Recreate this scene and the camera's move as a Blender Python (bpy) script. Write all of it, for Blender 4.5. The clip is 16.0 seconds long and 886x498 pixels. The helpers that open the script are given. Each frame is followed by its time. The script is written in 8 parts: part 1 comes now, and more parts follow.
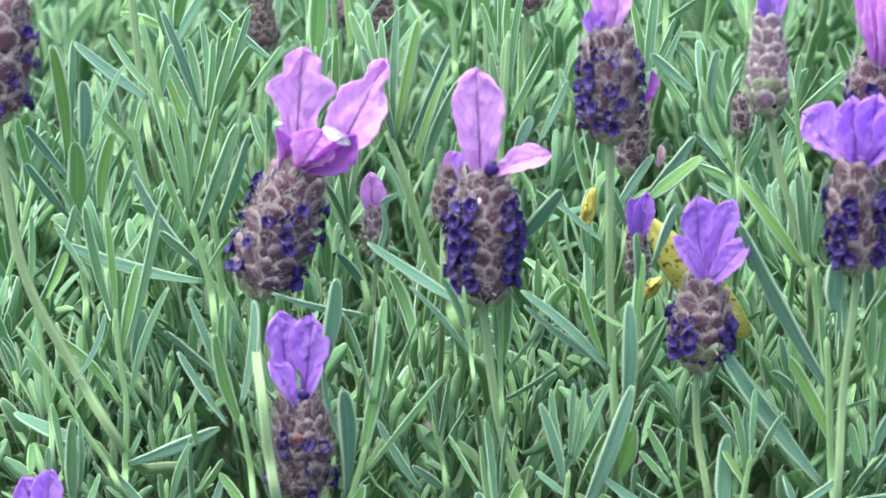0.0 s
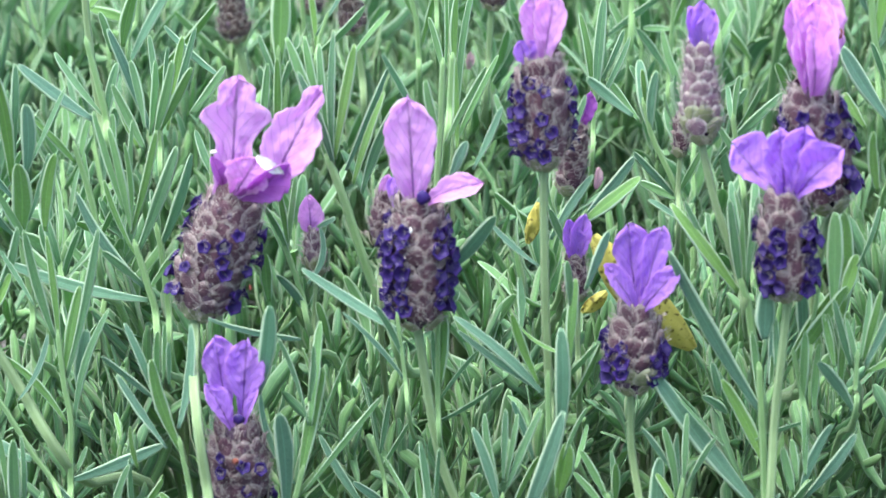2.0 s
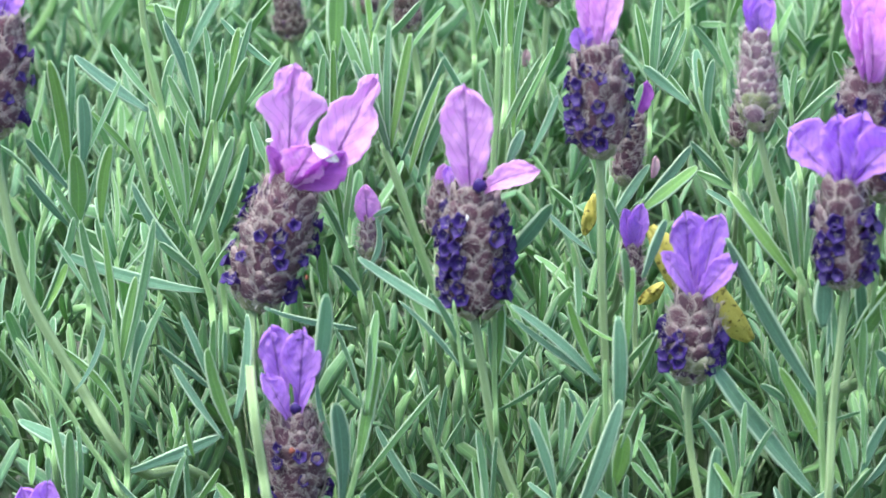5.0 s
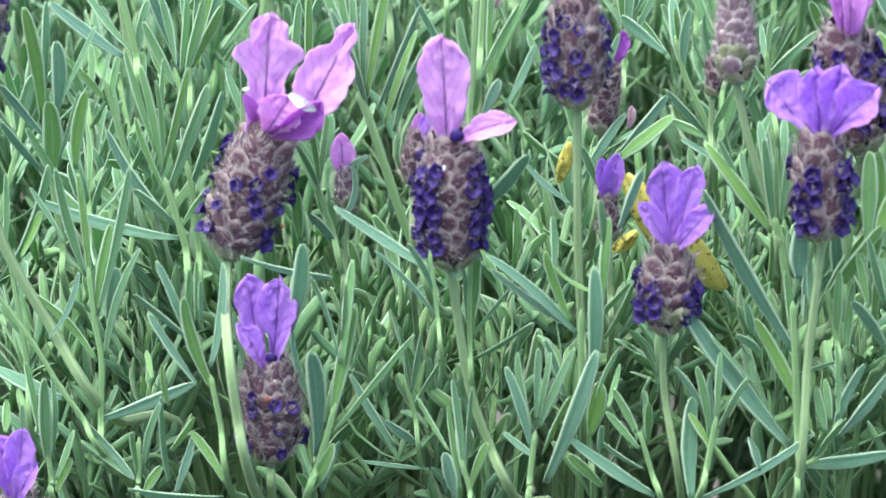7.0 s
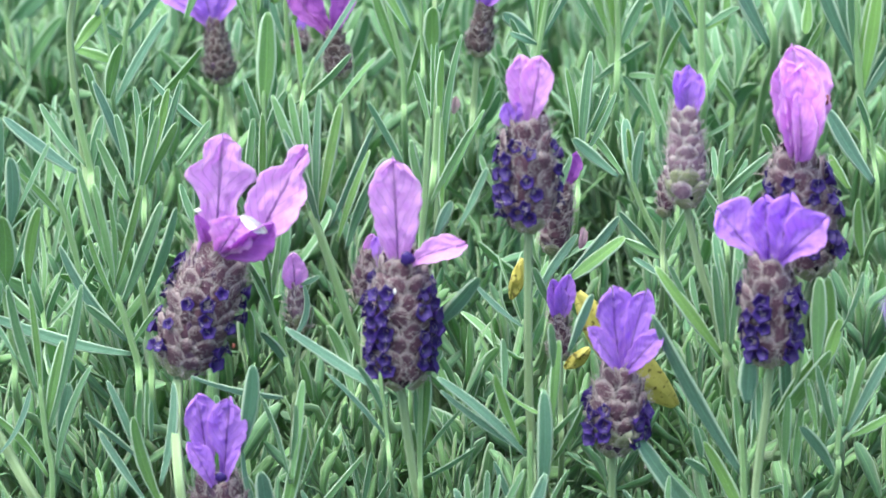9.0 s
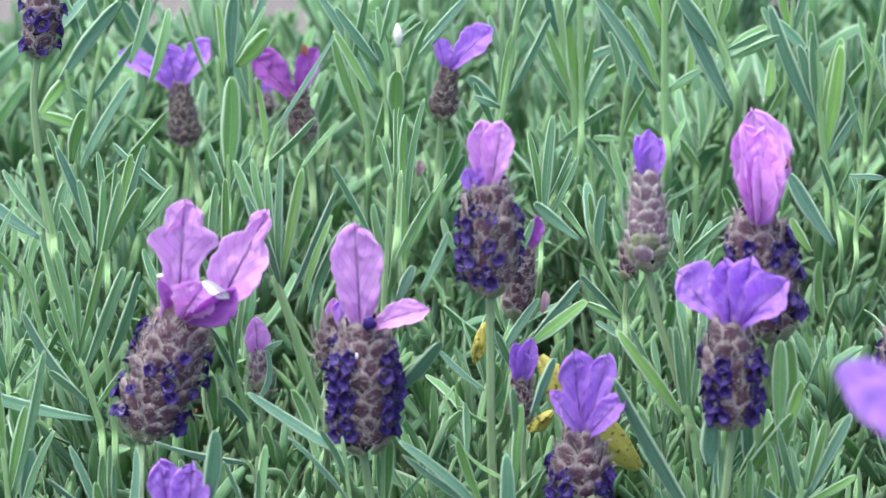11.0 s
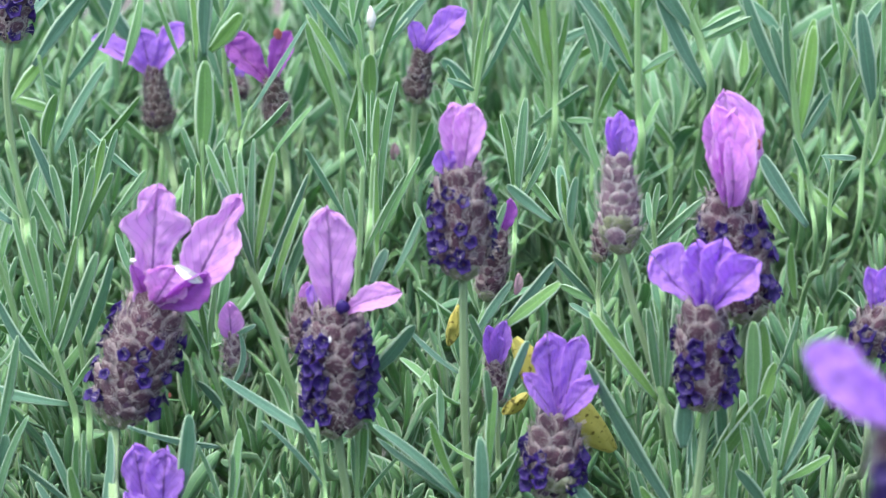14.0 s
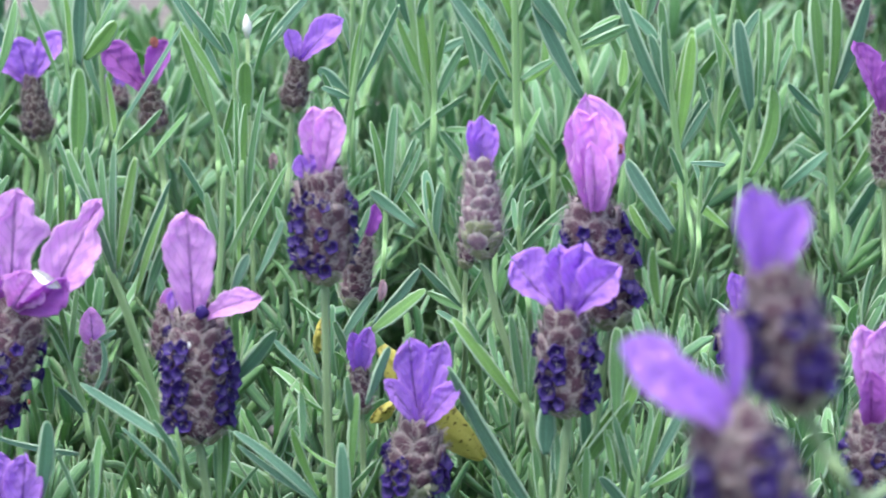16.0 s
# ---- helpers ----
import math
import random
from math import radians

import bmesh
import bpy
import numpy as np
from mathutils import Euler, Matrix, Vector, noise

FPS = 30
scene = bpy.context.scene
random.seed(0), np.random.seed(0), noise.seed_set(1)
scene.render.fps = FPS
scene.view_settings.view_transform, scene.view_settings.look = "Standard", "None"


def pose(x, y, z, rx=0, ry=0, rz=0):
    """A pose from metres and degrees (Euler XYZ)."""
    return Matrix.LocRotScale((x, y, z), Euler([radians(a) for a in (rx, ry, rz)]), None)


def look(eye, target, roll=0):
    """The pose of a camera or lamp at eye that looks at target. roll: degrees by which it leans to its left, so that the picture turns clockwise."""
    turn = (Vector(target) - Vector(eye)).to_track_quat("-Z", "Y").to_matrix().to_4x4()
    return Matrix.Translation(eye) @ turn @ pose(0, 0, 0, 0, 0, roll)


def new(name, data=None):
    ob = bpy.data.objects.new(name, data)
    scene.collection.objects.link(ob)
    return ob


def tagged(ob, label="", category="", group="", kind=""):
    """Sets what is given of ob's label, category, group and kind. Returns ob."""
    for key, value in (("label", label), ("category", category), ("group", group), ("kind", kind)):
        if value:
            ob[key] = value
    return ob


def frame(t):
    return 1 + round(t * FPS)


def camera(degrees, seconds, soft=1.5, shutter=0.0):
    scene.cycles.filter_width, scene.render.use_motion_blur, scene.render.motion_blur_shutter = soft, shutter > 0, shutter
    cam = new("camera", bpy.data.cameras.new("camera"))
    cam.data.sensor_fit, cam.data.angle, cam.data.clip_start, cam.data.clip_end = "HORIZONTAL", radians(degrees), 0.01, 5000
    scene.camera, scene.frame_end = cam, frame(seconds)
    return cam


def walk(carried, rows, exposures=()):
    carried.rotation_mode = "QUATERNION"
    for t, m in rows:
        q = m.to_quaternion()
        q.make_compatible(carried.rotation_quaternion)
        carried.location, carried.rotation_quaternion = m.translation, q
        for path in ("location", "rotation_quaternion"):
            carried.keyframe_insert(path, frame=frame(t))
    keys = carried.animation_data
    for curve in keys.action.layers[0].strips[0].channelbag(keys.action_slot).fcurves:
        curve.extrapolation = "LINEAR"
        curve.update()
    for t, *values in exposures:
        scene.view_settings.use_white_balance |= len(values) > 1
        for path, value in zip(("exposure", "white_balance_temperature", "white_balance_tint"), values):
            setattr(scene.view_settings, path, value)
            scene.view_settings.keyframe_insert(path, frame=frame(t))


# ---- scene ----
cam = camera(14.9, 16.0, soft=1.35, shutter=0.15)
cam.data.dof.use_dof = True
cam.data.dof.focus_distance, cam.data.dof.aperture_fstop = 0.615, 33.0
walk(cam, [
    (0, look((-0.0166, -0.5604, 0.6229), (-0.0044, 0.0131, 0.4470), 0.27)),
    (0.5, look((-0.0113, -0.5644, 0.6322), (-0.0017, 0.0071, 0.4495), 0.13)),
    (1, look((-0.0124, -0.5571, 0.6318), (-0.0015, 0.0141, 0.4485), 0.02)),
    (1.5, look((-0.0008, -0.5568, 0.6418), (0.0010, 0.0115, 0.4495), -0.11)),
    (2, look((0.0139, -0.5554, 0.6537), (0.0053, 0.0092, 0.4510), -0.33)),
    (2.5, look((0.0169, -0.5545, 0.6546), (0.0043, 0.0091, 0.4492), -0.63)),
    (3, look((0.0158, -0.5568, 0.6563), (-0.0001, 0.0068, 0.4509), -0.70)),
    (3.2, look((0.0154, -0.5568, 0.6553), (-0.0005, 0.0073, 0.4514), -0.65)),
    (5.3, look((0.0135, -0.5569, 0.6408), (-0.0061, 0.0110, 0.4482), -0.86)),
    (5.5, look((0.0159, -0.5593, 0.6373), (-0.0064, 0.0094, 0.4476), -0.80)),
    (6, look((0.0134, -0.5568, 0.6354), (-0.0070, 0.0113, 0.4434), -0.66)),
    (6.5, look((0.0158, -0.5580, 0.6355), (-0.0052, 0.0094, 0.4415), -0.52)),
    (7, look((0.0083, -0.5542, 0.6519), (-0.0002, 0.0072, 0.4402), -0.22)),
    (7.5, look((0.0123, -0.5500, 0.6659), (0.0037, 0.0071, 0.4434), -0.02)),
    (8, look((0.0134, -0.5505, 0.6680), (0.0080, 0.0084, 0.4498), 0.30)),
    (8.5, look((0.0129, -0.5487, 0.6669), (0.0084, 0.0121, 0.4536), 0.44)),
    (9, look((0.0132, -0.5501, 0.6674), (0.0081, 0.0129, 0.4601), 0.42)),
    (9.5, look((0.0142, -0.5506, 0.6677), (0.0119, 0.0143, 0.4655), 0.45)),
    (9.7, look((0.0155, -0.5505, 0.6696), (0.0128, 0.0145, 0.4678), 0.37)),
    (11.8, look((0.0167, -0.5508, 0.6674), (0.0156, 0.0166, 0.4721), 0.35)),
    (12, look((0.0213, -0.5493, 0.6662), (0.0172, 0.0181, 0.4712), 0.16)),
    (12.5, look((0.0175, -0.5510, 0.6670), (0.0195, 0.0162, 0.4714), 0.31)),
    (13, look((0.0154, -0.5514, 0.6680), (0.0203, 0.0151, 0.4703), 0.30)),
    (13.5, look((0.0123, -0.5516, 0.6679), (0.0181, 0.0145, 0.4690), 0.40)),
    (14, look((0.0180, -0.5508, 0.6693), (0.0193, 0.0146, 0.4684), 0.11)),
    (14.5, look((0.0184, -0.5532, 0.6701), (0.0199, 0.0119, 0.4687), 0.09)),
    (15, look((0.0144, -0.5531, 0.6733), (0.0205, 0.0114, 0.4700), 0.46)),
    (15.5, look((0.0109, -0.5480, 0.6713), (0.0243, 0.0170, 0.4697), 0.46)),
    (16, look((0.0337, -0.5488, 0.6641), (0.0428, 0.0184, 0.4684), 0.39)),
], [(0, 1.67, 6460, -3), (8, 1.67, 6450, -3), (9.5, 1.54, 6390, -1), (12, 1.34, 6300, 1), (16, 1.38, 6340, 1)])

# ---- world and light ----
world = bpy.data.worlds.new("overcast_sky")
world.use_nodes = True
scene.world = world
_nt = world.node_tree
_nt.nodes.clear()
_sky = _nt.nodes.new("ShaderNodeTexSky")
_sky.sky_type, _sky.sun_disc = "NISHITA", False
_sky.sun_elevation, _sky.sun_rotation = radians(73), radians(240)
_sky.air_density, _sky.dust_density = 1.0, 3.0
_bg = _nt.nodes.new("ShaderNodeBackground")
_bg.inputs[1].default_value = 0.13
_out = _nt.nodes.new("ShaderNodeOutputWorld")
_nt.links.new(_sky.outputs[0], _bg.inputs[0])
_nt.links.new(_bg.outputs[0], _out.inputs[0])
_sun = bpy.data.lights.new("sun", "SUN")
_sun.energy, _sun.angle, _sun.color = 2.3, radians(60), (1.0, 0.97, 0.92)
sun = new("sun", _sun)
sun.matrix_world = look((-0.6, -0.35, 2.3), (0, 0, 0))

# ---- materials ----


def material(name):
    m = bpy.data.materials.new(name)
    m.use_nodes = True
    nt = m.node_tree
    nt.nodes.clear()
    return m, nt


def nd(nt, kind, **kw):
    n = nt.nodes.new(kind)
    for k, v in kw.items():
        n.inputs[k.replace("_", " ")].default_value = v
    return n


def ramp(nt, fac, stops):
    r = nt.nodes.new("ShaderNodeValToRGB")
    els = r.color_ramp.elements
    while len(els) < len(stops):
        els.new(0.5)
    for e, (p, c) in zip(els, stops):
        e.position = p
        e.color = (*c, 1) if len(c) == 3 else c
    nt.links.new(fac, r.inputs[0])
    return r.outputs[0]


def mix(nt, fac, a, b, mode="MIX"):
    n = nt.nodes.new("ShaderNodeMix")
    n.data_type, n.blend_type = "RGBA", mode
    for sock, v in ((n.inputs[0], fac), (n.inputs[6], a), (n.inputs[7], b)):
        if isinstance(v, (int, float)):
            sock.default_value = v
        elif isinstance(v, tuple):
            sock.default_value = (*v, 1)
        else:
            nt.links.new(v, sock)
    return n.outputs[2]


def calc(nt, op, a, b=0.0):
    n = nt.nodes.new("ShaderNodeMath")
    n.operation = op
    for sock, v in ((n.inputs[0], a), (n.inputs[1], b)):
        if isinstance(v, (int, float)):
            sock.default_value = v
        else:
            nt.links.new(v, sock)
    return n.outputs[0]


def noise_tex(nt, scale, detail=3.0, rough=0.55, coords=None):
    n = nd(nt, "ShaderNodeTexNoise", Scale=scale, Detail=detail, Roughness=rough)
    if coords is not None:
        nt.links.new(coords, n.inputs["Vector"])
    return n.outputs["Fac"]


def place_coords(nt):
    return nd(nt, "ShaderNodeNewGeometry").outputs["Position"]


def across(nt):
    """u (side to side) and v (foot to tip) of a blade."""
    uv = nt.nodes.new("ShaderNodeUVMap")
    uv.uv_map = "blade"
    sep = nt.nodes.new("ShaderNodeSeparateXYZ")
    nt.links.new(uv.outputs[0], sep.inputs[0])
    return sep.outputs[0], sep.outputs[1]


def finish(nt, colour, rough=0.7, bump=None, bump_size=0.0002, through_light=0.0, through_colour=None, sheen=0.0, spec=0.4, sheen_tint=(1.0, 1.0, 1.0)):
    p = nd(nt, "ShaderNodeBsdfPrincipled", Roughness=rough)
    p.inputs["Specular IOR Level"].default_value = spec
    p.inputs["Sheen Weight"].default_value = sheen
    p.inputs["Sheen Roughness"].default_value = 0.4
    p.inputs["Sheen Tint"].default_value = (*sheen_tint, 1)
    if isinstance(colour, tuple):
        p.inputs["Base Color"].default_value = (*colour, 1)
    else:
        nt.links.new(colour, p.inputs["Base Color"])
    if bump is not None:
        b = nd(nt, "ShaderNodeBump", Strength=0.6, Distance=bump_size)
        nt.links.new(bump, b.inputs["Height"])
        nt.links.new(b.outputs[0], p.inputs["Normal"])
    out = nt.nodes.new("ShaderNodeOutputMaterial")
    shader = p.outputs[0]
    if through_light:
        tr = nt.nodes.new("ShaderNodeBsdfTranslucent")
        c = through_colour or colour
        if isinstance(c, tuple):
            tr.inputs[0].default_value = (*c, 1)
        else:
            nt.links.new(c, tr.inputs[0])
        ms = nt.nodes.new("ShaderNodeMixShader")
        ms.inputs[0].default_value = through_light
        nt.links.new(shader, ms.inputs[1])
        nt.links.new(tr.outputs[0], ms.inputs[2])
        shader = ms.outputs[0]
    nt.links.new(shader, out.inputs[0])


def leaf_material(name, dull, fresh, piece_random, rimmed=0.8, felted=0.5):
    m, nt = material(name)
    u, v = across(nt)
    pos = place_coords(nt)
    who = nd(nt, "ShaderNodeObjectInfo").outputs["Random"] if piece_random else nd(nt, "ShaderNodeNewGeometry").outputs["Random Per Island"]
    tone = ramp(nt, who, [(0.0, dull), (0.45, tuple(0.6 * a + 0.4 * b for a, b in zip(dull, fresh))), (0.8, fresh), (1.0, tuple(c * 1.25 for c in fresh))])
    cloud = noise_tex(nt, 420, 4, 0.6, pos)
    tone = mix(nt, calc(nt, "MULTIPLY", cloud, 0.45), tone, tuple(c * 0.55 for c in dull))
    off = calc(nt, "ABSOLUTE", calc(nt, "SUBTRACT", u, 0.5))
    rim = ramp(nt, off, [(0.34, (0, 0, 0)), (0.40, (1, 1, 1))])
    rib = ramp(nt, off, [(0.0, (1, 1, 1)), (0.05, (0, 0, 0))])
    felt = noise_tex(nt, 2600, 4, 0.75, pos)
    tone = mix(nt, calc(nt, "MULTIPLY", rim, rimmed), tone, (0.66, 0.81, 0.66))
    tone = mix(nt, calc(nt, "MULTIPLY", rib, 0.35), tone, tuple(min(1, c * 1.9) for c in fresh))
    tone = mix(nt, calc(nt, "MULTIPLY", ramp(nt, felt, [(0.35, (0, 0, 0)), (0.72, (1, 1, 1))]), 0.24), tone, (0.46, 0.66, 0.48))
    tip = ramp(nt, v, [(0.93, (0, 0, 0)), (1.0, (1, 1, 1))])
    tone = mix(nt, calc(nt, "MULTIPLY", tip, 0.3), tone, (0.5, 0.62, 0.42))
    finish(nt, tone, 0.68, calc(nt, "ADD", felt, cloud), 0.00012, 0.36, mix(nt, 0.5, tone, (0.30, 0.52, 0.10)), felted, 0.4, (0.92, 1.0, 0.80))
    return m


LEAF = leaf_material("lavender_leaf", (0.120, 0.275, 0.165), (0.225, 0.435, 0.170), True)
LEAF_FRESH = leaf_material("lavender_leaf_fresh", (0.150, 0.325, 0.095), (0.265, 0.480, 0.115), True)
LEAF_GREY = leaf_material("lavender_leaf_grey", (0.112, 0.245, 0.200), (0.180, 0.365, 0.255), True)
# Two paler leaf colours: the brighter light on the shrub's top, put into the tone.
LEAF_TOP_LIT = leaf_material("lavender_leaf_lit", (0.160, 0.345, 0.215), (0.275, 0.500, 0.205), True, 0.7)
LEAF_HIGH_LIT = leaf_material("lavender_leaf_lit_mass", (0.170, 0.355, 0.220), (0.285, 0.500, 0.205), False, 0.4, 0.4)
# Leaf colour darkened to carry the shade inside the shrub.
LEAF_MASS_SHADED = leaf_material("lavender_leaf_shaded_mass", (0.085, 0.185, 0.120), (0.145, 0.275, 0.125), False, 0.18, 0.2)


def stalk_material(name, dull, pale):
    m, nt = material(name)
    u, v = across(nt)
    pos = place_coords(nt)
    wave = calc(nt, "ABSOLUTE", calc(nt, "SINE", calc(nt, "MULTIPLY", u, 4 * math.pi)))
    ridge = ramp(nt, wave, [(0.55, (0, 0, 0)), (0.95, (1, 1, 1))])
    base = mix(nt, noise_tex(nt, 300, 3, 0.6, pos), dull, pale)
    fuzz = noise_tex(nt, 4500, 3, 0.7, pos)
    base = mix(nt, calc(nt, "MULTIPLY", ridge, 0.26), base, (0.44, 0.56, 0.37))
    base = mix(nt, calc(nt, "MULTIPLY", fuzz, 0.18), base, (0.55, 0.68, 0.50))
    finish(nt, base, 0.75, calc(nt, "ADD", fuzz, wave), 0.00018, 0.0, None, 0.12)
    return m


STALK = stalk_material("stalk_pale_green", (0.15, 0.235, 0.095), (0.235, 0.335, 0.155))
STEM = stalk_material("stem_green", (0.15, 0.29, 0.10), (0.23, 0.40, 0.15))


def petal_material(name, pale, deep, vein):
    m, nt = material(name)
    u, v = across(nt)
    pos = place_coords(nt)
    who = nd(nt, "ShaderNodeObjectInfo").outputs["Random"]
    base = mix(nt, ramp(nt, v, [(0.0, (1, 1, 1)), (0.45, (0, 0, 0))]), pale, deep)
    base = mix(nt, calc(nt, "MULTIPLY", who, 0.35), base, deep)
    base = mix(nt, calc(nt, "MULTIPLY", noise_tex(nt, 450, 5, 0.65, pos), 0.7), base, tuple(min(1, c * 1.3) for c in pale))
    wob = calc(nt, "MULTIPLY", calc(nt, "SUBTRACT", noise_tex(nt, 900, 2, 0.5, pos), 0.5), 0.05)
    off = calc(nt, "ABSOLUTE", calc(nt, "SUBTRACT", calc(nt, "ADD", u, wob), 0.5))
    rib = ramp(nt, off, [(0.010, (1, 1, 1)), (0.034, (0, 0, 0))])
    fade = ramp(nt, v, [(0.0, (1, 1, 1)), (0.98, (0.15, 0.15, 0.15))])
    base = mix(nt, calc(nt, "MULTIPLY", calc(nt, "MULTIPLY", rib, fade), 0.92), base, vein)
    # side veins that leave the midrib slantwise
    slant = calc(nt, "SINE", calc(nt, "MULTIPLY", calc(nt, "SUBTRACT", calc(nt, "ADD", v, wob), calc(nt, "MULTIPLY", off, 0.9)), 42.0))
    side = ramp(nt, slant, [(0.93, (0, 0, 0)), (1.0, (1, 1, 1))])
    base = mix(nt, calc(nt, "MULTIPLY", side, 0.34), base, vein)
    edge = ramp(nt, off, [(0.38, (0, 0, 0)), (0.5, (1, 1, 1))])
    base = mix(nt, calc(nt, "MULTIPLY", edge, 0.5), base, tuple(min(0.95, c * 1.2 + 0.08) for c in pale))
    fine = noise_tex(nt, 800, 5, 0.7, pos)
    finish(nt, base, 0.5, calc(nt, "ADD", fine, calc(nt, "MULTIPLY", rib, -2.0)), 0.0008, 0.6, base, 0.3, 0.25)
    return m


PETAL = petal_material("petal_violet", (0.61, 0.34, 0.95), (0.43, 0.17, 0.80), (0.11, 0.015, 0.26))
PETAL_PINK = petal_material("petal_pink_violet", (0.90, 0.52, 0.97), (0.68, 0.28, 0.82), (0.17, 0.02, 0.30))
PETAL_MAGENTA = petal_material("petal_magenta", (0.54, 0.20, 0.66), (0.28, 0.04, 0.32), (0.24, 0.03, 0.26))
PETAL_DRY = petal_material("petal_dry", (0.70, 0.52, 0.60), (0.55, 0.38, 0.45), (0.4, 0.25, 0.3))
PETAL_RED = petal_material("petal_tip_red", (0.55, 0.26, 0.20), (0.48, 0.14, 0.34), (0.3, 0.05, 0.15))


def mottled(name, a, b, pale, scale, rough, sheen, bump_size, rimmed=0.0):
    m, nt = material(name)
    pos = place_coords(nt)
    who = nd(nt, "ShaderNodeObjectInfo").outputs["Random"]
    base = mix(nt, ramp(nt, noise_tex(nt, scale, 4, 0.65, pos), [(0.35, (0, 0, 0)), (0.68, (1, 1, 1))]), a, b)
    base = mix(nt, calc(nt, "MULTIPLY", who, 0.35), base, b)
    fine = noise_tex(nt, scale * 6, 3, 0.7, pos)
    base = mix(nt, ramp(nt, fine, [(0.57, (0, 0, 0)), (0.80, (0.8, 0.8, 0.8))]), base, pale)
    if rimmed:
        u, v = across(nt)
        off = calc(nt, "ABSOLUTE", calc(nt, "SUBTRACT", u, 0.5))
        rim = calc(nt, "MAXIMUM", ramp(nt, off, [(0.34, (0, 0, 0)), (0.46, (1, 1, 1))]), ramp(nt, v, [(0.72, (0, 0, 0)), (0.95, (1, 1, 1))]))
        rim = calc(nt, "MULTIPLY", rim, ramp(nt, fine, [(0.32, (0.25, 0.25, 0.25)), (0.55, (1, 1, 1))]))
        base = mix(nt, calc(nt, "MULTIPLY", rim, rimmed), base, pale)
    finish(nt, base, rough, fine, bump_size, 0.0, None, sheen)
    return m


CORE = mottled("spike_core", (0.018, 0.006, 0.024), (0.05, 0.02, 0.055), (0.16, 0.10, 0.16), 700, 0.9, 0.0, 0.0003)
BRACT = mottled("bract_mauve", (0.052, 0.015, 0.042), (0.138, 0.060, 0.094), (0.50, 0.42, 0.42), 900, 0.85, 0.10, 0.0007, 0.8)
BRACT_WOOL = mottled("woolly_scale", (0.048, 0.018, 0.060), (0.125, 0.068, 0.115), (0.44, 0.38, 0.41), 1000, 0.85, 0.08, 0.0004, 0.5)
BRACT_DRY = mottled("bract_withered", (0.050, 0.022, 0.034), (0.120, 0.075, 0.080), (0.34, 0.28, 0.28), 1000, 0.9, 0.08, 0.0005, 0.45)
BRACT_PALE = mottled("bract_bud", (0.150, 0.072, 0.135), (0.260, 0.165, 0.215), (0.64, 0.58, 0.57), 1100, 0.9, 0.1, 0.0003, 0.9)
BRACT_GREEN = mottled("bract_green", (0.13, 0.14, 0.08), (0.25, 0.27, 0.145), (0.52, 0.52, 0.42), 1100, 0.9, 0.1, 0.0003, 0.7)
FLORET = mottled("floret_indigo", (0.012, 0.003, 0.066), (0.032, 0.008, 0.150), (0.060, 0.022, 0.22), 800, 0.5, 0.0, 0.0001)
FUZZ = mottled("pale_hairs", (0.37, 0.29, 0.30), (0.53, 0.46, 0.46), (0.70, 0.64, 0.63), 900, 0.9, 0.4, 0.0001)
WHITE = mottled("white_spot", (0.80, 0.76, 0.74), (0.86, 0.82, 0.82), (0.9, 0.88, 0.88), 600, 0.6, 0.2, 0.0001)
RUST = mottled("rust_speck", (0.16, 0.035, 0.035), (0.26, 0.075, 0.055), (0.34, 0.17, 0.13), 900, 0.8, 0.1, 0.0001)


def yellow_material():
    m, nt = material("yellow_spotted")
    pos = place_coords(nt)
    base = mix(nt, noise_tex(nt, 160, 3, 0.6, pos), (0.48, 0.40, 0.055), (0.62, 0.58, 0.20))
    spots = ramp(nt, noise_tex(nt, 900, 2, 0.5, pos), [(0.56, (0, 0, 0)), (0.64, (1, 1, 1))])
    base = mix(nt, calc(nt, "MULTIPLY", spots, 0.9), base, (0.09, 0.07, 0.02))
    finish(nt, base, 0.6, noise_tex(nt, 2200, 3, 0.6, pos), 0.0002, 0.2, (0.6, 0.5, 0.08), 0.1)
    return m


YELLOW = yellow_material()


def soil_material():
    """Pinkish garden soil; under the shrub, leaf litter coloured dark for the shade there."""
    m, nt = material("soil")
    pos = place_coords(nt)
    base = mix(nt, noise_tex(nt, 9, 5, 0.65, pos), (0.10, 0.082, 0.082), (0.17, 0.145, 0.145))
    grit = noise_tex(nt, 160, 4, 0.7, pos)
    base = mix(nt, calc(nt, "MULTIPLY", grit, 0.5), base, (0.20, 0.172, 0.170))
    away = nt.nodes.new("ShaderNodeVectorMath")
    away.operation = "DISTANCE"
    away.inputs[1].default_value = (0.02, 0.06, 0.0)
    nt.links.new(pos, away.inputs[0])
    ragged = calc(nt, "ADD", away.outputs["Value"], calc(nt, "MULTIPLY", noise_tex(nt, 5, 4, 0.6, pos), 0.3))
    # Litter tone that also holds the shrub's shade, fading out with distance.
    shaded_litter = mix(nt, noise_tex(nt, 60, 4, 0.7, pos), (0.030, 0.022, 0.016), (0.085, 0.062, 0.045))
    base = mix(nt, ramp(nt, ragged, [(0.70, (0, 0, 0)), (1.45, (1, 1, 1))]), shaded_litter, base)
    finish(nt, base, 0.95, grit, 0.004, 0.0, None, 0.0)
    return m


SOIL = soil_material()

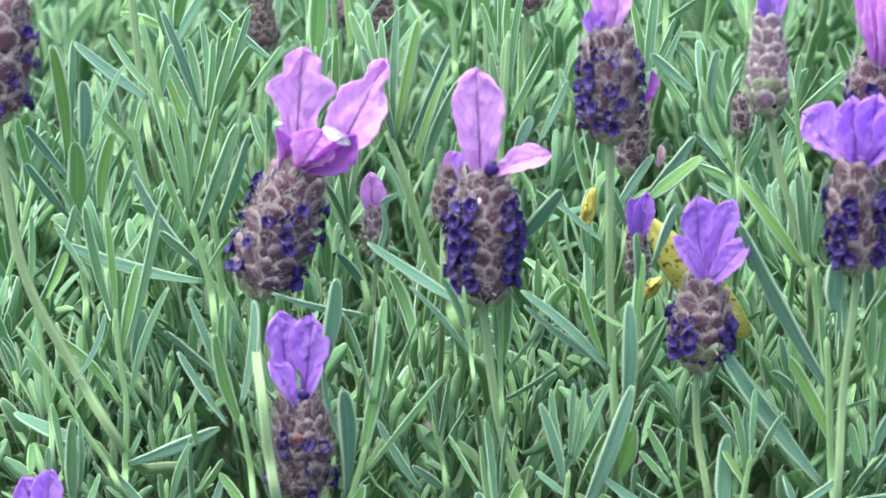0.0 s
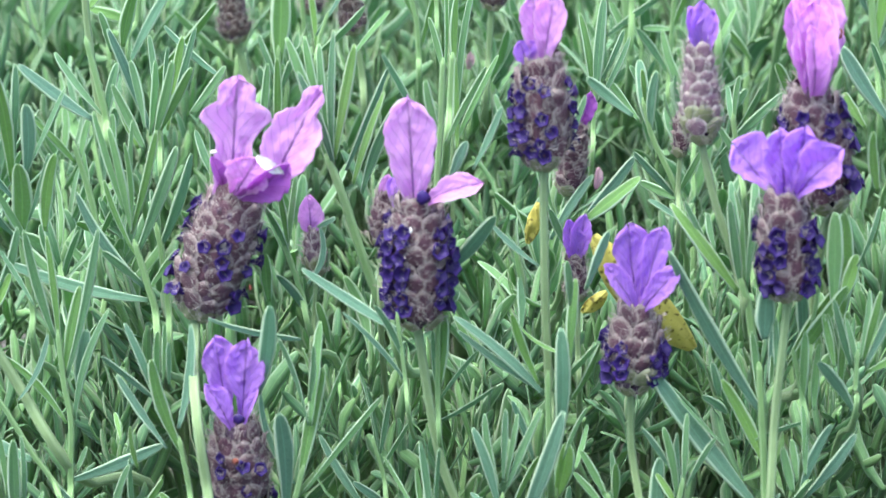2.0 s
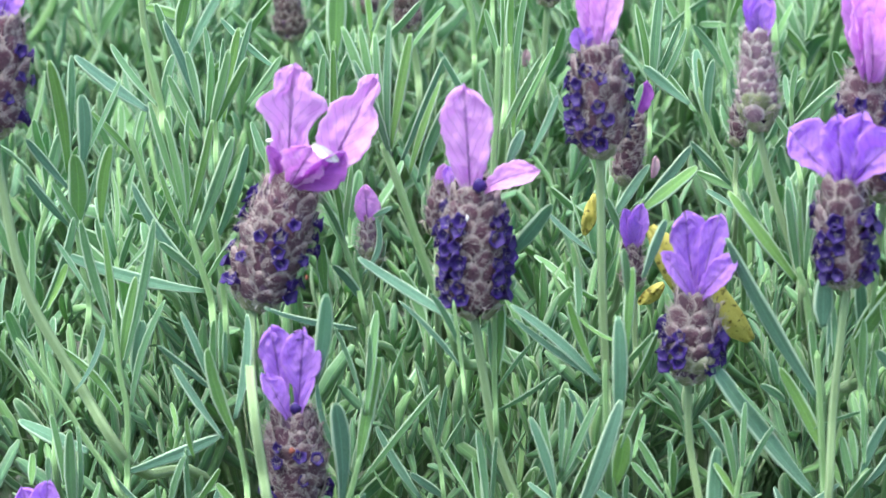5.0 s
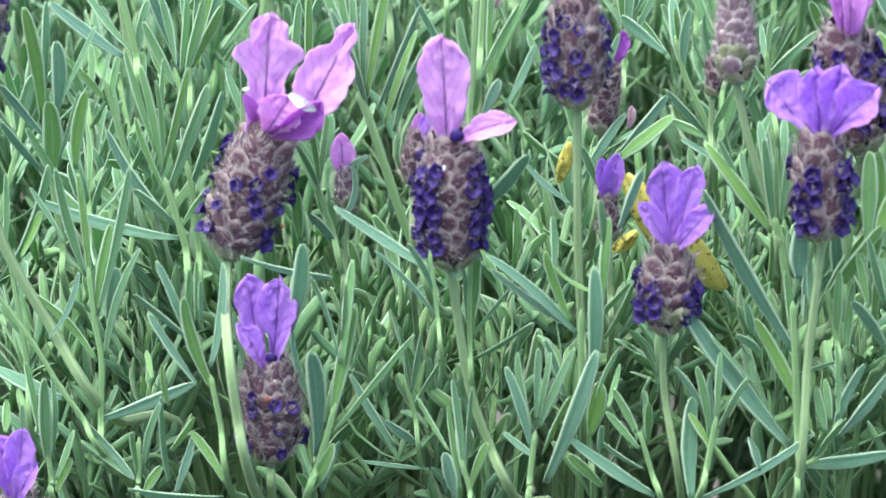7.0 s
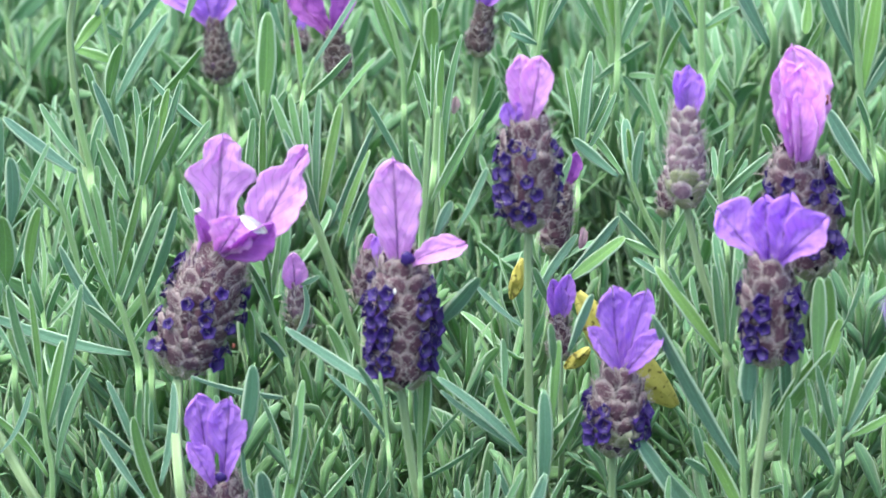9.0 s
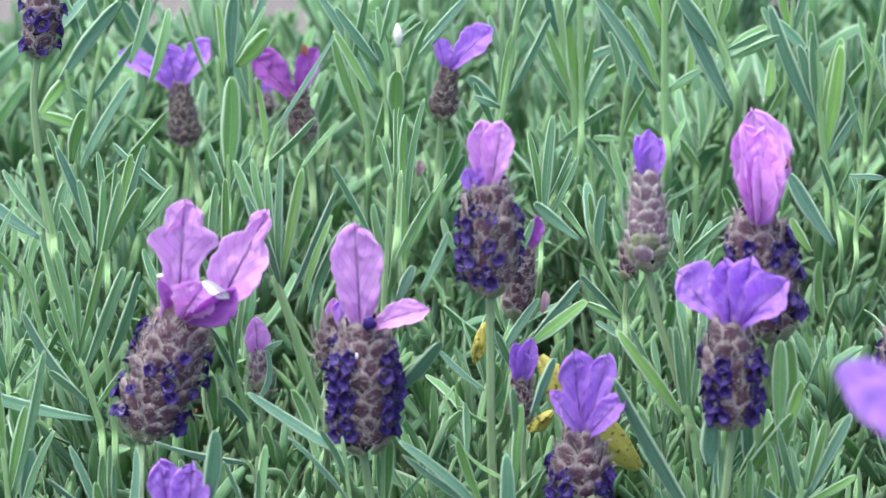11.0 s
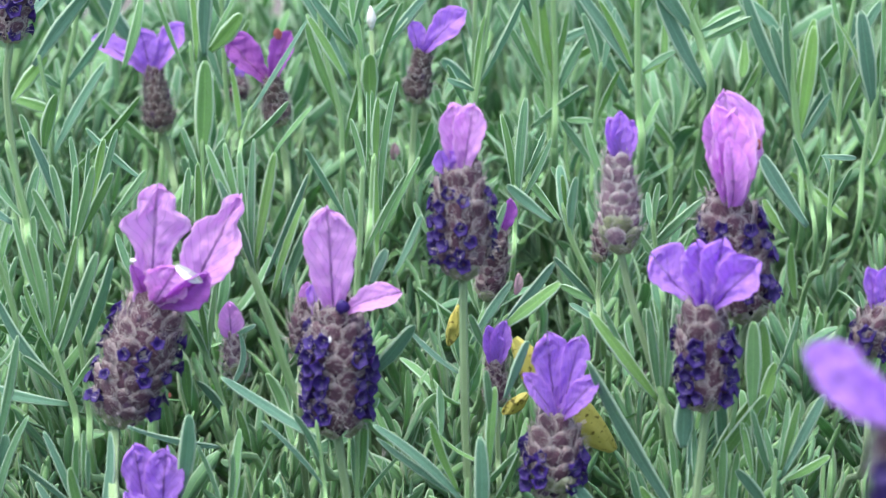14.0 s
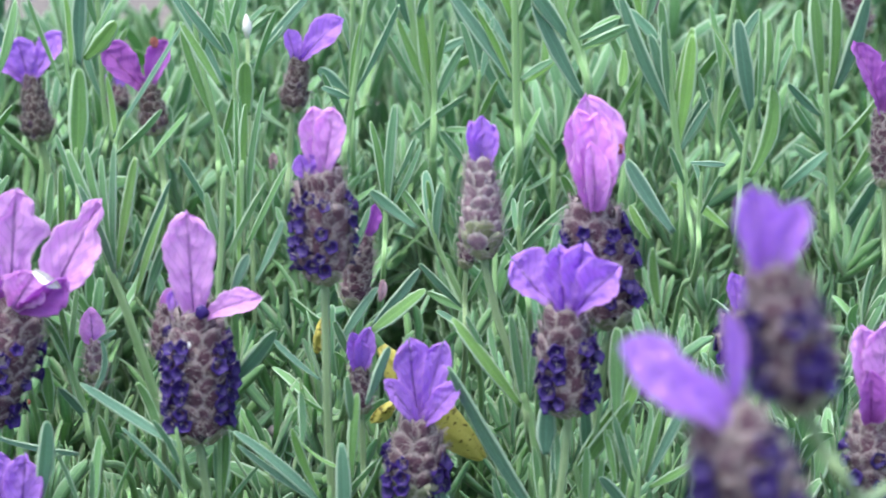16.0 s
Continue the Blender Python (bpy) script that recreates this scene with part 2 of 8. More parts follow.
# ---- building blocks ----


def mesh_of(name, verts, faces, mat, uvs=None, smooth=True):
    me = bpy.data.meshes.new(name)
    me.from_pydata([tuple(v) for v in verts], [], faces)
    if uvs is not None:
        layer = me.uv_layers.new(name="blade")
        idx = np.zeros(len(me.loops), dtype=np.int32)
        me.loops.foreach_get("vertex_index", idx)
        layer.data.foreach_set("uv", np.asarray(uvs, dtype=np.float32)[idx].ravel())
    me.materials.append(mat)
    if smooth:
        me.polygons.foreach_set("use_smooth", [True] * len(me.polygons))
    me.update()
    return me


def part(name, me, parent, matrix=None, label=""):
    ob = new(name, me)
    ob.parent = parent
    if matrix is not None:
        ob.matrix_local = matrix
    return tagged(ob, label) if label else ob


def thing(name, at, label, category, group=""):
    ob = new(name)
    ob.empty_display_size = 0.01
    ob.location = at
    return tagged(ob, label, category, group)


def frame_along(base, tip, turn):
    """Axes of a blade: z from foot to tip, y its upper side, turned round z from facing -y."""
    z = (Vector(tip) - Vector(base)).normalized()
    y = Vector((0.12, -1, 0.35))
    y = (y - z * y.dot(z))
    y = y.normalized() if y.length > 1e-6 else Vector((1, 0, 0))
    y = Matrix.Rotation(radians(turn), 3, z) @ y
    x = y.cross(z)
    m = Matrix((x, y, z)).transposed().to_4x4()
    m.translation = base
    return m


RING = [(-1.0, -0.12), (-0.82, 0.08), (-0.42, 0.02), (0.0, -0.16), (0.42, 0.02), (0.82, 0.08), (1.0, -0.12), (0.70, -0.20), (0.0, -0.40), (-0.70, -0.20)]
RING_U = [0.0, 0.09, 0.29, 0.5, 0.71, 0.91, 1.0, 0.88, 0.5, 0.12]
STEPS = [0.0, 0.08, 0.2, 0.35, 0.5, 0.65, 0.78, 0.88, 0.95, 0.99]


def blade(length, width, arch, sway, twist, broad, steps=STEPS):
    """A narrow felted leaf with rolled margins and a grooved midrib, foot at the origin, tip on +z."""
    verts, uvs, faces = [], [], []
    n = len(RING)
    for s in steps:
        p = min(1.0, 0.36 + (1.0 + broad) * s) * (1 - 0.30 * max(0.0, s - 0.5) / 0.5) * (1.0 if s < 0.8 else math.sqrt(max(0.0, 1 - ((s - 0.8) / 0.201) ** 2)))
        h = width * 0.5 * p * 1.08
        c, k = math.cos(twist * (s - 0.5)), math.sin(twist * (s - 0.5))
        ax, ay = 4 * sway * length * s * (1 - s), 4 * arch * length * s * (1 - s)
        for (a, b), u in zip(RING, RING_U):
            a, b = a * h, b * max(h, width * 0.12)
            verts.append((ax + a * c - b * k, ay + a * k + b * c, s * length))
            uvs.append((u, s))
    for r in range(len(steps) - 1):
        for i in range(n):
            j = (i + 1) % n
            faces.append((r * n + i, r * n + j, (r + 1) * n + j, (r + 1) * n + i))
    faces.append(tuple(reversed(range(n))))
    top = (len(steps) - 1) * n
    faces.append(tuple(top + i for i in range(n)))
    return verts, faces, uvs


def smooth_line(points, steps=6):
    pts = [Vector(p) for p in points]
    pts = [pts[0] * 2 - pts[1]] + pts + [pts[-1] * 2 - pts[-2]]
    out = []
    for i in range(1, len(pts) - 2):
        a, b, c, d = pts[i - 1 : i + 3]
        for k in range(steps):
            t = k / steps
            out.append(0.5 * (2 * b + (c - a) * t + (2 * a - 5 * b + 4 * c - d) * t * t + (3 * b - a - 3 * c + d) * t * t * t))
    out.append(pts[-2])
    return out


def tube(points, r0, r1, sides=8, knots=(), pointed=False):
    """A slightly four-square stalk through the points, from radius r0 to r1, swollen at the knots (0 to 1)."""
    line = smooth_line(points)
    verts, uvs, faces = [], [], []
    for k, p in enumerate(line):
        d = (line[min(k + 1, len(line) - 1)] - line[max(k - 1, 0)]).normalized()
        x = d.cross(Vector((0, 1, 0.1)))
        x = x.normalized() if x.length > 1e-4 else Vector((1, 0, 0))
        y = d.cross(x)
        s = k / (len(line) - 1)
        r = (r0 + (r1 - r0) * s) * (1.0 if not pointed or s < 0.93 else 1 - 0.75 * (s - 0.93) / 0.07)
        for kn in knots:
            r *= 1 + 0.45 * math.exp(-(((s - kn) / 0.03) ** 2))
        for i in range(sides):
            a = 2 * math.pi * i / sides
            q = r * (1.08 if i % 2 else 0.92)
            verts.append(p + x * math.cos(a) * q + y * math.sin(a) * q)
            uvs.append((i / sides, s))
    for k in range(len(line) - 1):
        for i in range(sides):
            j = (i + 1) % sides
            faces.append((k * sides + i, k * sides + j, (k + 1) * sides + j, (k + 1) * sides + i))
    faces.append(tuple(reversed(range(sides))))
    top = (len(line) - 1) * sides
    faces.append(tuple(top + i for i in range(sides)))
    return verts, faces, uvs


def stalk_part(name, parent, points, r0, r1, knots=(), pointed=False):
    at = Vector(parent.location)
    v, f, uv = tube([Vector(p) - at for p in points], r0, r1, 8, knots, pointed)
    return part(name, mesh_of(name, v, f, STEM if name == "stem" else STALK, uv), parent)


SHOOT_LABELS = ("leafy lavender shoot with narrow grey-green felted leaves", "upright lavender shoot with fresh green narrow leaves")


def shoot(points, r, label=0):
    """A leafy shoot: an Empty at its foot with its stem; leaves are added by leaf()."""
    t = thing("leafy_shoot", points[0], SHOOT_LABELS[label], "plant shoot", "leafy shoots")
    if len(points) > 1:
        top, before = Vector(points[-1]), Vector(points[-2])
        ends = list(points) + [top + (top - before).normalized() * 0.0028]
        stalk_part("stem", t, ends, r * 0.9, r * 0.6, (), True)
    return t


def leaf(owner, base, tip, width, turn=0.0, arch=0.0, sway=0.0, twist=0.0, broad=0.0, mat=None):
    at = Vector(owner.location)
    b, t = Vector(base), Vector(tip)
    v, f, uv = blade((t - b).length, width * 0.9, arch, sway, twist, broad)
    return part("leaf", mesh_of("leaf", v, f, mat or LEAF, uv), owner, Matrix.Translation(-at) @ frame_along(b, t, turn))


# ---- flower heads ----


def grid_sheet(outline, nu, nv, shape, thick):
    """A thin closed sheet: outline(v) is its half width, shape(u, v, half) places a point."""
    verts, uvs, faces = [], [], []
    for side in (1, -1):
        for j in range(nv + 1):
            for i in range(nu + 1):
                u, v = i / nu, 1 - (1 - j / nv) ** 1.5
                p = shape(u, v, outline(v))
                edge = min(1.0, 6 * min(u, 1 - u) + 0.15)
                verts.append((p[0], p[1] + side * thick * 0.5 * edge, p[2]))
                uvs.append((u, v))
    w, h = nu + 1, (nu + 1) * (nv + 1)
    for j in range(nv):
        for i in range(nu):
            a = j * w + i
            faces.append((a, a + 1, a + 1 + w, a + w))
            faces.append((h + a, h + a + w, h + a + 1 + w, h + a + 1))
    for j in range(nv):
        a, b = j * w, j * w + nu
        faces.append((a, a + w, h + a + w, h + a))
        faces.append((b, h + b, h + b + w, b + w))
    for i in range(nu):
        a = nv * w + i
        faces.append((a, a + 1, h + a + 1, h + a))
    return verts, faces, uvs


OUTLINES = {
    "lobed": ((0, 0.3, 0.5, 0.58, 0.64, 0.70, 0.76, 0.80, 0.825, 0.87, 0.92, 1), (0.50, 0.52, 0.57, 0.72, 0.92, 1.0, 0.96, 0.74, 0.55, 0.54, 0.53, 0.48)),
    "two_lobed": ((0, 0.2, 0.35, 0.5, 0.6, 0.68, 0.74, 0.8, 0.9, 1), (0.50, 0.86, 1.0, 1.0, 0.92, 0.68, 0.40, 0.42, 0.44, 0.36)),
    "paddle": ((0, 0.2, 0.36, 0.46, 0.6, 0.8, 1), (0.26, 0.28, 0.36, 0.78, 1.0, 1.0, 0.95)),
    "spoon": ((0, 0.15, 0.3, 0.45, 0.6, 0.75, 1), (0.34, 0.44, 0.62, 0.84, 0.97, 1.0, 1.0)),
    "fan": ((0, 0.2, 0.4, 0.6, 0.8, 1), (0.24, 0.36, 0.58, 0.84, 1.0, 1.0)),
    "bud": ((0, 0.12, 0.3, 0.5, 0.7, 1), (0.4, 0.66, 0.92, 1.0, 0.96, 0.85)),
    "oval": ((0, 0.15, 0.35, 0.55, 0.75, 1), (0.36, 0.58, 0.86, 1.0, 1.0, 0.95)),
}
CAPS = {"lobed": 0.93, "two_lobed": 0.9, "spoon": 0.72, "paddle": 0.80, "fan": 0.80, "bud": 0.62, "oval": 0.66}


def petal(owner, base, tip, width, turn=0.0, style="oval", cup=0.12, arch=0.08, mat=None, seed=0, label=""):
    at, b, t = Vector(owner.location), Vector(base), Vector(tip)
    length = (t - b).length
    rnd = random.Random(seed * 7 + 3)
    ph, wave, frill = rnd.uniform(0, 6.3), rnd.uniform(0.02, 0.045), {"fan": 0.055, "paddle": 0.06, "bud": 0.04}.get(style, 0.025)

    def outline(v):
        at_v, wide = OUTLINES[style]
        w = float(np.interp(v, at_v, wide))
        c = CAPS[style]
        w *= 1.0 if v < c else math.sqrt(max(0.004, 1 - ((v - c) / (1 - c)) ** 2))
        return width * 0.5 * w * (1 + 0.04 * math.sin(17 * v + ph) + 0.03 * math.sin(37 * v + 2 * ph) + 0.02 * math.sin(71 * v + 3 * ph))

    def shape(u, v, half):
        s = 2 * u - 1
        x = s * half
        y = cup * half * (s * s) * 2 + 4 * arch * length * v * (1 - v)
        y += wave * width * math.sin(9 * v + 5 * s + ph) * (0.3 + 0.7 * v)
        y += 0.075 * width * noise.noise(Vector((2.6 * s + ph, 4.5 * v * length / width, ph))) + 0.05 * width * noise.noise(Vector((7 * s + ph, 10 * v * length / width, 2 * ph)))
        y -= 0.02 * width * math.exp(-((s / 0.12) ** 2))
        z = v * length * (1 + v**3 * frill * (0.8 * math.sin(4.5 * s + ph) + 0.6 * math.sin(11 * s + 2 * ph)))
        return x, y, z

    v, f, uv = grid_sheet(outline, 18, 32, shape, 0.00018)
    return part("petal", mesh_of("petal", v, f, mat or PETAL, uv), owner, Matrix.Translation(-at) @ frame_along(b, t, turn), label)


BRACT_ROWS = [(0.0, 0.34), (0.22, 0.54), (0.48, 0.60), (0.72, 0.44), (0.88, 0.22), (1.0, 0.04)]


def bract_height(t, z):
    """How far a scale stands off the spike, t across (-1 to 1), z from foot to tip."""
    return 0.19 * (1 - t * t) + 0.05 * z - 0.14 * z * z - 0.06


def bract_mesh(name, mat, seed):
    """A broad cupped scale with a short point, unit size: foot at the origin, outward +y, tip on +z."""
    rnd = random.Random(seed)
    v, f, uv = [], [], []
    for z, w in BRACT_ROWS:
        for i in range(7):
            t = i / 3 - 1
            v.append((t * w * (1 + rnd.uniform(-0.07, 0.07)), bract_height(t, z) + rnd.uniform(-0.03, 0.03), z + rnd.uniform(-0.02, 0.02)))
            uv.append((i / 6, z))
    for j in range(5):
        for i in range(6):
            a = j * 7 + i
            f.append((a, a + 1, a + 8, a + 7))
    n = len(v)
    for z in (0.0, 0.5, 0.95):
        v.append((0, -0.16 + 0.02 * z, z))
        uv.append((0.5, 0.0))
    for k in (0, 6):
        for j in range(5):
            a, b = j * 7 + k, (j + 1) * 7 + k
            c = n + min(2, (j + 1) // 2)
            f.append((a, b, c) if k else (b, a, c))
    return mesh_of(name, v, f, mat, uv)


def floret_mesh(name, seed):
    """A small trumpet with five round lobes, unit size, opening towards +y."""
    rnd = random.Random(seed)
    v, f = [], []
    rings = [(-0.55, 0.22), (0.0, 0.34), (0.30, 0.48), (0.48, 0.66), (0.44, 0.74), (0.30, 0.46), (-0.10, 0.26)]
    n = 15
    for k, (y, r) in enumerate(rings):
        for i in range(n):
            a = 2 * math.pi * i / n
            lobe = 1 + (0.17 * math.cos(5 * a) if k in (3, 4) else 0.08 * math.cos(5 * a) if k == 5 else 0)
            q = r * lobe * (1 + (rnd.uniform(-0.09, 0.09) if k in (3, 4) else 0))
            v.append((q * math.cos(a), y + 0.08 * math.sin(2 * a + seed) * (k > 2), q * math.sin(a)))
    for k in range(len(rings) - 1):
        for i in range(n):
            j = (i + 1) % n
            f.append((k * n + i, k * n + j, (k + 1) * n + j, (k + 1) * n + i))
    f.append(tuple((len(rings) - 1) * n + i for i in range(n)))
    return mesh_of(name, v, f, FLORET)


BRACTS = [bract_mesh("bract", BRACT, k) for k in range(4)]
BRACTS_BUD = [bract_mesh("bract", BRACT_PALE, k + 9) for k in range(3)]
BRACTS_GREEN = [bract_mesh("bract", BRACT_GREEN, k + 20) for k in range(3)]
FLORETS = [floret_mesh("floret", k) for k in range(4)]


def girth(s, style):
    """Radius of the spike (1 at its fullest) from foot 0 to top 1."""
    if style == "bud":
        return 0.48 + 0.50 * math.sin(math.pi / 2 * s / 0.16) if s < 0.16 else 0.98 - 0.44 * max(0.0, (s - 0.28) / 0.72) ** 1.1
    if style == "urn":
        return 0.42 + 0.58 * math.sin(math.pi / 2 * s / 0.36) if s < 0.36 else 1.0 - 0.50 * max(0.0, (s - 0.50) / 0.5) ** 1.1
    if style == "withered":
        return 0.60 + 0.40 * math.sin(math.pi / 2 * s / 0.22) if s < 0.22 else 1.0 - 0.48 * ((s - 0.22) / 0.78) ** 0.9
    if style == "slim":
        return 0.72 + 0.28 * math.sin(math.pi * min(1, s * 1.1))
    if s < 0.22:
        return 0.42 + 0.52 * math.sin(math.pi / 2 * s / 0.22)
    return 0.94 + 0.06 * math.sin(math.pi * (s - 0.22) / 0.78) - 0.36 * max(0, (s - 0.62) / 0.38) ** 1.6


def core_mesh(length, radius, style, mat):
    v, f, n = [], [], 12
    for k in range(11):
        s = k / 10
        for i in range(n):
            a = 2 * math.pi * i / n
            r = radius * 0.80 * girth(s, style) * min(1.0, 0.4 + 4.0 * s)
            v.append((r * math.cos(a), r * math.sin(a), s * length))
    for k in range(10):
        for i in range(n):
            j = (i + 1) % n
            f.append((k * n + i, k * n + j, (k + 1) * n + j, (k + 1) * n + i))
    f.append(tuple(reversed(range(n))))
    f.append(tuple(10 * n + i for i in range(n)))
    return mesh_of("spike", v, f, mat)


def hairs_mesh(length, radius, style, count, seed, scales):
    """Woolly pale hairs: some stand anywhere on the spike, most fringe the margins of its scales."""
    rnd = random.Random(seed)
    v, f = [], []

    def hair(p, way, out, size):
        side = way.cross(out)
        side = (side.normalized() if side.length > 1e-4 else Vector((0, 0, 1))) * rnd.uniform(0.00003, 0.00007)
        mid, q = p + way * size * 0.55 + out * size * 0.12, p + way * size + out * size * rnd.uniform(-0.2, 0.15)
        n = len(v)
        v.extend((p - side, p + side, mid - side * 0.8, mid + side * 0.8, q))
        f.extend(((n, n + 1, n + 3, n + 2), (n + 2, n + 3, n + 4)))

    for _ in range(count):
        s, a = rnd.uniform(0.03, 1.0), rnd.uniform(0, 2 * math.pi)
        r = radius * girth(s, style) * rnd.uniform(0.95, 1.08)
        c, k = math.cos(a), math.sin(a)
        swing, lift = rnd.uniform(-1.1, 1.1), rnd.uniform(0.05, 0.6)
        way = Vector((c * lift - k * swing, k * lift + c * swing, rnd.uniform(-0.3, 1.4))).normalized()
        hair(Vector((r * c, r * k, s * length)), way, Vector((c, k, 0)), rnd.uniform(0.0006, 0.0015))
    for m in scales:
        size, turn = m.to_scale()[0], m.to_3x3().normalized()
        for _ in range(22):
            z = 1 - 0.65 * rnd.random() ** 1.3
            t = rnd.choice((-1, 1)) * rnd.uniform(0.82, 1.0)
            w = float(np.interp(z, [q[0] for q in BRACT_ROWS], [q[1] for q in BRACT_ROWS]))
            p = m @ Vector((t * w, bract_height(t, z) + rnd.uniform(0.05, 0.20), z))
            way = (turn @ Vector((-t * rnd.uniform(-0.5, 1.2), rnd.uniform(0.0, 0.45), rnd.uniform(0.1, 1.2)))).normalized()
            hair(p, way, (turn @ Vector((0, 1, 0))), size * rnd.uniform(0.25, 0.6))
    return mesh_of("hairs", v, f, FUZZ, None, False)


def wool(own, spike, length, radius, style, seed):
    """Small pointed scales between the large ones, joined."""
    rnd = random.Random(seed + 50)
    src = BRACTS_BUD[seed % 3] if style == "bud" else BRACTS[seed % 4]
    co = np.array([v.co[:] for v in src.vertices])
    polys = [tuple(p.vertices) for p in src.polygons]
    uv0 = {}
    for p in src.polygons:
        for li in p.loop_indices:
            uv0[src.loops[li].vertex_index] = tuple(src.uv_layers[0].data[li].uv)
    verts, faces, uvs = [], [], []
    for k in range(70 if style in ("full", "urn") else 24):
        s, a = rnd.uniform(0.05, 0.97), rnd.uniform(0, 2 * math.pi)
        rr = radius * girth(s, style) * rnd.uniform(0.86, 1.0)
        size = 0.0017 * rnd.uniform(0.7, 1.3)
        m = Matrix.Rotation(a, 4, "Z") @ Matrix.Translation((0, rr, s * length)) @ Matrix.Rotation(radians(rnd.uniform(-14, 16)), 4, "X") @ Matrix.Rotation(radians(rnd.uniform(-30, 30)), 4, "Y")
        m = np.array(m @ Matrix.Diagonal((size * rnd.uniform(0.4, 0.8), size * 0.8, size, 1)))
        n = len(verts)
        verts += [tuple(q) for q in co @ m[:3, :3].T + m[:3, 3]]
        faces += [tuple(n + i for i in p) for p in polys]
        uvs += [uv0[i] for i in range(len(co))]
    tagged(part("scale_cover", mesh_of("scale_cover", verts, faces, BRACT_PALE if style == "bud" else BRACT_WOOL, uvs), spike), kind="stuff")


def flower(label, base, top, width, stalk, r=0.0013, style="full", florets=0.6, columns=45.0, seed=1, pitch=0.0021, group="lavender flowers"):
    """A flower on its stalk: spike with overlapping scales, dark florets in four double columns, pale hairs."""
    rnd = random.Random(seed)
    foot, b, t = Vector(stalk[0]), Vector(base), Vector(top)
    own = thing("lavender_flower", foot, label, "flower", group)
    length, radius = (t - b).length, width * 0.45
    stalk_part("stalk", own, stalk, r * 0.78, r * 0.70)
    frame_m = Matrix.Translation(-foot) @ frame_along(b, t, 0)
    spike = part("spike", core_mesh(length, radius, style, CORE), own, frame_m)
    pitch *= {"slim": 1.10, "withered": 1.10, "bud": 1.32}.get(style, 1.55)
    rows = max(5, round(length / (pitch * 0.82)))
    scales = []

    def tilt(s):
        """The scales follow the outline of the spike."""
        slope = (girth(min(1.0, s + 0.08), style) - girth(max(0.0, s - 0.02), style)) * radius / (0.1 * length)
        return max(-22.0, -0.7 * math.degrees(math.atan(slope)))

    joined = bmesh.new() if style not in ("full", "urn") else None
    wool(own, spike, length, radius, style, seed)
    for k in range(rows):
        s = (k + 0.15) / rows
        rr = radius * girth(s, style)
        count = max(5, round(2 * math.pi * rr / (pitch * 0.98)))
        count = min(count, 14)
        for i in range(count):
            a = 2 * math.pi * (i + 0.5 * (k % 2)) / count + rnd.uniform(-0.1, 0.1) + radians(columns)
            pool = BRACTS_GREEN if (s < {"urn": 0.20, "bud": 0.13}.get(style, 0.05) or (style == "bud" and s < 0.36 and rnd.random() < 1.1 - 2.6 * s)) else (BRACTS_BUD if style == "bud" else BRACTS)
            size = pitch * (rnd.uniform(1.1, 1.35) if style == "bud" else rnd.uniform(0.95, 1.4)) * (0.75 + 0.25 * girth(s, style))
            m = Matrix.Rotation(a, 4, "Z") @ Matrix.Translation((0, rr * 0.86, s * length)) @ Matrix.Rotation(radians((rnd.uniform(-21, -6) if style == "bud" else rnd.uniform(-24, 4)) + tilt(s)), 4, "X") @ Matrix.Rotation(radians(rnd.uniform(-16, 16)), 4, "Y")
            me, m = rnd.choice(pool), m @ Matrix.Diagonal((size, size, size, 1))
            scales.append(m)
            if joined is None:
                part("bract", me, spike, m)
            else:
                first, faces_before = len(joined.verts), len(joined.faces)
                joined.from_mesh(me)
                joined.verts.ensure_lookup_table()
                joined.faces.ensure_lookup_table()
                bmesh.ops.transform(joined, matrix=m, verts=joined.verts[first:])
                for fc in joined.faces[faces_before:]:
                    fc.material_index = 1 if pool is BRACTS_GREEN else 0
    if joined is not None:
        me = bpy.data.meshes.new("scale_cover")
        joined.to_mesh(me)
        joined.free()
        me.materials.append(BRACT_PALE if style == "bud" else BRACT_DRY if style == "withered" else BRACT)
        me.materials.append(BRACT_GREEN)
        tagged(part("scale_cover", me, spike), kind="stuff")
    for k in range(int(length * (0.50 if style == "urn" else 0.74) / 0.0023) if florets > 0 else 0):
        for q in range(4):
            for d in (-1, 1):
                if rnd.random() > florets:
                    continue
                s = (0.24 if style == "urn" else 0.17) + (k + 0.5 * (d > 0) + rnd.uniform(-0.15, 0.15)) * 0.0023 / length
                rr = radius * girth(s, style)
                a = radians(columns + 90 * q + d * (rnd.uniform(11, 16) if florets > 0.75 else rnd.uniform(6, 40)))
                size = (0.00205 if florets > 0.75 else 0.00182) * rnd.uniform(0.75, 1.12)
                m = Matrix.Rotation(a, 4, "Z") @ Matrix.Translation((0, rr * rnd.uniform(1.04, 1.15), s * length))
                m = m @ Matrix.Rotation(radians(rnd.uniform(0, 35)), 4, "X") @ Matrix.Rotation(radians(rnd.uniform(-25, 25)), 4, "Z")
                part("floret", rnd.choice(FLORETS), spike, m @ Matrix.Diagonal((size, size, size, 1)))
    part("hairs", hairs_mesh(length, radius, style, 900 if style in ("full", "urn") else 160, seed, scales), own, frame_m)
    return own


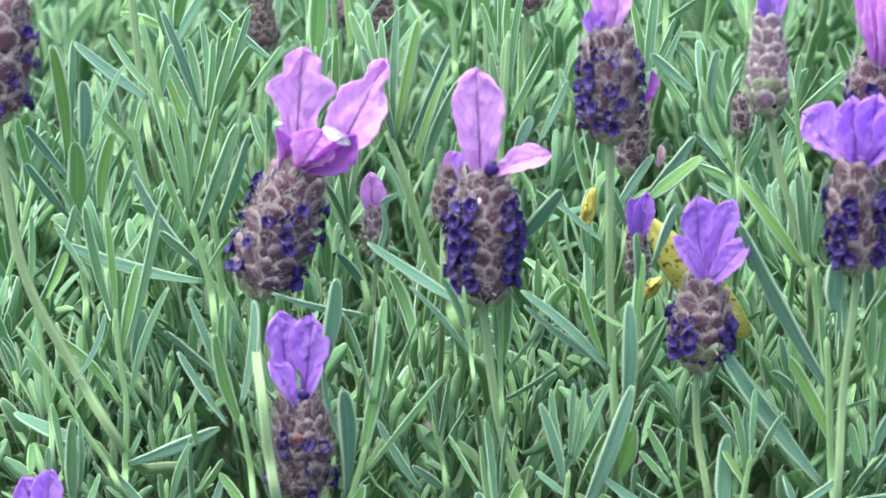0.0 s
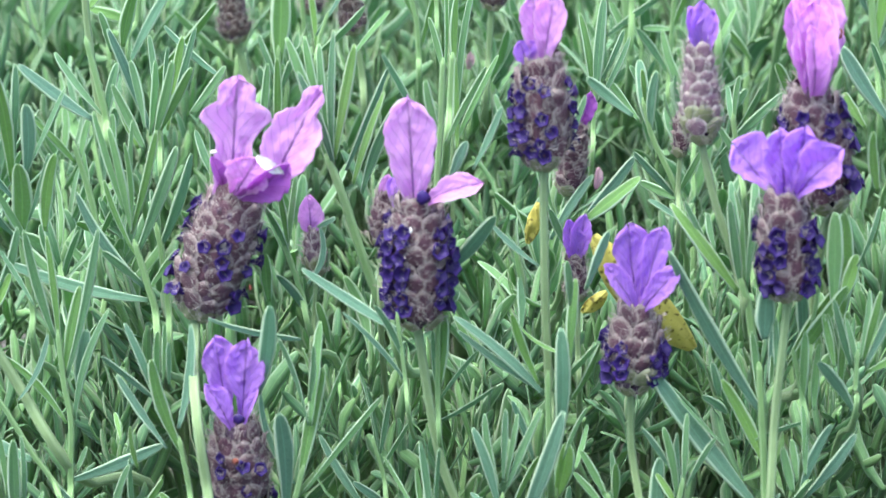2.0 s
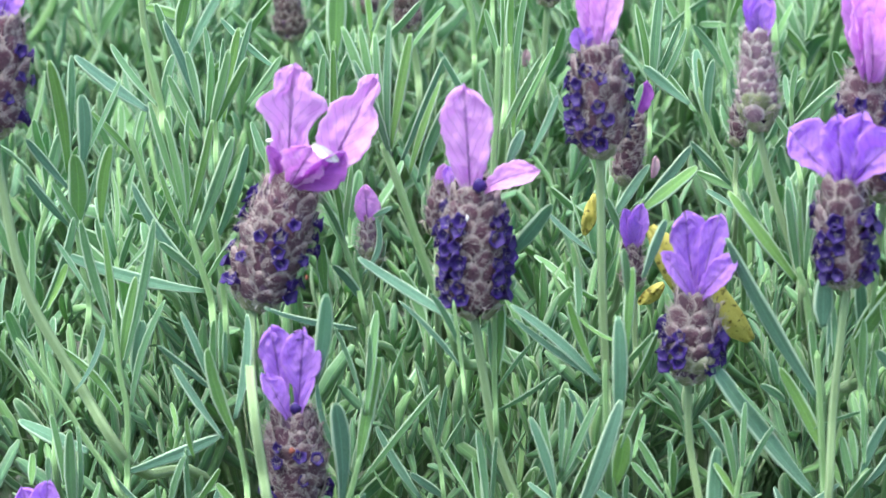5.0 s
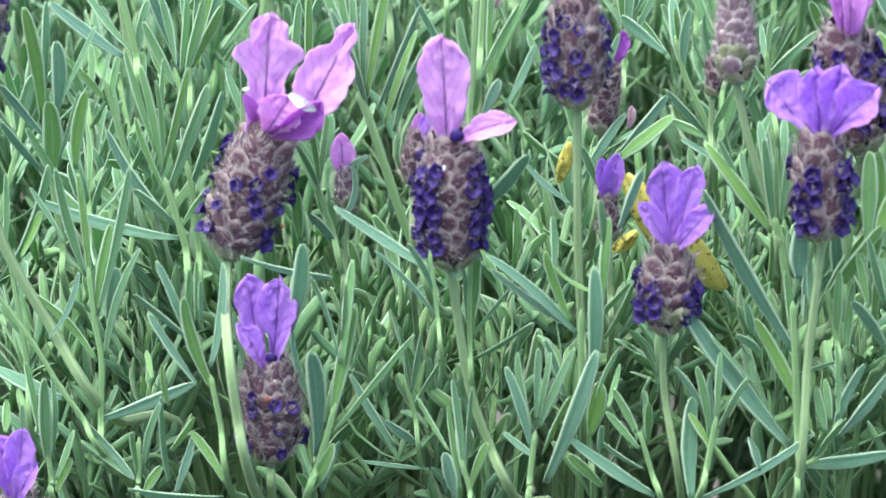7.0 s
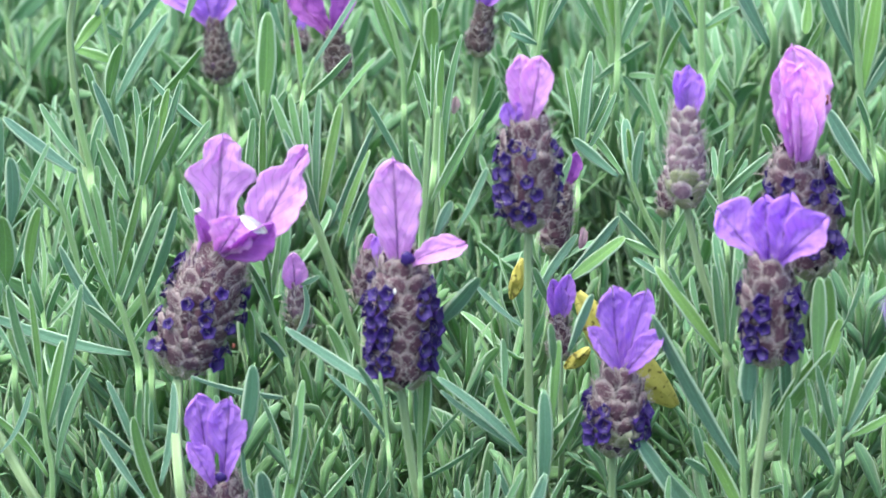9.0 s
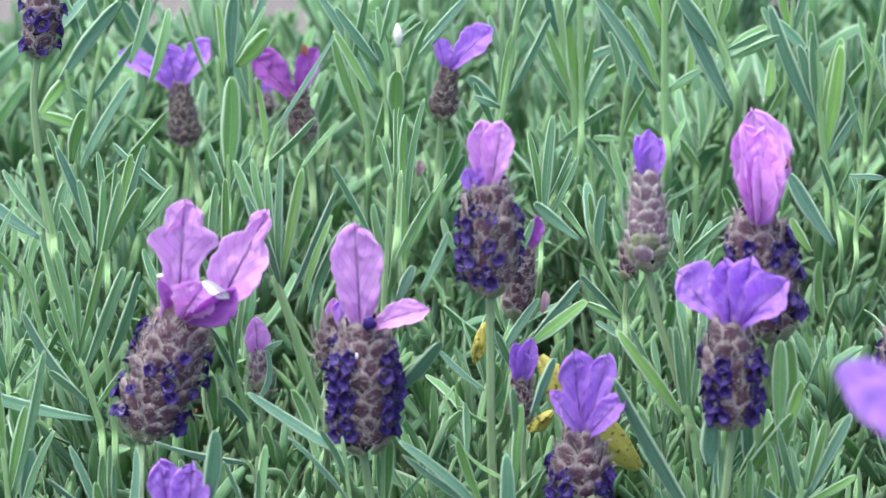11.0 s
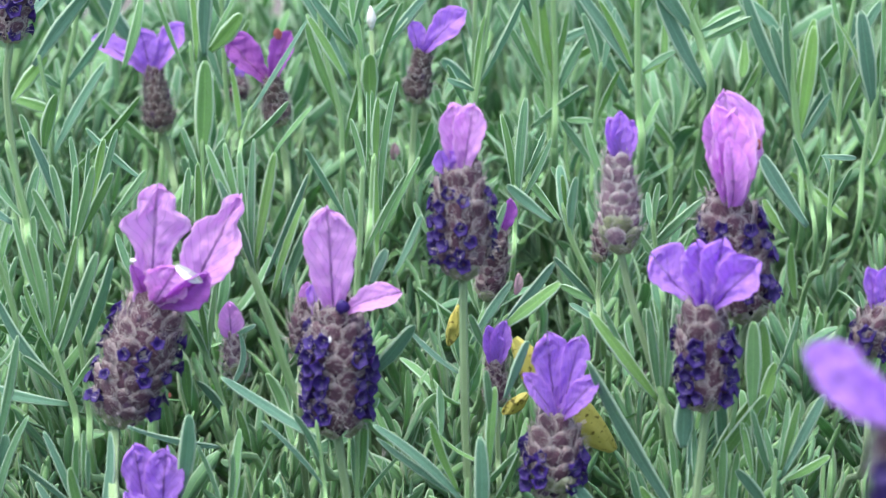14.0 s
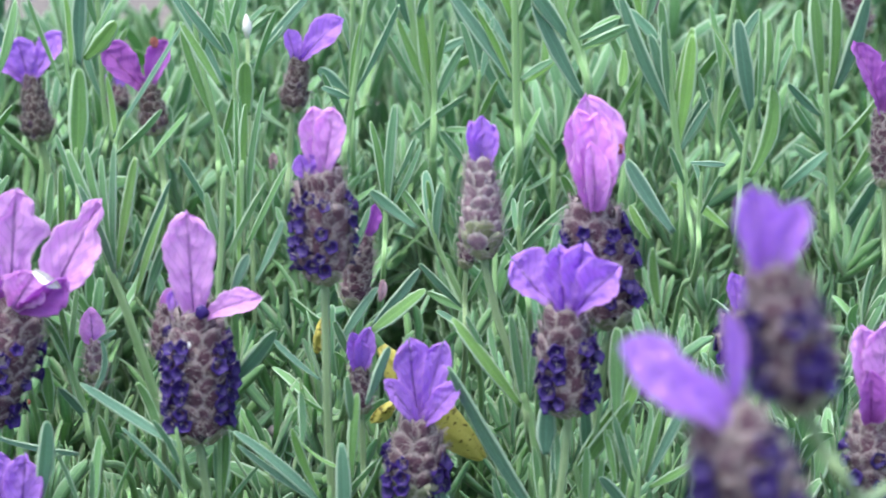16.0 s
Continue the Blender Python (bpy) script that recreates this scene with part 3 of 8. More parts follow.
def speck(owner, name, at, size, mat, stretch=1.0, label=""):
    """A small rounded fleck on a flower."""
    bm = bmesh.new()
    bmesh.ops.create_icosphere(bm, subdivisions=2, radius=0.5)
    for v in bm.verts:
        v.co = Vector((v.co.x, v.co.y * 0.5, v.co.z * stretch)) * size * (1 + 0.55 * noise.noise(v.co * 5) + 0.2 * noise.noise(v.co * 12))
    me = bpy.data.meshes.new(name)
    bm.to_mesh(me)
    bm.free()
    me.materials.append(mat)
    me.polygons.foreach_set("use_smooth", [True] * len(me.polygons))
    return part(name, me, owner, Matrix.Translation(Vector(at) - Vector(owner.location)), label)


def yellow_leaf(base, tip, width, turn, arch):
    """A fallen yellow leaf, thick and boat-shaped, lodged among the shoots."""
    own = thing("yellow_leaf", base, "fallen yellow leaf with dark spots caught among lavender shoots", "leaf")
    length = (Vector(tip) - Vector(base)).length

    def outline(v):
        return width * 0.5 * max(0.06, math.sin(math.pi * (0.04 + 0.92 * v)) ** 0.7)

    def shape(u, v, half):
        s = 2 * u - 1
        return s * half, 0.25 * half * (1 - s * s) + 0.0006 * noise.noise(Vector((s * 2, v * 5, length * 900))) + 4 * arch * length * v * (1 - v), v * length

    v, f, uv = grid_sheet(outline, 10, 14, shape, 0.0007)
    part("blade", mesh_of("blade", v, f, YELLOW, uv), own, Matrix.Translation(-Vector(base)) @ frame_along(base, tip, turn))


def white_bud(base, tip, width):
    own = thing("white_bud", foot_down(base), "small closed white bud on a pale stalk", "flower bud")
    at = Vector(own.location)
    b, t = Vector(base), Vector(tip)
    stalk_part("stalk", own, [at, at * 0.4 + b * 0.6, b], 0.0007, 0.0005)
    verts, faces, n = [], [], 10
    prof = [0.25, 0.6, 0.9, 1.0, 0.85, 0.5, 0.1]
    for k, r in enumerate(prof):
        for i in range(n):
            a = 2 * math.pi * i / n
            q = width * 0.5 * r * (1 + 0.08 * math.cos(3 * a + k))
            verts.append((q * math.cos(a), q * math.sin(a), (t - b).length * k / 6))
    for k in range(6):
        for i in range(n):
            j = (i + 1) % n
            faces.append((k * n + i, k * n + j, (k + 1) * n + j, (k + 1) * n + i))
    faces += [tuple(reversed(range(n))), tuple(6 * n + i for i in range(n))]
    part("bud", mesh_of("bud", verts, faces, WHITE), own, Matrix.Translation(-at) @ frame_along(b, t, 0))


def fallen_petal(base, tip, width):
    """A pale dry petal caught on the leaves."""
    own = thing("fallen_petal", base, "pale pink dry petal caught on a lavender leaf", "petal")
    petal(own, base, tip, width, 10, "oval", 0.3, 0.1, PETAL_DRY, 3)


def foot_down(p):
    return (0.02 + (p[0] - 0.02) * 0.55, 0.05 + (p[1] - 0.05) * 0.55, 0.0)


# ---- ground ----


def ground():
    """One sheet to the horizon, finely uneven near the shrub."""
    v, f = [], []
    edges = [-400, -40, -6, -2] + [-1 + 0.1 * k for k in range(41)] + [4, 8, 40, 400]
    xs = [-400, -40, -8, -3] + [-2 + 0.1 * k for k in range(41)] + [3, 8, 40, 400]
    for y in edges:
        for x in xs:
            near = 1 if abs(x) < 2.2 and -1.2 < y < 3.2 else 0
            v.append((x, y, -0.012 + near * 0.012 * noise.noise(Vector((x * 4, y * 4, 0)))))
    n = len(xs)
    for j in range(len(edges) - 1):
        for i in range(n - 1):
            f.append((j * n + i, j * n + i + 1, (j + 1) * n + i + 1, (j + 1) * n + i))
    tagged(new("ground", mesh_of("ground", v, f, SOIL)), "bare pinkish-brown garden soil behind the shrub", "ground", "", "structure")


ground()

# ---- flowers and shoots ----
fl = flower("lavender flower leaning over, grey-mauve spike with scattered violet florets", (-0.0366, -0.0160, 0.4477), (-0.0284, -0.0160, 0.4710), 0.0132, [(-0.0054, 0.0384, 0.0000), (-0.0160, 0.0500, 0.1792), (-0.0250, 0.0060, 0.3583), (-0.0319, -0.0340, 0.4132), (-0.0339, -0.0360, 0.4263), (-0.0351, -0.0350, 0.4369), (-0.0362, -0.0260, 0.4421), (-0.0366, -0.0160, 0.4477)], 0.00134, "full", 0.55, 30, 1, 0.00210)
petal(fl, (-0.0301, -0.0170, 0.4704), (-0.0283, -0.0170, 0.4906), 0.0119, 4, "lobed", 0.1, 0.05, PETAL_PINK, 1)
petal(fl, (-0.0227, -0.0190, 0.4734), (-0.0148, -0.0150, 0.4883), 0.0092, -10, "two_lobed", 0.18, -0.03, PETAL_PINK, 2)
petal(fl, (-0.0283, -0.0210, 0.4713), (-0.0197, -0.0250, 0.4780), 0.0061, 30, "spoon", 0.35, 0.1, PETAL_MAGENTA, 3)
petal(fl, (-0.0289, -0.0200, 0.4712), (-0.0250, -0.0230, 0.4783), 0.0080, -6, "fan", 0.3, 0.1, PETAL_PINK, 4)
petal(fl, (-0.0309, -0.0200, 0.4730), (-0.0327, -0.0200, 0.4777), 0.0025, 10, "bud", 0.5, 0.1, PETAL_MAGENTA, 5)
petal(fl, (-0.0248, -0.0252, 0.4796), (-0.0206, -0.0256, 0.4768), 0.0019, 10, "bud", 0.35, 0.08, WHITE, 6, "white patch on the petal")
speck(fl, "white_fleck", (-0.0322, -0.0220, 0.4793), 0.00123, WHITE, 0.6)
speck(fl, "rust_speck", (-0.0265, -0.0240, 0.4560), 0.00047, RUST, 2.2)
fl = flower("upright lavender flower with four columns of dark violet florets", (0.0014, -0.0220, 0.4480), (0.0017, -0.0220, 0.4710), 0.0120, [(0.0219, 0.0351, 0.0000), (0.0229, 0.0566, 0.1820), (0.0234, 0.0230, 0.3640), (0.0125, -0.0220, 0.4052), (0.0082, -0.0220, 0.4150), (0.0046, -0.0220, 0.4266), (0.0014, -0.0220, 0.4480)], 0.00123, "full", 0.98, 45, 2, 0.00210)
petal(fl, (0.0011, -0.0220, 0.4681), (-0.0000, -0.0220, 0.4885), 0.0087, 0, "spoon", 0.12, 0.02, PETAL_PINK, 6)
petal(fl, (0.0031, -0.0240, 0.4710), (0.0122, -0.0260, 0.4752), 0.0046, -20, "spoon", 0.25, 0.2, PETAL_PINK, 7)
petal(fl, (-0.0020, -0.0200, 0.4684), (-0.0028, -0.0170, 0.4731), 0.0034, 15, "oval", 0.3, 0.05, None, 8)
speck(fl, "floret", (0.0026, -0.0260, 0.4727), 0.00226, FLORET, 1.1)
speck(fl, "white_fleck", (0.0006, -0.0295, 0.4682), 0.00051, WHITE, 2.2)
speck(fl, "rust_speck", (0.0112, -0.0262, 0.4742), 0.0011, RUST, 0.5)
fl = flower("slim pinkish lavender spike half hidden behind a larger flower", (-0.0050, -0.0130, 0.4595), (-0.0039, -0.0130, 0.4690), 0.0044, [(0.0060, 0.0400, 0.0000), (0.0000, 0.0620, 0.1900), (-0.0045, 0.0300, 0.3860), (-0.0050, -0.0130, 0.4420), (-0.0050, -0.0130, 0.4595)], 0.00080, "slim", 0.00, 45, 31, 0.00180)
petal(fl, (-0.0041, -0.0130, 0.4680), (-0.0036, -0.0130, 0.4722), 0.0032, 8, "oval", 0.3, 0.05, PETAL_PINK, 131)
fl = flower("lavender flower with a pale violet top petal and dark florets", (0.0226, -0.0180, 0.4749), (0.0222, -0.0180, 0.4941), 0.0099, [(0.0227, 0.0373, 0.0000), (0.0242, 0.0601, 0.1894), (0.0249, 0.0270, 0.3787), (0.0241, -0.0180, 0.4237), (0.0238, -0.0180, 0.4341), (0.0231, -0.0180, 0.4474), (0.0228, -0.0180, 0.4615), (0.0226, -0.0180, 0.4749)], 0.00114, "full", 0.70, 22, 3, 0.00210)
petal(fl, (0.0216, -0.0180, 0.4931), (0.0206, -0.0180, 0.5052), 0.0059, 8, "spoon", 0.2, 0.03, PETAL_PINK, 9)
petal(fl, (0.0225, -0.0195, 0.4935), (0.0242, -0.0195, 0.5057), 0.0055, -12, "spoon", 0.25, 0.03, PETAL_PINK, 109)
petal(fl, (0.0196, -0.0190, 0.4939), (0.0184, -0.0190, 0.4975), 0.0049, 15, "oval", 0.3, 0.1, None, 10)
fl = flower("half-hidden young lavender spike with a pink petal", (0.0271, 0.0000, 0.4643), (0.0285, 0.0000, 0.4769), 0.0052, [(0.0223, 0.0473, 0.0000), (0.0236, 0.0757, 0.1993), (0.0242, 0.0450, 0.3987), (0.0260, 0.0000, 0.4436), (0.0268, 0.0000, 0.4541), (0.0271, 0.0000, 0.4643)], 0.00087, "slim", 0.00, 45, 4, 0.00180)
petal(fl, (0.0290, 0.0000, 0.4764), (0.0309, 0.0000, 0.4828), 0.0029, 20, "oval", 0.3, 0.05, PETAL_MAGENTA, 11)
fl = flower("unopened lavender bud with green-grey scales and a small violet tuft", (0.0489, -0.0170, 0.4792), (0.0483, -0.0170, 0.4960), 0.0073, [(0.0431, 0.0379, 0.0000), (0.0563, 0.0610, 0.2010), (0.0620, 0.0280, 0.4020), (0.0572, -0.0170, 0.4463), (0.0553, -0.0170, 0.4566), (0.0514, -0.0170, 0.4687), (0.0489, -0.0170, 0.4792)], 0.00103, "bud", 0.00, 45, 5, 0.00190)
petal(fl, (0.0483, -0.0170, 0.4937), (0.0465, -0.0170, 0.5027), 0.0038, 14, "oval", 0.3, 0.05, None, 12)
petal(fl, (0.0483, -0.0170, 0.4937), (0.0484, -0.0170, 0.5036), 0.0038, 0, "oval", 0.3, 0.05, None, 13)
petal(fl, (0.0483, -0.0170, 0.4937), (0.0504, -0.0170, 0.5021), 0.0038, -14, "oval", 0.3, 0.05, None, 14)
fl = flower("lavender flower with a spread fan of pale violet petals", (0.0629, -0.0300, 0.4559), (0.0618, -0.0300, 0.4743), 0.0092, [(0.0415, 0.0307, 0.0000), (0.0538, 0.0497, 0.1821), (0.0591, 0.0150, 0.3641), (0.0603, -0.0300, 0.4091), (0.0613, -0.0300, 0.4342), (0.0624, -0.0300, 0.4484), (0.0629, -0.0300, 0.4559)], 0.00112, "full", 0.80, 50, 6, 0.00210)
petal(fl, (0.0615, -0.0290, 0.4741), (0.0537, -0.0270, 0.4818), 0.0086, 22, "fan", 0.25, -0.06, None, 16)
petal(fl, (0.0619, -0.0310, 0.4731), (0.0606, -0.0310, 0.4854), 0.0078, 6, "fan", 0.2, 0.02, None, 17)
petal(fl, (0.0631, -0.0320, 0.4736), (0.0646, -0.0320, 0.4862), 0.0070, -10, "fan", 0.25, 0.03, None, 18)
petal(fl, (0.0636, -0.0330, 0.4755), (0.0701, -0.0360, 0.4840), 0.0080, -24, "fan", 0.35, 0.08, None, 19)
fl = flower("small lavender flower with spread violet petals and clustered dark florets", (0.0374, -0.0250, 0.4374), (0.0383, -0.0250, 0.4529), 0.0106, [(0.0340, 0.0335, 0.0000), (0.0420, 0.0540, 0.1812), (0.0454, 0.0200, 0.3623), (0.0410, -0.0250, 0.4067), (0.0378, -0.0250, 0.4259), (0.0374, -0.0250, 0.4374)], 0.00104, "urn", 0.95, 45, 7, 0.00210)
petal(fl, (0.0383, -0.0240, 0.4521), (0.0366, -0.0240, 0.4664), 0.0066, 6, "fan", 0.15, -0.02, None, 20)
petal(fl, (0.0389, -0.0250, 0.4525), (0.0420, -0.0250, 0.4664), 0.0049, -8, "fan", 0.2, 0, None, 21)
petal(fl, (0.0378, -0.0270, 0.4534), (0.0327, -0.0290, 0.4617), 0.0039, 25, "oval", 0.2, 0.05, None, 122)
petal(fl, (0.0392, -0.0270, 0.4534), (0.0450, -0.0290, 0.4614), 0.0043, -25, "oval", 0.2, 0.05, None, 22)
fl = flower("tall lavender flower with a large closed pink-violet petal cone", (0.0709, -0.0160, 0.4666), (0.0663, -0.0160, 0.4883), 0.0118, [(0.0439, 0.0384, 0.0000), (0.0577, 0.0618, 0.1953), (0.0635, 0.0290, 0.3906), (0.0667, -0.0160, 0.4353), (0.0684, -0.0160, 0.4500), (0.0694, -0.0160, 0.4603), (0.0709, -0.0160, 0.4666)], 0.00132, "full", 0.70, 30, 8, 0.00210)
petal(fl, (0.0672, -0.0140, 0.4869), (0.0657, -0.0140, 0.5062), 0.0104, 0, "spoon", 0.45, 0.05, PETAL_PINK, 23)
petal(fl, (0.0664, -0.0180, 0.4880), (0.0639, -0.0180, 0.5046), 0.0072, 16, "oval", 0.5, 0.12, PETAL_PINK, 24)
petal(fl, (0.0674, -0.0180, 0.4880), (0.0676, -0.0180, 0.5046), 0.0078, -14, "oval", 0.5, 0.12, PETAL_PINK, 25)
petal(fl, (0.0668, -0.0210, 0.4886), (0.0660, -0.0220, 0.5005), 0.0044, 6, "oval", 0.5, 0.14, PETAL_PINK, 125)
speck(fl, "rust_speck", (0.0712, -0.0185, 0.4985), 0.0014, RUST, 1.3)
fl = flower("low lavender flower with a split violet crown and fading florets", (-0.0289, -0.0280, 0.4150), (-0.0290, -0.0280, 0.4332), 0.0114, [(-0.0073, 0.0318, 0.0000), (-0.0229, 0.0515, 0.1815), (-0.0296, 0.0170, 0.3629), (-0.0290, -0.0280, 0.4079), (-0.0289, -0.0280, 0.4150)], 0.00113, "full", 0.55, 20, 9, 0.00210)
petal(fl, (-0.0306, -0.0275, 0.4334), (-0.0324, -0.0275, 0.4477), 0.0060, 8, "fan", 0.15, 0.03, None, 26)
petal(fl, (-0.0281, -0.0290, 0.4338), (-0.0270, -0.0290, 0.4480), 0.0066, -6, "paddle", 0.15, 0.04, None, 27)
petal(fl, (-0.0298, -0.0310, 0.4334), (-0.0338, -0.0310, 0.4413), 0.0042, 22, "spoon", 0.30, 0.06, None, 28)
petal(fl, (-0.0276, -0.0310, 0.4343), (-0.0252, -0.0310, 0.4405), 0.0016, -25, "oval", 0.25, 0.08, None, 29)
speck(fl, "floret", (-0.0283, -0.0330, 0.4360), 0.0019, FLORET, 1.0)
speck(fl, "rust_speck", (-0.0290, -0.0345, 0.4290), 0.0011, RUST, 1.0)
fl = flower("low lavender flower seen by its violet petals", (-0.0720, -0.0320, 0.3928), (-0.0725, -0.0320, 0.4098), 0.0102, [(-0.0306, 0.0296, 0.0000), (-0.0596, 0.0480, 0.1696), (-0.0721, 0.0130, 0.3391), (-0.0720, -0.0320, 0.3841), (-0.0720, -0.0320, 0.3928)], 0.00112, "full", 0.50, 20, 10, 0.00210)
petal(fl, (-0.0724, -0.0330, 0.4099), (-0.0749, -0.0330, 0.4216), 0.0065, 15, "spoon", 0.2, 0.05, None, 30)
petal(fl, (-0.0718, -0.0340, 0.4103), (-0.0703, -0.0340, 0.4231), 0.0056, -5, "spoon", 0.2, 0.05, None, 31)
petal(fl, (-0.0713, -0.0350, 0.4108), (-0.0679, -0.0350, 0.4175), 0.0043, -30, "oval", 0.3, 0.1, None, 32)
fl = flower("lavender flower on a long slanting stalk", (-0.0793, -0.0140, 0.4776), (-0.0773, -0.0140, 0.4983), 0.0107, [(-0.0159, 0.0395, 0.0000), (-0.0364, 0.0636, 0.1890), (-0.0452, 0.0310, 0.3781), (-0.0583, -0.0140, 0.4174), (-0.0677, -0.0140, 0.4343), (-0.0754, -0.0140, 0.4505), (-0.0785, -0.0140, 0.4693), (-0.0793, -0.0140, 0.4776)], 0.00133, "full", 0.60, 30, 11, 0.00210)
petal(fl, (-0.0773, -0.0140, 0.4975), (-0.0786, -0.0140, 0.5087), 0.0076, 10, "oval", 0.2, 0.05, None, 33)
petal(fl, (-0.0772, -0.0140, 0.4975), (-0.0741, -0.0140, 0.5068), 0.0067, -10, "oval", 0.2, 0.05, None, 34)
fl = flower("withered slim lavender spike with three drooping violet petals", (-0.0390, 0.1210, 0.4565), (-0.0405, 0.1210, 0.4699), 0.0071, [(-0.0075, 0.1138, 0.0000), (-0.0233, 0.1803, 0.1967), (-0.0301, 0.1660, 0.3935), (-0.0351, 0.1210, 0.4377), (-0.0372, 0.1210, 0.4489), (-0.0390, 0.1210, 0.4565)], 0.00119, "withered", 0.00, 45, 12, 0.00180)
petal(fl, (-0.0413, 0.1210, 0.4687), (-0.0525, 0.1210, 0.4764), 0.0052, 30, "spoon", 0.2, 0.08, None, 35)
petal(fl, (-0.0408, 0.1210, 0.4690), (-0.0429, 0.1210, 0.4784), 0.0059, 5, "spoon", 0.2, 0.03, None, 36)
petal(fl, (-0.0403, 0.1210, 0.4690), (-0.0340, 0.1210, 0.4796), 0.0057, -25, "spoon", 0.2, 0.05, None, 37)
fl = flower("withered slim lavender spike with two red-tipped magenta petals", (-0.0138, 0.1050, 0.4628), (-0.0153, 0.1050, 0.4731), 0.0065, [(0.0035, 0.1050, 0.0000), (-0.0059, 0.1665, 0.1992), (-0.0100, 0.1500, 0.3983), (-0.0117, 0.1050, 0.4432), (-0.0124, 0.1050, 0.4542), (-0.0138, 0.1050, 0.4628)], 0.00116, "withered", 0.00, 45, 13, 0.00180)
petal(fl, (-0.0157, 0.1050, 0.4716), (-0.0242, 0.1050, 0.4811), 0.0074, 25, "spoon", 0.2, 0.03, PETAL_MAGENTA, 38)
petal(fl, (-0.0150, 0.1050, 0.4721), (-0.0113, 0.1050, 0.4825), 0.0051, -20, "spoon", 0.3, 0.05, PETAL_MAGENTA, 39)
petal(fl, (-0.0135, 0.1040, 0.4812), (-0.0138, 0.1040, 0.4835), 0.0018, -10, "oval", 0.3, 0.05, PETAL_RED, 40)
fl = flower("slim brown-violet lavender spike with two petals, farther back", (0.0139, 0.0980, 0.4699), (0.0153, 0.0980, 0.4804), 0.0057, [(0.0151, 0.1011, 0.0000), (0.0124, 0.1604, 0.2016), (0.0112, 0.1430, 0.4032), (0.0126, 0.0980, 0.4481), (0.0133, 0.0980, 0.4601), (0.0139, 0.0980, 0.4699)], 0.00103, "withered", 0.00, 45, 14, 0.00180)
petal(fl, (0.0146, 0.0980, 0.4800), (0.0130, 0.0980, 0.4867), 0.0041, 20, "spoon", 0.3, 0.03, None, 41)
petal(fl, (0.0155, 0.0980, 0.4802), (0.0238, 0.0980, 0.4889), 0.0062, -25, "spoon", 0.25, 0.06, None, 42)
fl = flower("small far lavender spike with a violet petal", (-0.0240, 0.1400, 0.4573), (-0.0245, 0.1400, 0.4619), 0.0049, [(-0.0031, 0.1243, 0.0000), (-0.0163, 0.1968, 0.1957), (-0.0219, 0.1850, 0.3914), (-0.0231, 0.1400, 0.4364), (-0.0236, 0.1400, 0.4466), (-0.0240, 0.1400, 0.4573)], 0.00098, "slim", 0.00, 45, 15, 0.00180)
petal(fl, (-0.0245, 0.1400, 0.4614), (-0.0249, 0.1400, 0.4667), 0.0044, 0, "oval", 0.3, 0.05, None, 43)
fl = flower("tiny closed lavender bud with a round violet petal", (-0.0161, -0.0100, 0.4527), (-0.0168, -0.0100, 0.4611), 0.0033, [(-0.0015, 0.0417, 0.0000), (-0.0139, 0.0670, 0.1946), (-0.0192, 0.0350, 0.3893), (-0.0174, -0.0100, 0.4342), (-0.0167, -0.0100, 0.4457), (-0.0161, -0.0100, 0.4527)], 0.00068, "bud", 0.00, 45, 16, 0.00150)
petal(fl, (-0.0169, -0.0100, 0.4613), (-0.0173, -0.0100, 0.4674), 0.0045, 0, "bud", 0.5, 0.05, PETAL_PINK, 44)
fl = flower("tiny scaly lavender bud without petals", (0.0466, 0.0040, 0.4698), (0.0468, 0.0040, 0.4771), 0.0024, [(0.0346, 0.0495, 0.0000), (0.0430, 0.0791, 0.2041), (0.0466, 0.0490, 0.4082), (0.0465, 0.0040, 0.4532), (0.0464, 0.0040, 0.4636), (0.0466, 0.0040, 0.4698)], 0.00070, "slim", 0.00, 45, 17, 0.00150)
fl = flower("young lavender spike with a folded violet petal among leaves", (0.0286, -0.0080, 0.4476), (0.0281, -0.0080, 0.4559), 0.0037, [(0.0256, 0.0428, 0.0000), (0.0289, 0.0688, 0.1921), (0.0302, 0.0370, 0.3843), (0.0292, -0.0080, 0.4293), (0.0289, -0.0080, 0.4377), (0.0286, -0.0080, 0.4476)], 0.00078, "slim", 0.00, 45, 18, 0.00160)
petal(fl, (0.0279, -0.0080, 0.4552), (0.0270, -0.0080, 0.4623), 0.0039, 10, "oval", 0.4, 0.05, None, 45)
petal(fl, (0.0285, -0.0080, 0.4552), (0.0299, -0.0080, 0.4633), 0.0037, -10, "oval", 0.4, 0.05, None, 46)
fl = flower("young lavender spike with dark florets beside the blurred flowers", (0.0911, -0.0200, 0.4618), (0.0919, -0.0200, 0.4693), 0.0062, [(0.0589, 0.0362, 0.0000), (0.0811, 0.0584, 0.1982), (0.0907, 0.0250, 0.3964), (0.0908, -0.0200, 0.4414), (0.0909, -0.0200, 0.4537), (0.0911, -0.0200, 0.4618)], 0.00093, "full", 0.80, 45, 19, 0.00180)
petal(fl, (0.0918, -0.0200, 0.4687), (0.0901, -0.0200, 0.4775), 0.0041, 10, "spoon", 0.3, 0.05, None, 47)
petal(fl, (0.0921, -0.0200, 0.4687), (0.0942, -0.0200, 0.4783), 0.0045, -10, "spoon", 0.3, 0.05, None, 48)
fl = flower("lavender flower with bright pink petals and a magenta foot", (0.1143, -0.0350, 0.4416), (0.1126, -0.0350, 0.4575), 0.0100, [(0.0737, 0.0280, 0.0000), (0.1044, 0.0454, 0.1943), (0.1176, 0.0100, 0.3887), (0.1150, -0.0350, 0.4335), (0.1143, -0.0350, 0.4416)], 0.00109, "full", 0.60, 45, 20, 0.00210)
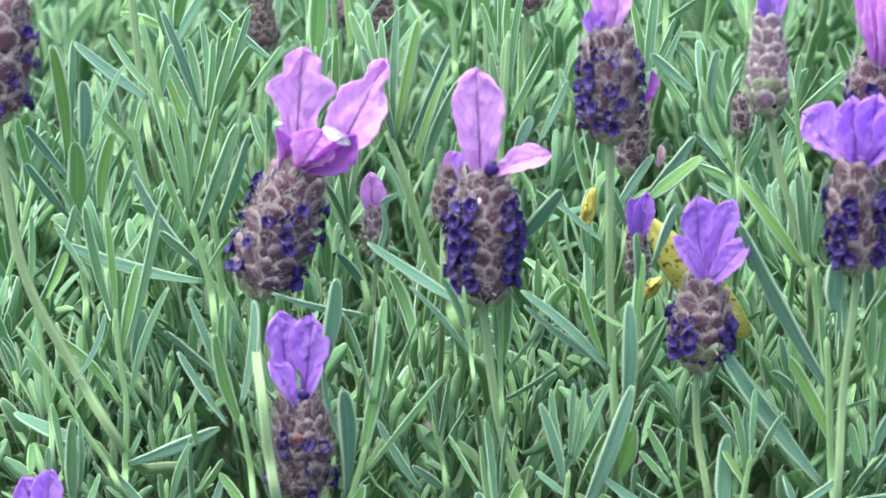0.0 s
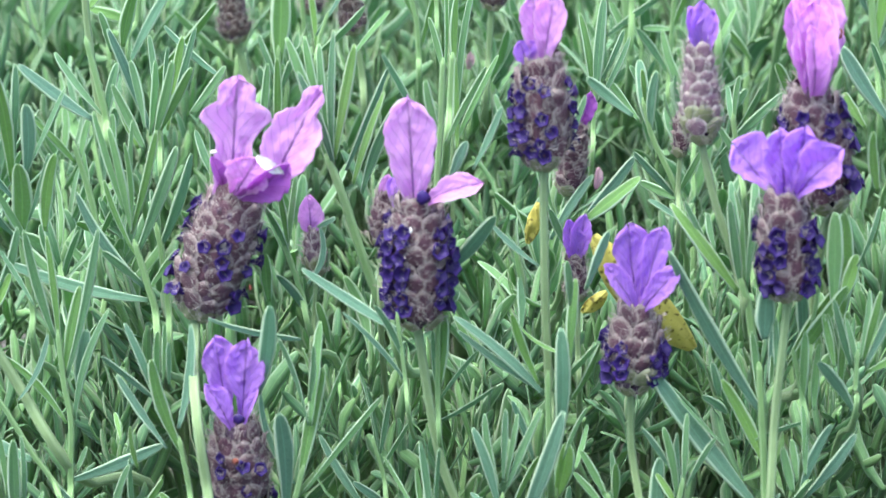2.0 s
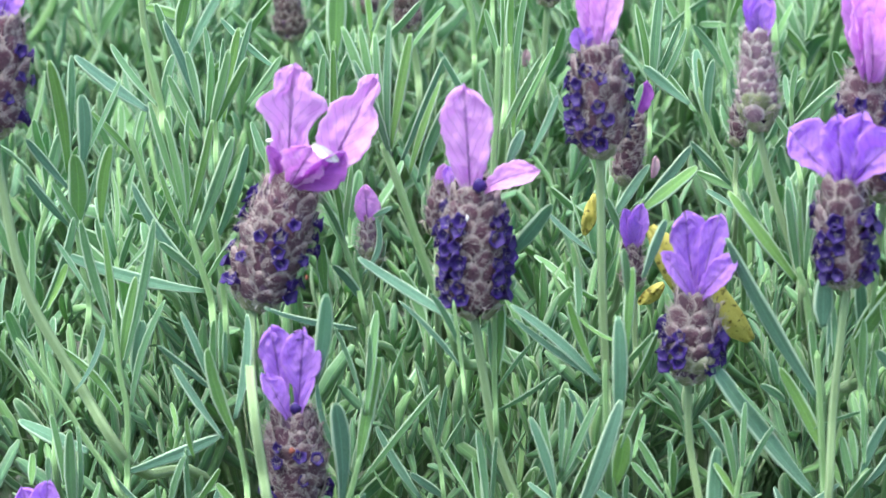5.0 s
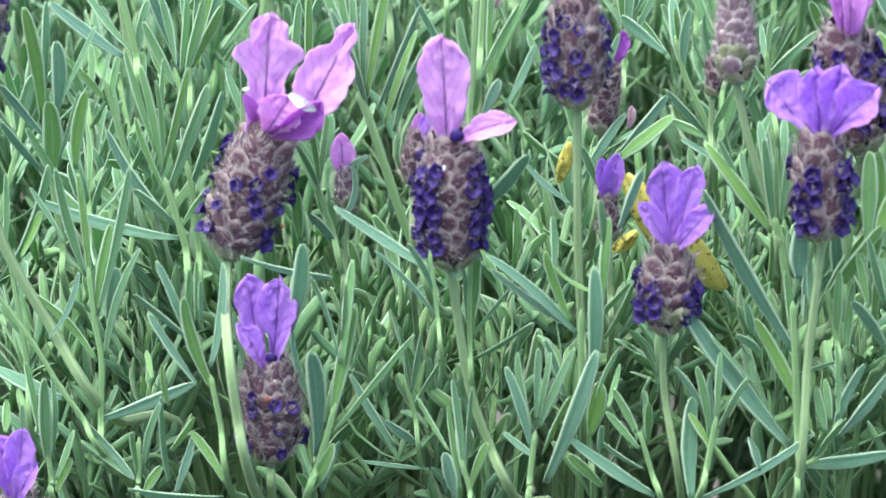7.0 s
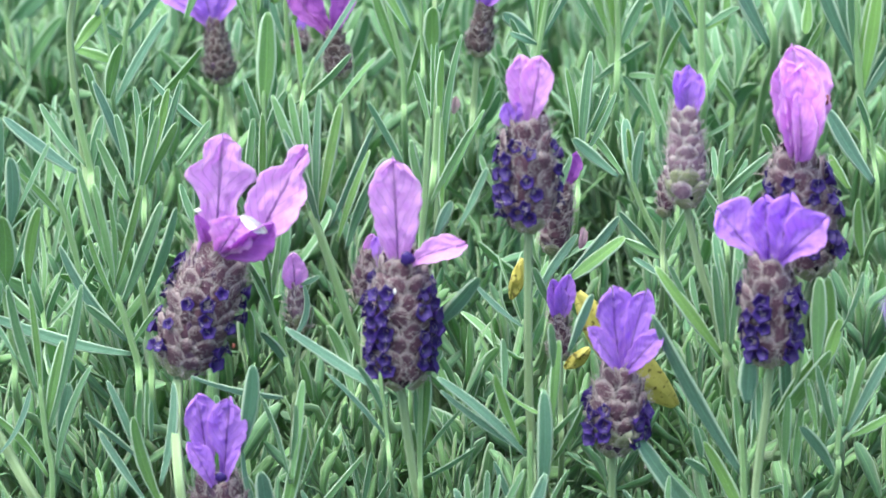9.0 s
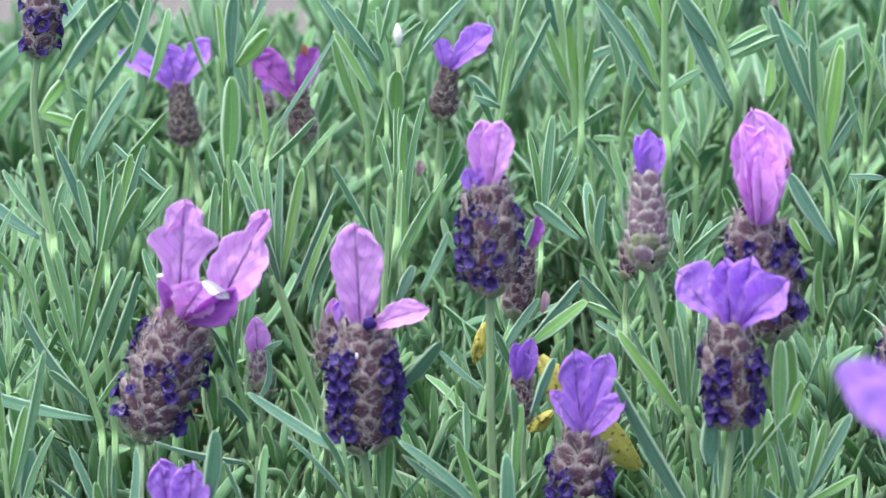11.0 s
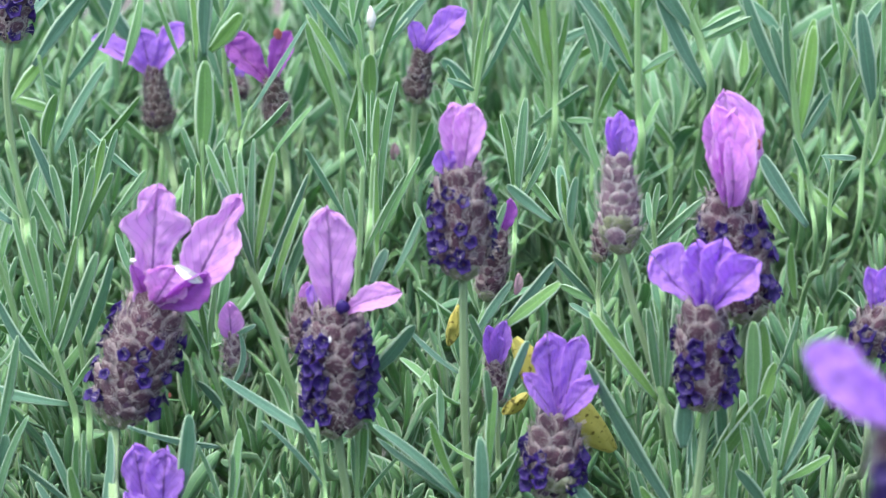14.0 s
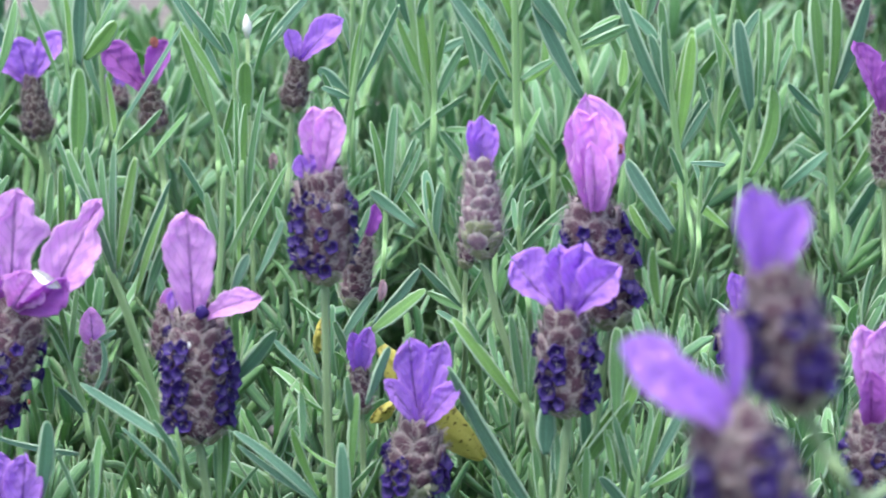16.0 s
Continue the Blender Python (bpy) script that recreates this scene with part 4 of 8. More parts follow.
petal(fl, (0.1121, -0.0360, 0.4573), (0.1096, -0.0360, 0.4738), 0.0069, 10, "spoon", 0.25, 0.05, PETAL_PINK, 49)
petal(fl, (0.1126, -0.0360, 0.4573), (0.1140, -0.0360, 0.4748), 0.0072, -10, "spoon", 0.25, 0.05, PETAL_PINK, 50)
petal(fl, (0.1114, -0.0390, 0.4585), (0.1110, -0.0390, 0.4672), 0.0054, 0, "bud", 0.5, 0.1, PETAL_MAGENTA, 51)
fl = flower("lavender flower close to the lens, violet petals spread wide", (0.0763, -0.2000, 0.5084), (0.0706, -0.2000, 0.5237), 0.0111, [(0.0585, -0.0573, 0.0000), (0.0805, -0.0887, 0.2235), (0.0900, -0.1450, 0.4470), (0.0790, -0.2000, 0.4969), (0.0763, -0.2000, 0.5084)], 0.00114, "full", 0.90, 20, 21, 0.00220)
petal(fl, (0.0707, -0.2010, 0.5225), (0.0592, -0.2010, 0.5328), 0.0072, 25, "spoon", 0.15, 0.03, None, 52)
petal(fl, (0.0715, -0.1971, 0.5216), (0.0706, -0.1971, 0.5354), 0.0038, 40, "spoon", 0.3, 0.03, None, 53)
petal(fl, (0.0703, -0.2029, 0.5240), (0.0659, -0.2029, 0.5297), 0.0049, 20, "oval", 0.2, 0.05, None, 153)
fl = flower("lavender flower close to the lens, dark spike and green foot", (0.0810, -0.1903, 0.5209), (0.0764, -0.1903, 0.5381), 0.0084, [(0.0665, -0.0518, 0.0000), (0.0931, -0.0800, 0.2332), (0.1045, -0.1350, 0.4664), (0.0871, -0.1903, 0.5101), (0.0831, -0.1903, 0.5164), (0.0810, -0.1903, 0.5209)], 0.00111, "full", 0.85, 15, 22, 0.00220)
petal(fl, (0.0753, -0.1913, 0.5370), (0.0736, -0.1913, 0.5479), 0.0059, 8, "spoon", 0.2, 0.03, None, 54)
petal(fl, (0.0765, -0.1922, 0.5376), (0.0791, -0.1922, 0.5465), 0.0042, -15, "spoon", 0.2, 0.03, None, 55)
fl = flower("dark lavender spike farther back on a straight stalk", (-0.0598, 0.0450, 0.4975), (-0.0579, 0.0450, 0.5121), 0.0067, [(-0.0199, 0.0720, 0.0000), (-0.0427, 0.1146, 0.2040), (-0.0525, 0.0900, 0.4079), (-0.0568, 0.0450, 0.4523), (-0.0590, 0.0450, 0.4657), (-0.0608, 0.0450, 0.4876), (-0.0598, 0.0450, 0.4975)], 0.00105, "full", 0.50, 45, 23, 0.00180)
fl = flower("slim far lavender spike with a magenta petal", (0.1316, 0.0900, 0.4570), (0.1304, 0.0900, 0.4722), 0.0050, [(0.0815, 0.0967, 0.0000), (0.1167, 0.1535, 0.1947), (0.1318, 0.1350, 0.3894), (0.1320, 0.0900, 0.4343), (0.1321, 0.0900, 0.4463), (0.1316, 0.0900, 0.4570)], 0.00090, "slim", 0.00, 45, 24, 0.00180)
petal(fl, (0.1305, 0.0900, 0.4711), (0.1242, 0.0900, 0.4865), 0.0063, 25, "spoon", 0.25, 0.05, PETAL_MAGENTA, 56)
petal(fl, (0.1307, 0.0900, 0.4711), (0.1330, 0.0900, 0.4838), 0.0056, -25, "spoon", 0.25, 0.05, PETAL_MAGENTA, 57)
fl = flower("dark far lavender spike", (0.1321, 0.1300, 0.4771), (0.1278, 0.1300, 0.4894), 0.0055, [(0.0848, 0.1187, 0.0000), (0.1220, 0.1881, 0.2052), (0.1379, 0.1750, 0.4105), (0.1353, 0.1300, 0.4553), (0.1341, 0.1300, 0.4676), (0.1321, 0.1300, 0.4771)], 0.00096, "slim", 0.00, 45, 25, 0.00180)
fl = flower("dark far lavender spike", (0.0889, 0.1500, 0.4759), (0.0861, 0.1500, 0.4868), 0.0057, [(0.0605, 0.1298, 0.0000), (0.0837, 0.2054, 0.2047), (0.0937, 0.1950, 0.4093), (0.0914, 0.1500, 0.4542), (0.0903, 0.1500, 0.4668), (0.0889, 0.1500, 0.4759)], 0.00099, "slim", 0.00, 45, 26, 0.00180)
sh = shoot([(0.0123, 0.0439, 0.0000), (0.0079, 0.0705, 0.1958), (0.0060, 0.0390, 0.3916), (-0.0015, -0.0060, 0.4348), (-0.0039, -0.0060, 0.4431), (-0.0072, -0.0060, 0.4514), (-0.0115, -0.0060, 0.4657), (-0.0136, -0.0060, 0.4718)], 0.00126, 1)
leaf(sh, (-0.0140, -0.0060, 0.4723), (-0.0207, -0.0074, 0.4950), 0.0023, -23, 0.04, -0.03, -0.03, 0.4)
leaf(sh, (-0.0138, -0.0060, 0.4733), (-0.0178, -0.0051, 0.4946), 0.0019, -32, 0.02, 0.00, 0.49, 0.0)
leaf(sh, (-0.0136, -0.0060, 0.4733), (-0.0154, -0.0023, 0.4924), 0.0017, -29, 0.04, 0.00, 0.47, 0.1)
leaf(sh, (-0.0133, -0.0060, 0.4733), (-0.0126, -0.0074, 0.4961), 0.0019, -37, 0.03, 0.00, -0.41, 0.2)
leaf(sh, (-0.0129, -0.0060, 0.4728), (-0.0090, -0.0094, 0.4943), 0.0024, -27, 0.01, -0.00, 0.29, 0.1, LEAF_FRESH)
leaf(sh, (-0.0110, -0.0060, 0.4707), (-0.0036, -0.0033, 0.4885), 0.0021, 43, 0.03, 0.02, 0.49, 0.1, LEAF_GREY)
leaf(sh, (-0.0098, -0.0060, 0.4682), (-0.0042, -0.0063, 0.4850), 0.0019, -38, 0.03, 0.00, -0.55, 0.4, LEAF_FRESH)
leaf(sh, (-0.0083, -0.0060, 0.4667), (-0.0015, -0.0038, 0.4829), 0.0021, 5, -0.02, 0.03, -0.62, 0.7)
leaf(sh, (-0.0072, -0.0060, 0.4545), (-0.0023, -0.0022, 0.4711), 0.0021, 23, 0.05, -0.08, -0.39, 0.4, LEAF_FRESH)
leaf(sh, (-0.0124, -0.0060, 0.4697), (-0.0166, -0.0041, 0.4842), 0.0017, 24, 0.00, 0.04, -0.65, 0.4)
leaf(sh, (-0.0129, -0.0060, 0.4708), (-0.0188, -0.0097, 0.4897), 0.0017, -13, 0.05, -0.03, 0.68, 0.7)
sh = shoot([(-0.0270, 0.0461, 0.0000), (-0.0539, 0.0739, 0.1951), (-0.0654, 0.0430, 0.3902), (-0.0661, -0.0020, 0.4352), (-0.0664, -0.0020, 0.4436), (-0.0676, -0.0020, 0.4541), (-0.0681, -0.0020, 0.4583)], 0.00089, 1)
leaf(sh, (-0.0689, -0.0020, 0.4675), (-0.0707, -0.0056, 0.4888), 0.0029, -3, 0.03, -0.03, -0.28, 0.1, LEAF_FRESH)
leaf(sh, (-0.0684, -0.0020, 0.4716), (-0.0677, 0.0007, 0.4879), 0.0021, 37, 0.04, 0.02, 0.11, 0.0)
leaf(sh, (-0.0667, -0.0020, 0.4675), (-0.0659, -0.0021, 0.4816), 0.0032, 23, 0.03, -0.04, -0.69, 0.1, LEAF_GREY)
leaf(sh, (-0.0663, -0.0020, 0.4691), (-0.0594, 0.0014, 0.4833), 0.0013, -35, 0.00, -0.00, 0.54, 0.1)
leaf(sh, (-0.0677, -0.0020, 0.4577), (-0.0674, -0.0039, 0.4714), 0.0038, 0, -0.02, -0.03, -0.66, 0.8, LEAF_FRESH)
leaf(sh, (-0.0635, -0.0020, 0.4583), (-0.0609, -0.0041, 0.4733), 0.0025, 0, 0.00, 0.04, 0.30, 0.5, LEAF_FRESH)
leaf(sh, (-0.0663, -0.0020, 0.4603), (-0.0622, -0.0021, 0.4727), 0.0013, -21, 0.04, -0.03, 0.17, 0.2)
leaf(sh, (-0.0688, -0.0020, 0.4644), (-0.0757, -0.0038, 0.4742), 0.0019, -4, -0.01, 0.01, -0.60, 0.0, LEAF_GREY)
leaf(sh, (-0.0687, -0.0020, 0.4572), (-0.0758, -0.0049, 0.4680), 0.0021, -37, 0.04, 0.00, 0.25, 0.6, LEAF_GREY)
leaf(sh, (-0.0661, -0.0020, 0.4551), (-0.0715, -0.0047, 0.4669), 0.0021, 41, 0.00, -0.00, -0.02, 0.6)
sh = shoot([(-0.0202, 0.0495, 0.0000), (-0.0433, 0.0791, 0.2004), (-0.0532, 0.0490, 0.4007), (-0.0547, 0.0040, 0.4456), (-0.0553, 0.0040, 0.4562), (-0.0561, 0.0040, 0.4624), (-0.0581, 0.0040, 0.4702)], 0.00090, 1)
leaf(sh, (-0.0585, 0.0040, 0.4688), (-0.0653, 0.0016, 0.4776), 0.0017, 30, 0.00, -0.02, 0.51, 0.7, LEAF_FRESH)
leaf(sh, (-0.0578, 0.0040, 0.4686), (-0.0559, 0.0069, 0.4770), 0.0015, -16, 0.04, 0.02, 0.66, 0.6)
leaf(sh, (-0.0560, 0.0040, 0.4603), (-0.0577, 0.0080, 0.4704), 0.0014, -2, 0.03, 0.02, 0.03, 0.4)
leaf(sh, (-0.0553, 0.0040, 0.4768), (-0.0677, 0.0032, 0.4870), 0.0029, 33, 0.00, 0.02, 0.09, 0.6, LEAF_GREY)
leaf(sh, (-0.0553, 0.0040, 0.4562), (-0.0586, 0.0025, 0.4583), 0.0021, -38, 0.02, -0.03, -0.20, 0.6, LEAF_FRESH)
leaf(sh, (-0.0554, 0.0040, 0.4541), (-0.0513, 0.0004, 0.4626), 0.0017, 37, 0.02, 0.00, 0.25, 0.0)
sh = shoot([(-0.0183, 0.0539, 0.0000), (-0.0402, 0.0861, 0.2107), (-0.0496, 0.0570, 0.4213), (-0.0528, 0.0120, 0.4660), (-0.0538, 0.0120, 0.4743), (-0.0550, 0.0120, 0.4805), (-0.0563, 0.0120, 0.4867)], 0.00101, 0)
leaf(sh, (-0.0542, 0.0120, 0.4748), (-0.0628, 0.0148, 0.4858), 0.0020, 42, -0.02, 0.02, -0.52, 0.6)
leaf(sh, (-0.0538, 0.0120, 0.4743), (-0.0516, 0.0132, 0.4843), 0.0020, -14, 0.02, 0.02, 0.12, 0.3)
leaf(sh, (-0.0528, 0.0120, 0.4671), (-0.0531, 0.0150, 0.4744), 0.0018, -18, -0.00, 0.01, 0.33, 0.0)
sh = shoot([(-0.0132, 0.0439, 0.0000), (-0.0322, 0.0705, 0.1950), (-0.0403, 0.0390, 0.3899), (-0.0433, -0.0060, 0.4347), (-0.0445, -0.0060, 0.4451), (-0.0455, -0.0060, 0.4493), (-0.0471, -0.0060, 0.4556)], 0.00098, 1)
leaf(sh, (-0.0471, -0.0060, 0.4545), (-0.0528, -0.0040, 0.4685), 0.0015, -32, 0.00, 0.04, 0.49, 0.1, LEAF_FRESH)
leaf(sh, (-0.0481, -0.0060, 0.4592), (-0.0509, -0.0100, 0.4800), 0.0021, -42, 0.03, -0.04, 0.40, 0.6)
leaf(sh, (-0.0483, -0.0060, 0.4638), (-0.0475, -0.0035, 0.4792), 0.0013, 39, 0.02, 0.03, 0.06, 0.5)
leaf(sh, (-0.0482, -0.0060, 0.4592), (-0.0428, -0.0094, 0.4793), 0.0017, 5, 0.05, -0.01, 0.30, 0.1, LEAF_FRESH)
leaf(sh, (-0.0470, -0.0060, 0.4561), (-0.0397, -0.0061, 0.4753), 0.0025, 4, 0.03, -0.01, -0.04, 0.2)
leaf(sh, (-0.0491, -0.0060, 0.4628), (-0.0540, -0.0054, 0.4813), 0.0019, 40, 0.00, 0.01, 0.08, 0.2)
leaf(sh, (-0.0461, -0.0060, 0.4493), (-0.0577, -0.0044, 0.4665), 0.0023, -26, 0.02, 0.06, -0.27, 0.5, LEAF_GREY)
leaf(sh, (-0.0455, -0.0060, 0.4488), (-0.0401, -0.0073, 0.4571), 0.0013, 13, -0.01, 0.00, 0.40, 0.2)
leaf(sh, (-0.0466, -0.0060, 0.4502), (-0.0532, -0.0072, 0.4565), 0.0019, -25, -0.02, 0.01, 0.46, 0.4)
leaf(sh, (-0.0456, -0.0060, 0.4471), (-0.0704, -0.0064, 0.4544), 0.0025, 10, -0.01, 0.04, -0.03, 0.5, LEAF_GREY)
leaf(sh, (-0.0481, -0.0060, 0.4607), (-0.0486, -0.0078, 0.4765), 0.0013, -29, -0.03, -0.02, -0.11, 0.4)
sh = shoot([(-0.0138, 0.0495, 0.0000), (-0.0332, 0.0791, 0.1929), (-0.0415, 0.0490, 0.3858), (-0.0427, 0.0040, 0.4307), (-0.0432, 0.0040, 0.4413), (-0.0441, 0.0040, 0.4525), (-0.0445, 0.0040, 0.4551)], 0.00090, 1)
leaf(sh, (-0.0443, 0.0040, 0.4530), (-0.0457, 0.0055, 0.4635), 0.0019, 34, 0.03, 0.01, 0.43, 0.4)
leaf(sh, (-0.0443, 0.0040, 0.4530), (-0.0382, 0.0038, 0.4708), 0.0027, 37, 0.04, -0.01, 0.51, 0.3, LEAF_GREY)
leaf(sh, (-0.0441, 0.0040, 0.4528), (-0.0388, 0.0060, 0.4649), 0.0017, -43, 0.02, 0.04, -0.09, 0.7)
leaf(sh, (-0.0462, 0.0040, 0.4748), (-0.0485, 0.0054, 0.4871), 0.0021, -43, -0.02, -0.01, 0.66, 0.5)
leaf(sh, (-0.0454, 0.0040, 0.4738), (-0.0441, 0.0048, 0.4873), 0.0017, 32, -0.00, -0.03, -0.08, 0.7)
leaf(sh, (-0.0446, 0.0040, 0.4733), (-0.0407, 0.0013, 0.4883), 0.0019, -1, -0.01, -0.01, -0.57, 0.7)
leaf(sh, (-0.0434, 0.0040, 0.4748), (-0.0375, 0.0020, 0.4868), 0.0021, 26, -0.02, -0.01, -0.67, 0.5, LEAF_FRESH)
leaf(sh, (-0.0463, 0.0040, 0.4712), (-0.0517, 0.0041, 0.4832), 0.0019, -6, -0.01, 0.01, -0.65, 0.7)
sh = shoot([(-0.0087, 0.0517, 0.0000), (-0.0252, 0.0826, 0.2034), (-0.0322, 0.0530, 0.4068), (-0.0345, 0.0080, 0.4516), (-0.0351, 0.0080, 0.4590), (-0.0351, 0.0080, 0.4673)], 0.00080, 1)
leaf(sh, (-0.0353, 0.0080, 0.4673), (-0.0349, 0.0049, 0.4758), 0.0019, 45, 0.04, -0.03, -0.62, 0.3)
leaf(sh, (-0.0386, 0.0080, 0.4766), (-0.0322, 0.0077, 0.4854), 0.0017, -8, -0.02, -0.02, -0.19, 0.2)
leaf(sh, (-0.0351, 0.0080, 0.4653), (-0.0381, 0.0110, 0.4726), 0.0017, 18, 0.02, 0.02, 0.63, 0.6)
leaf(sh, (-0.0237, 0.0080, 0.4705), (-0.0231, 0.0054, 0.4876), 0.0016, 5, -0.01, -0.01, -0.27, 0.6, LEAF_FRESH)
leaf(sh, (-0.0261, 0.0080, 0.4736), (-0.0249, 0.0083, 0.4857), 0.0016, 2, -0.00, -0.00, 0.22, 0.8)
sh = shoot([(-0.0219, 0.0384, 0.0000), (-0.0460, 0.0618, 0.1821), (-0.0562, 0.0290, 0.3641), (-0.0585, -0.0160, 0.4090), (-0.0592, -0.0160, 0.4170), (-0.0587, -0.0160, 0.4281), (-0.0596, -0.0160, 0.4355), (-0.0601, -0.0160, 0.4427)], 0.00086, 0)
leaf(sh, (-0.0601, -0.0160, 0.4422), (-0.0615, -0.0156, 0.4625), 0.0015, -5, 0.00, -0.01, -0.05, 0.3, LEAF_FRESH)
leaf(sh, (-0.0608, -0.0160, 0.4438), (-0.0648, -0.0190, 0.4647), 0.0019, -0, -0.01, 0.02, 0.64, 0.6)
leaf(sh, (-0.0592, -0.0160, 0.4365), (-0.0524, -0.0174, 0.4645), 0.0019, -2, 0.03, -0.02, 0.42, 0.0)
leaf(sh, (-0.0595, -0.0160, 0.4373), (-0.0566, -0.0123, 0.4522), 0.0022, 5, 0.03, 0.01, 0.49, 0.3, LEAF_FRESH)
leaf(sh, (-0.0581, -0.0160, 0.4287), (-0.0509, -0.0193, 0.4505), 0.0017, -26, 0.03, 0.04, -0.38, 0.4)
leaf(sh, (-0.0595, -0.0160, 0.4281), (-0.0707, -0.0138, 0.4400), 0.0017, -18, -0.01, -0.06, -0.54, 0.3, LEAF_FRESH)
leaf(sh, (-0.0593, -0.0160, 0.4173), (-0.0428, -0.0152, 0.4238), 0.0026, 8, 0.10, -0.00, -0.13, 0.1, LEAF_GREY)
leaf(sh, (-0.0593, -0.0160, 0.4173), (-0.0565, -0.0135, 0.4228), 0.0013, -41, -0.03, -0.01, 0.43, 0.2)
leaf(sh, (-0.0678, -0.0160, 0.4323), (-0.0619, -0.0163, 0.4449), 0.0015, -37, -0.01, -0.08, 0.50, 0.1, LEAF_GREY)
leaf(sh, (-0.0641, -0.0160, 0.4499), (-0.0702, -0.0124, 0.4588), 0.0011, -3, -0.02, -0.01, 0.65, 0.1)
sh = shoot([(-0.0298, 0.0395, 0.0000), (-0.0584, 0.0636, 0.1837), (-0.0706, 0.0310, 0.3674), (-0.0714, -0.0140, 0.4123), (-0.0718, -0.0140, 0.4251), (-0.0728, -0.0140, 0.4357), (-0.0738, -0.0140, 0.4450)], 0.00077, 0)
leaf(sh, (-0.0738, -0.0140, 0.4450), (-0.0670, -0.0105, 0.4623), 0.0021, 37, 0.03, -0.05, -0.54, 0.6)
leaf(sh, (-0.0748, -0.0140, 0.4471), (-0.0745, -0.0103, 0.4606), 0.0013, 2, -0.03, -0.02, -0.08, 0.3)
leaf(sh, (-0.0720, -0.0140, 0.4466), (-0.0684, -0.0122, 0.4544), 0.0019, -29, -0.03, 0.01, 0.68, 0.4, LEAF_FRESH)
leaf(sh, (-0.0573, -0.0140, 0.4326), (-0.0558, -0.0126, 0.4443), 0.0030, 19, 0.02, 0.02, -0.66, 0.6, LEAF_GREY)
leaf(sh, (-0.0720, -0.0140, 0.4315), (-0.0760, -0.0145, 0.4380), 0.0017, -10, 0.03, -0.03, 0.59, 0.6)
leaf(sh, (-0.0661, -0.0140, 0.4204), (-0.0785, -0.0113, 0.4253), 0.0034, 38, -0.01, 0.01, 0.57, 0.4, LEAF_GREY)
sh = shoot([(-0.0160, 0.0368, 0.0000), (-0.0366, 0.0592, 0.1858), (-0.0455, 0.0260, 0.3716), (-0.0581, -0.0190, 0.4114), (-0.0619, -0.0190, 0.4186), (-0.0654, -0.0190, 0.4241), (-0.0698, -0.0190, 0.4325), (-0.0752, -0.0190, 0.4410)], 0.00067, 1)
leaf(sh, (-0.0617, -0.0190, 0.4183), (-0.0530, -0.0222, 0.4085), 0.0015, 15, -0.03, 0.00, -0.66, 0.2, LEAF_GREY)
leaf(sh, (-0.0624, -0.0190, 0.4146), (-0.0528, -0.0221, 0.4085), 0.0013, -20, -0.02, 0.01, 0.04, 0.6)
leaf(sh, (-0.0636, -0.0190, 0.4209), (-0.0675, -0.0165, 0.4262), 0.0013, 19, 0.02, 0.00, 0.38, 0.3)
sh = shoot([(-0.0260, 0.0329, 0.0000), (-0.0523, 0.0532, 0.1801), (-0.0636, 0.0190, 0.3602), (-0.0663, -0.0260, 0.4049), (-0.0669, -0.0260, 0.4103), (-0.0673, -0.0260, 0.4156)], 0.00075, 1)
leaf(sh, (-0.0688, -0.0260, 0.4192), (-0.0707, -0.0243, 0.4316), 0.0018, 43, -0.01, -0.04, -0.41, 0.7)
leaf(sh, (-0.0674, -0.0260, 0.4129), (-0.0669, -0.0291, 0.4307), 0.0024, 4, 0.01, 0.01, 0.61, 0.5)
leaf(sh, (-0.0664, -0.0260, 0.4156), (-0.0660, -0.0260, 0.4302), 0.0011, 2, 0.05, -0.03, -0.28, 0.6)
leaf(sh, (-0.0744, -0.0260, 0.4192), (-0.0744, -0.0228, 0.4238), 0.0016, 3, -0.02, -0.01, 0.42, 0.7, LEAF_FRESH)
leaf(sh, (-0.0711, -0.0260, 0.4182), (-0.0711, -0.0269, 0.4248), 0.0016, -32, 0.01, 0.02, -0.06, 0.0)
leaf(sh, (-0.0662, -0.0260, 0.4081), (-0.0638, -0.0232, 0.4132), 0.0022, -8, -0.01, 0.03, 0.54, 0.0, LEAF_FRESH)
leaf(sh, (-0.0661, -0.0260, 0.4103), (-0.0630, -0.0233, 0.4186), 0.0015, -24, -0.03, 0.01, -0.56, 0.2)
sh = shoot([(-0.0188, 0.0318, 0.0000), (-0.0410, 0.0515, 0.1805), (-0.0505, 0.0170, 0.3609), (-0.0515, -0.0280, 0.4059), (-0.0517, -0.0280, 0.4112), (-0.0515, -0.0280, 0.4165)], 0.00075, 1)
leaf(sh, (-0.0518, -0.0280, 0.4112), (-0.0524, -0.0312, 0.4216), 0.0013, 24, -0.01, -0.01, -0.60, 0.0)
leaf(sh, (-0.0515, -0.0280, 0.4112), (-0.0495, -0.0286, 0.4215), 0.0015, 34, -0.01, -0.04, 0.27, 0.2)
leaf(sh, (-0.0508, -0.0280, 0.4139), (-0.0471, -0.0313, 0.4271), 0.0016, -27, 0.04, 0.03, -0.00, 0.4)
leaf(sh, (-0.0509, -0.0280, 0.4089), (-0.0479, -0.0265, 0.4132), 0.0020, -14, 0.00, 0.02, 0.23, 0.7, LEAF_FRESH)
leaf(sh, (-0.0463, -0.0280, 0.4165), (-0.0419, -0.0274, 0.4228), 0.0016, 29, 0.04, -0.02, 0.20, 0.4, LEAF_FRESH)
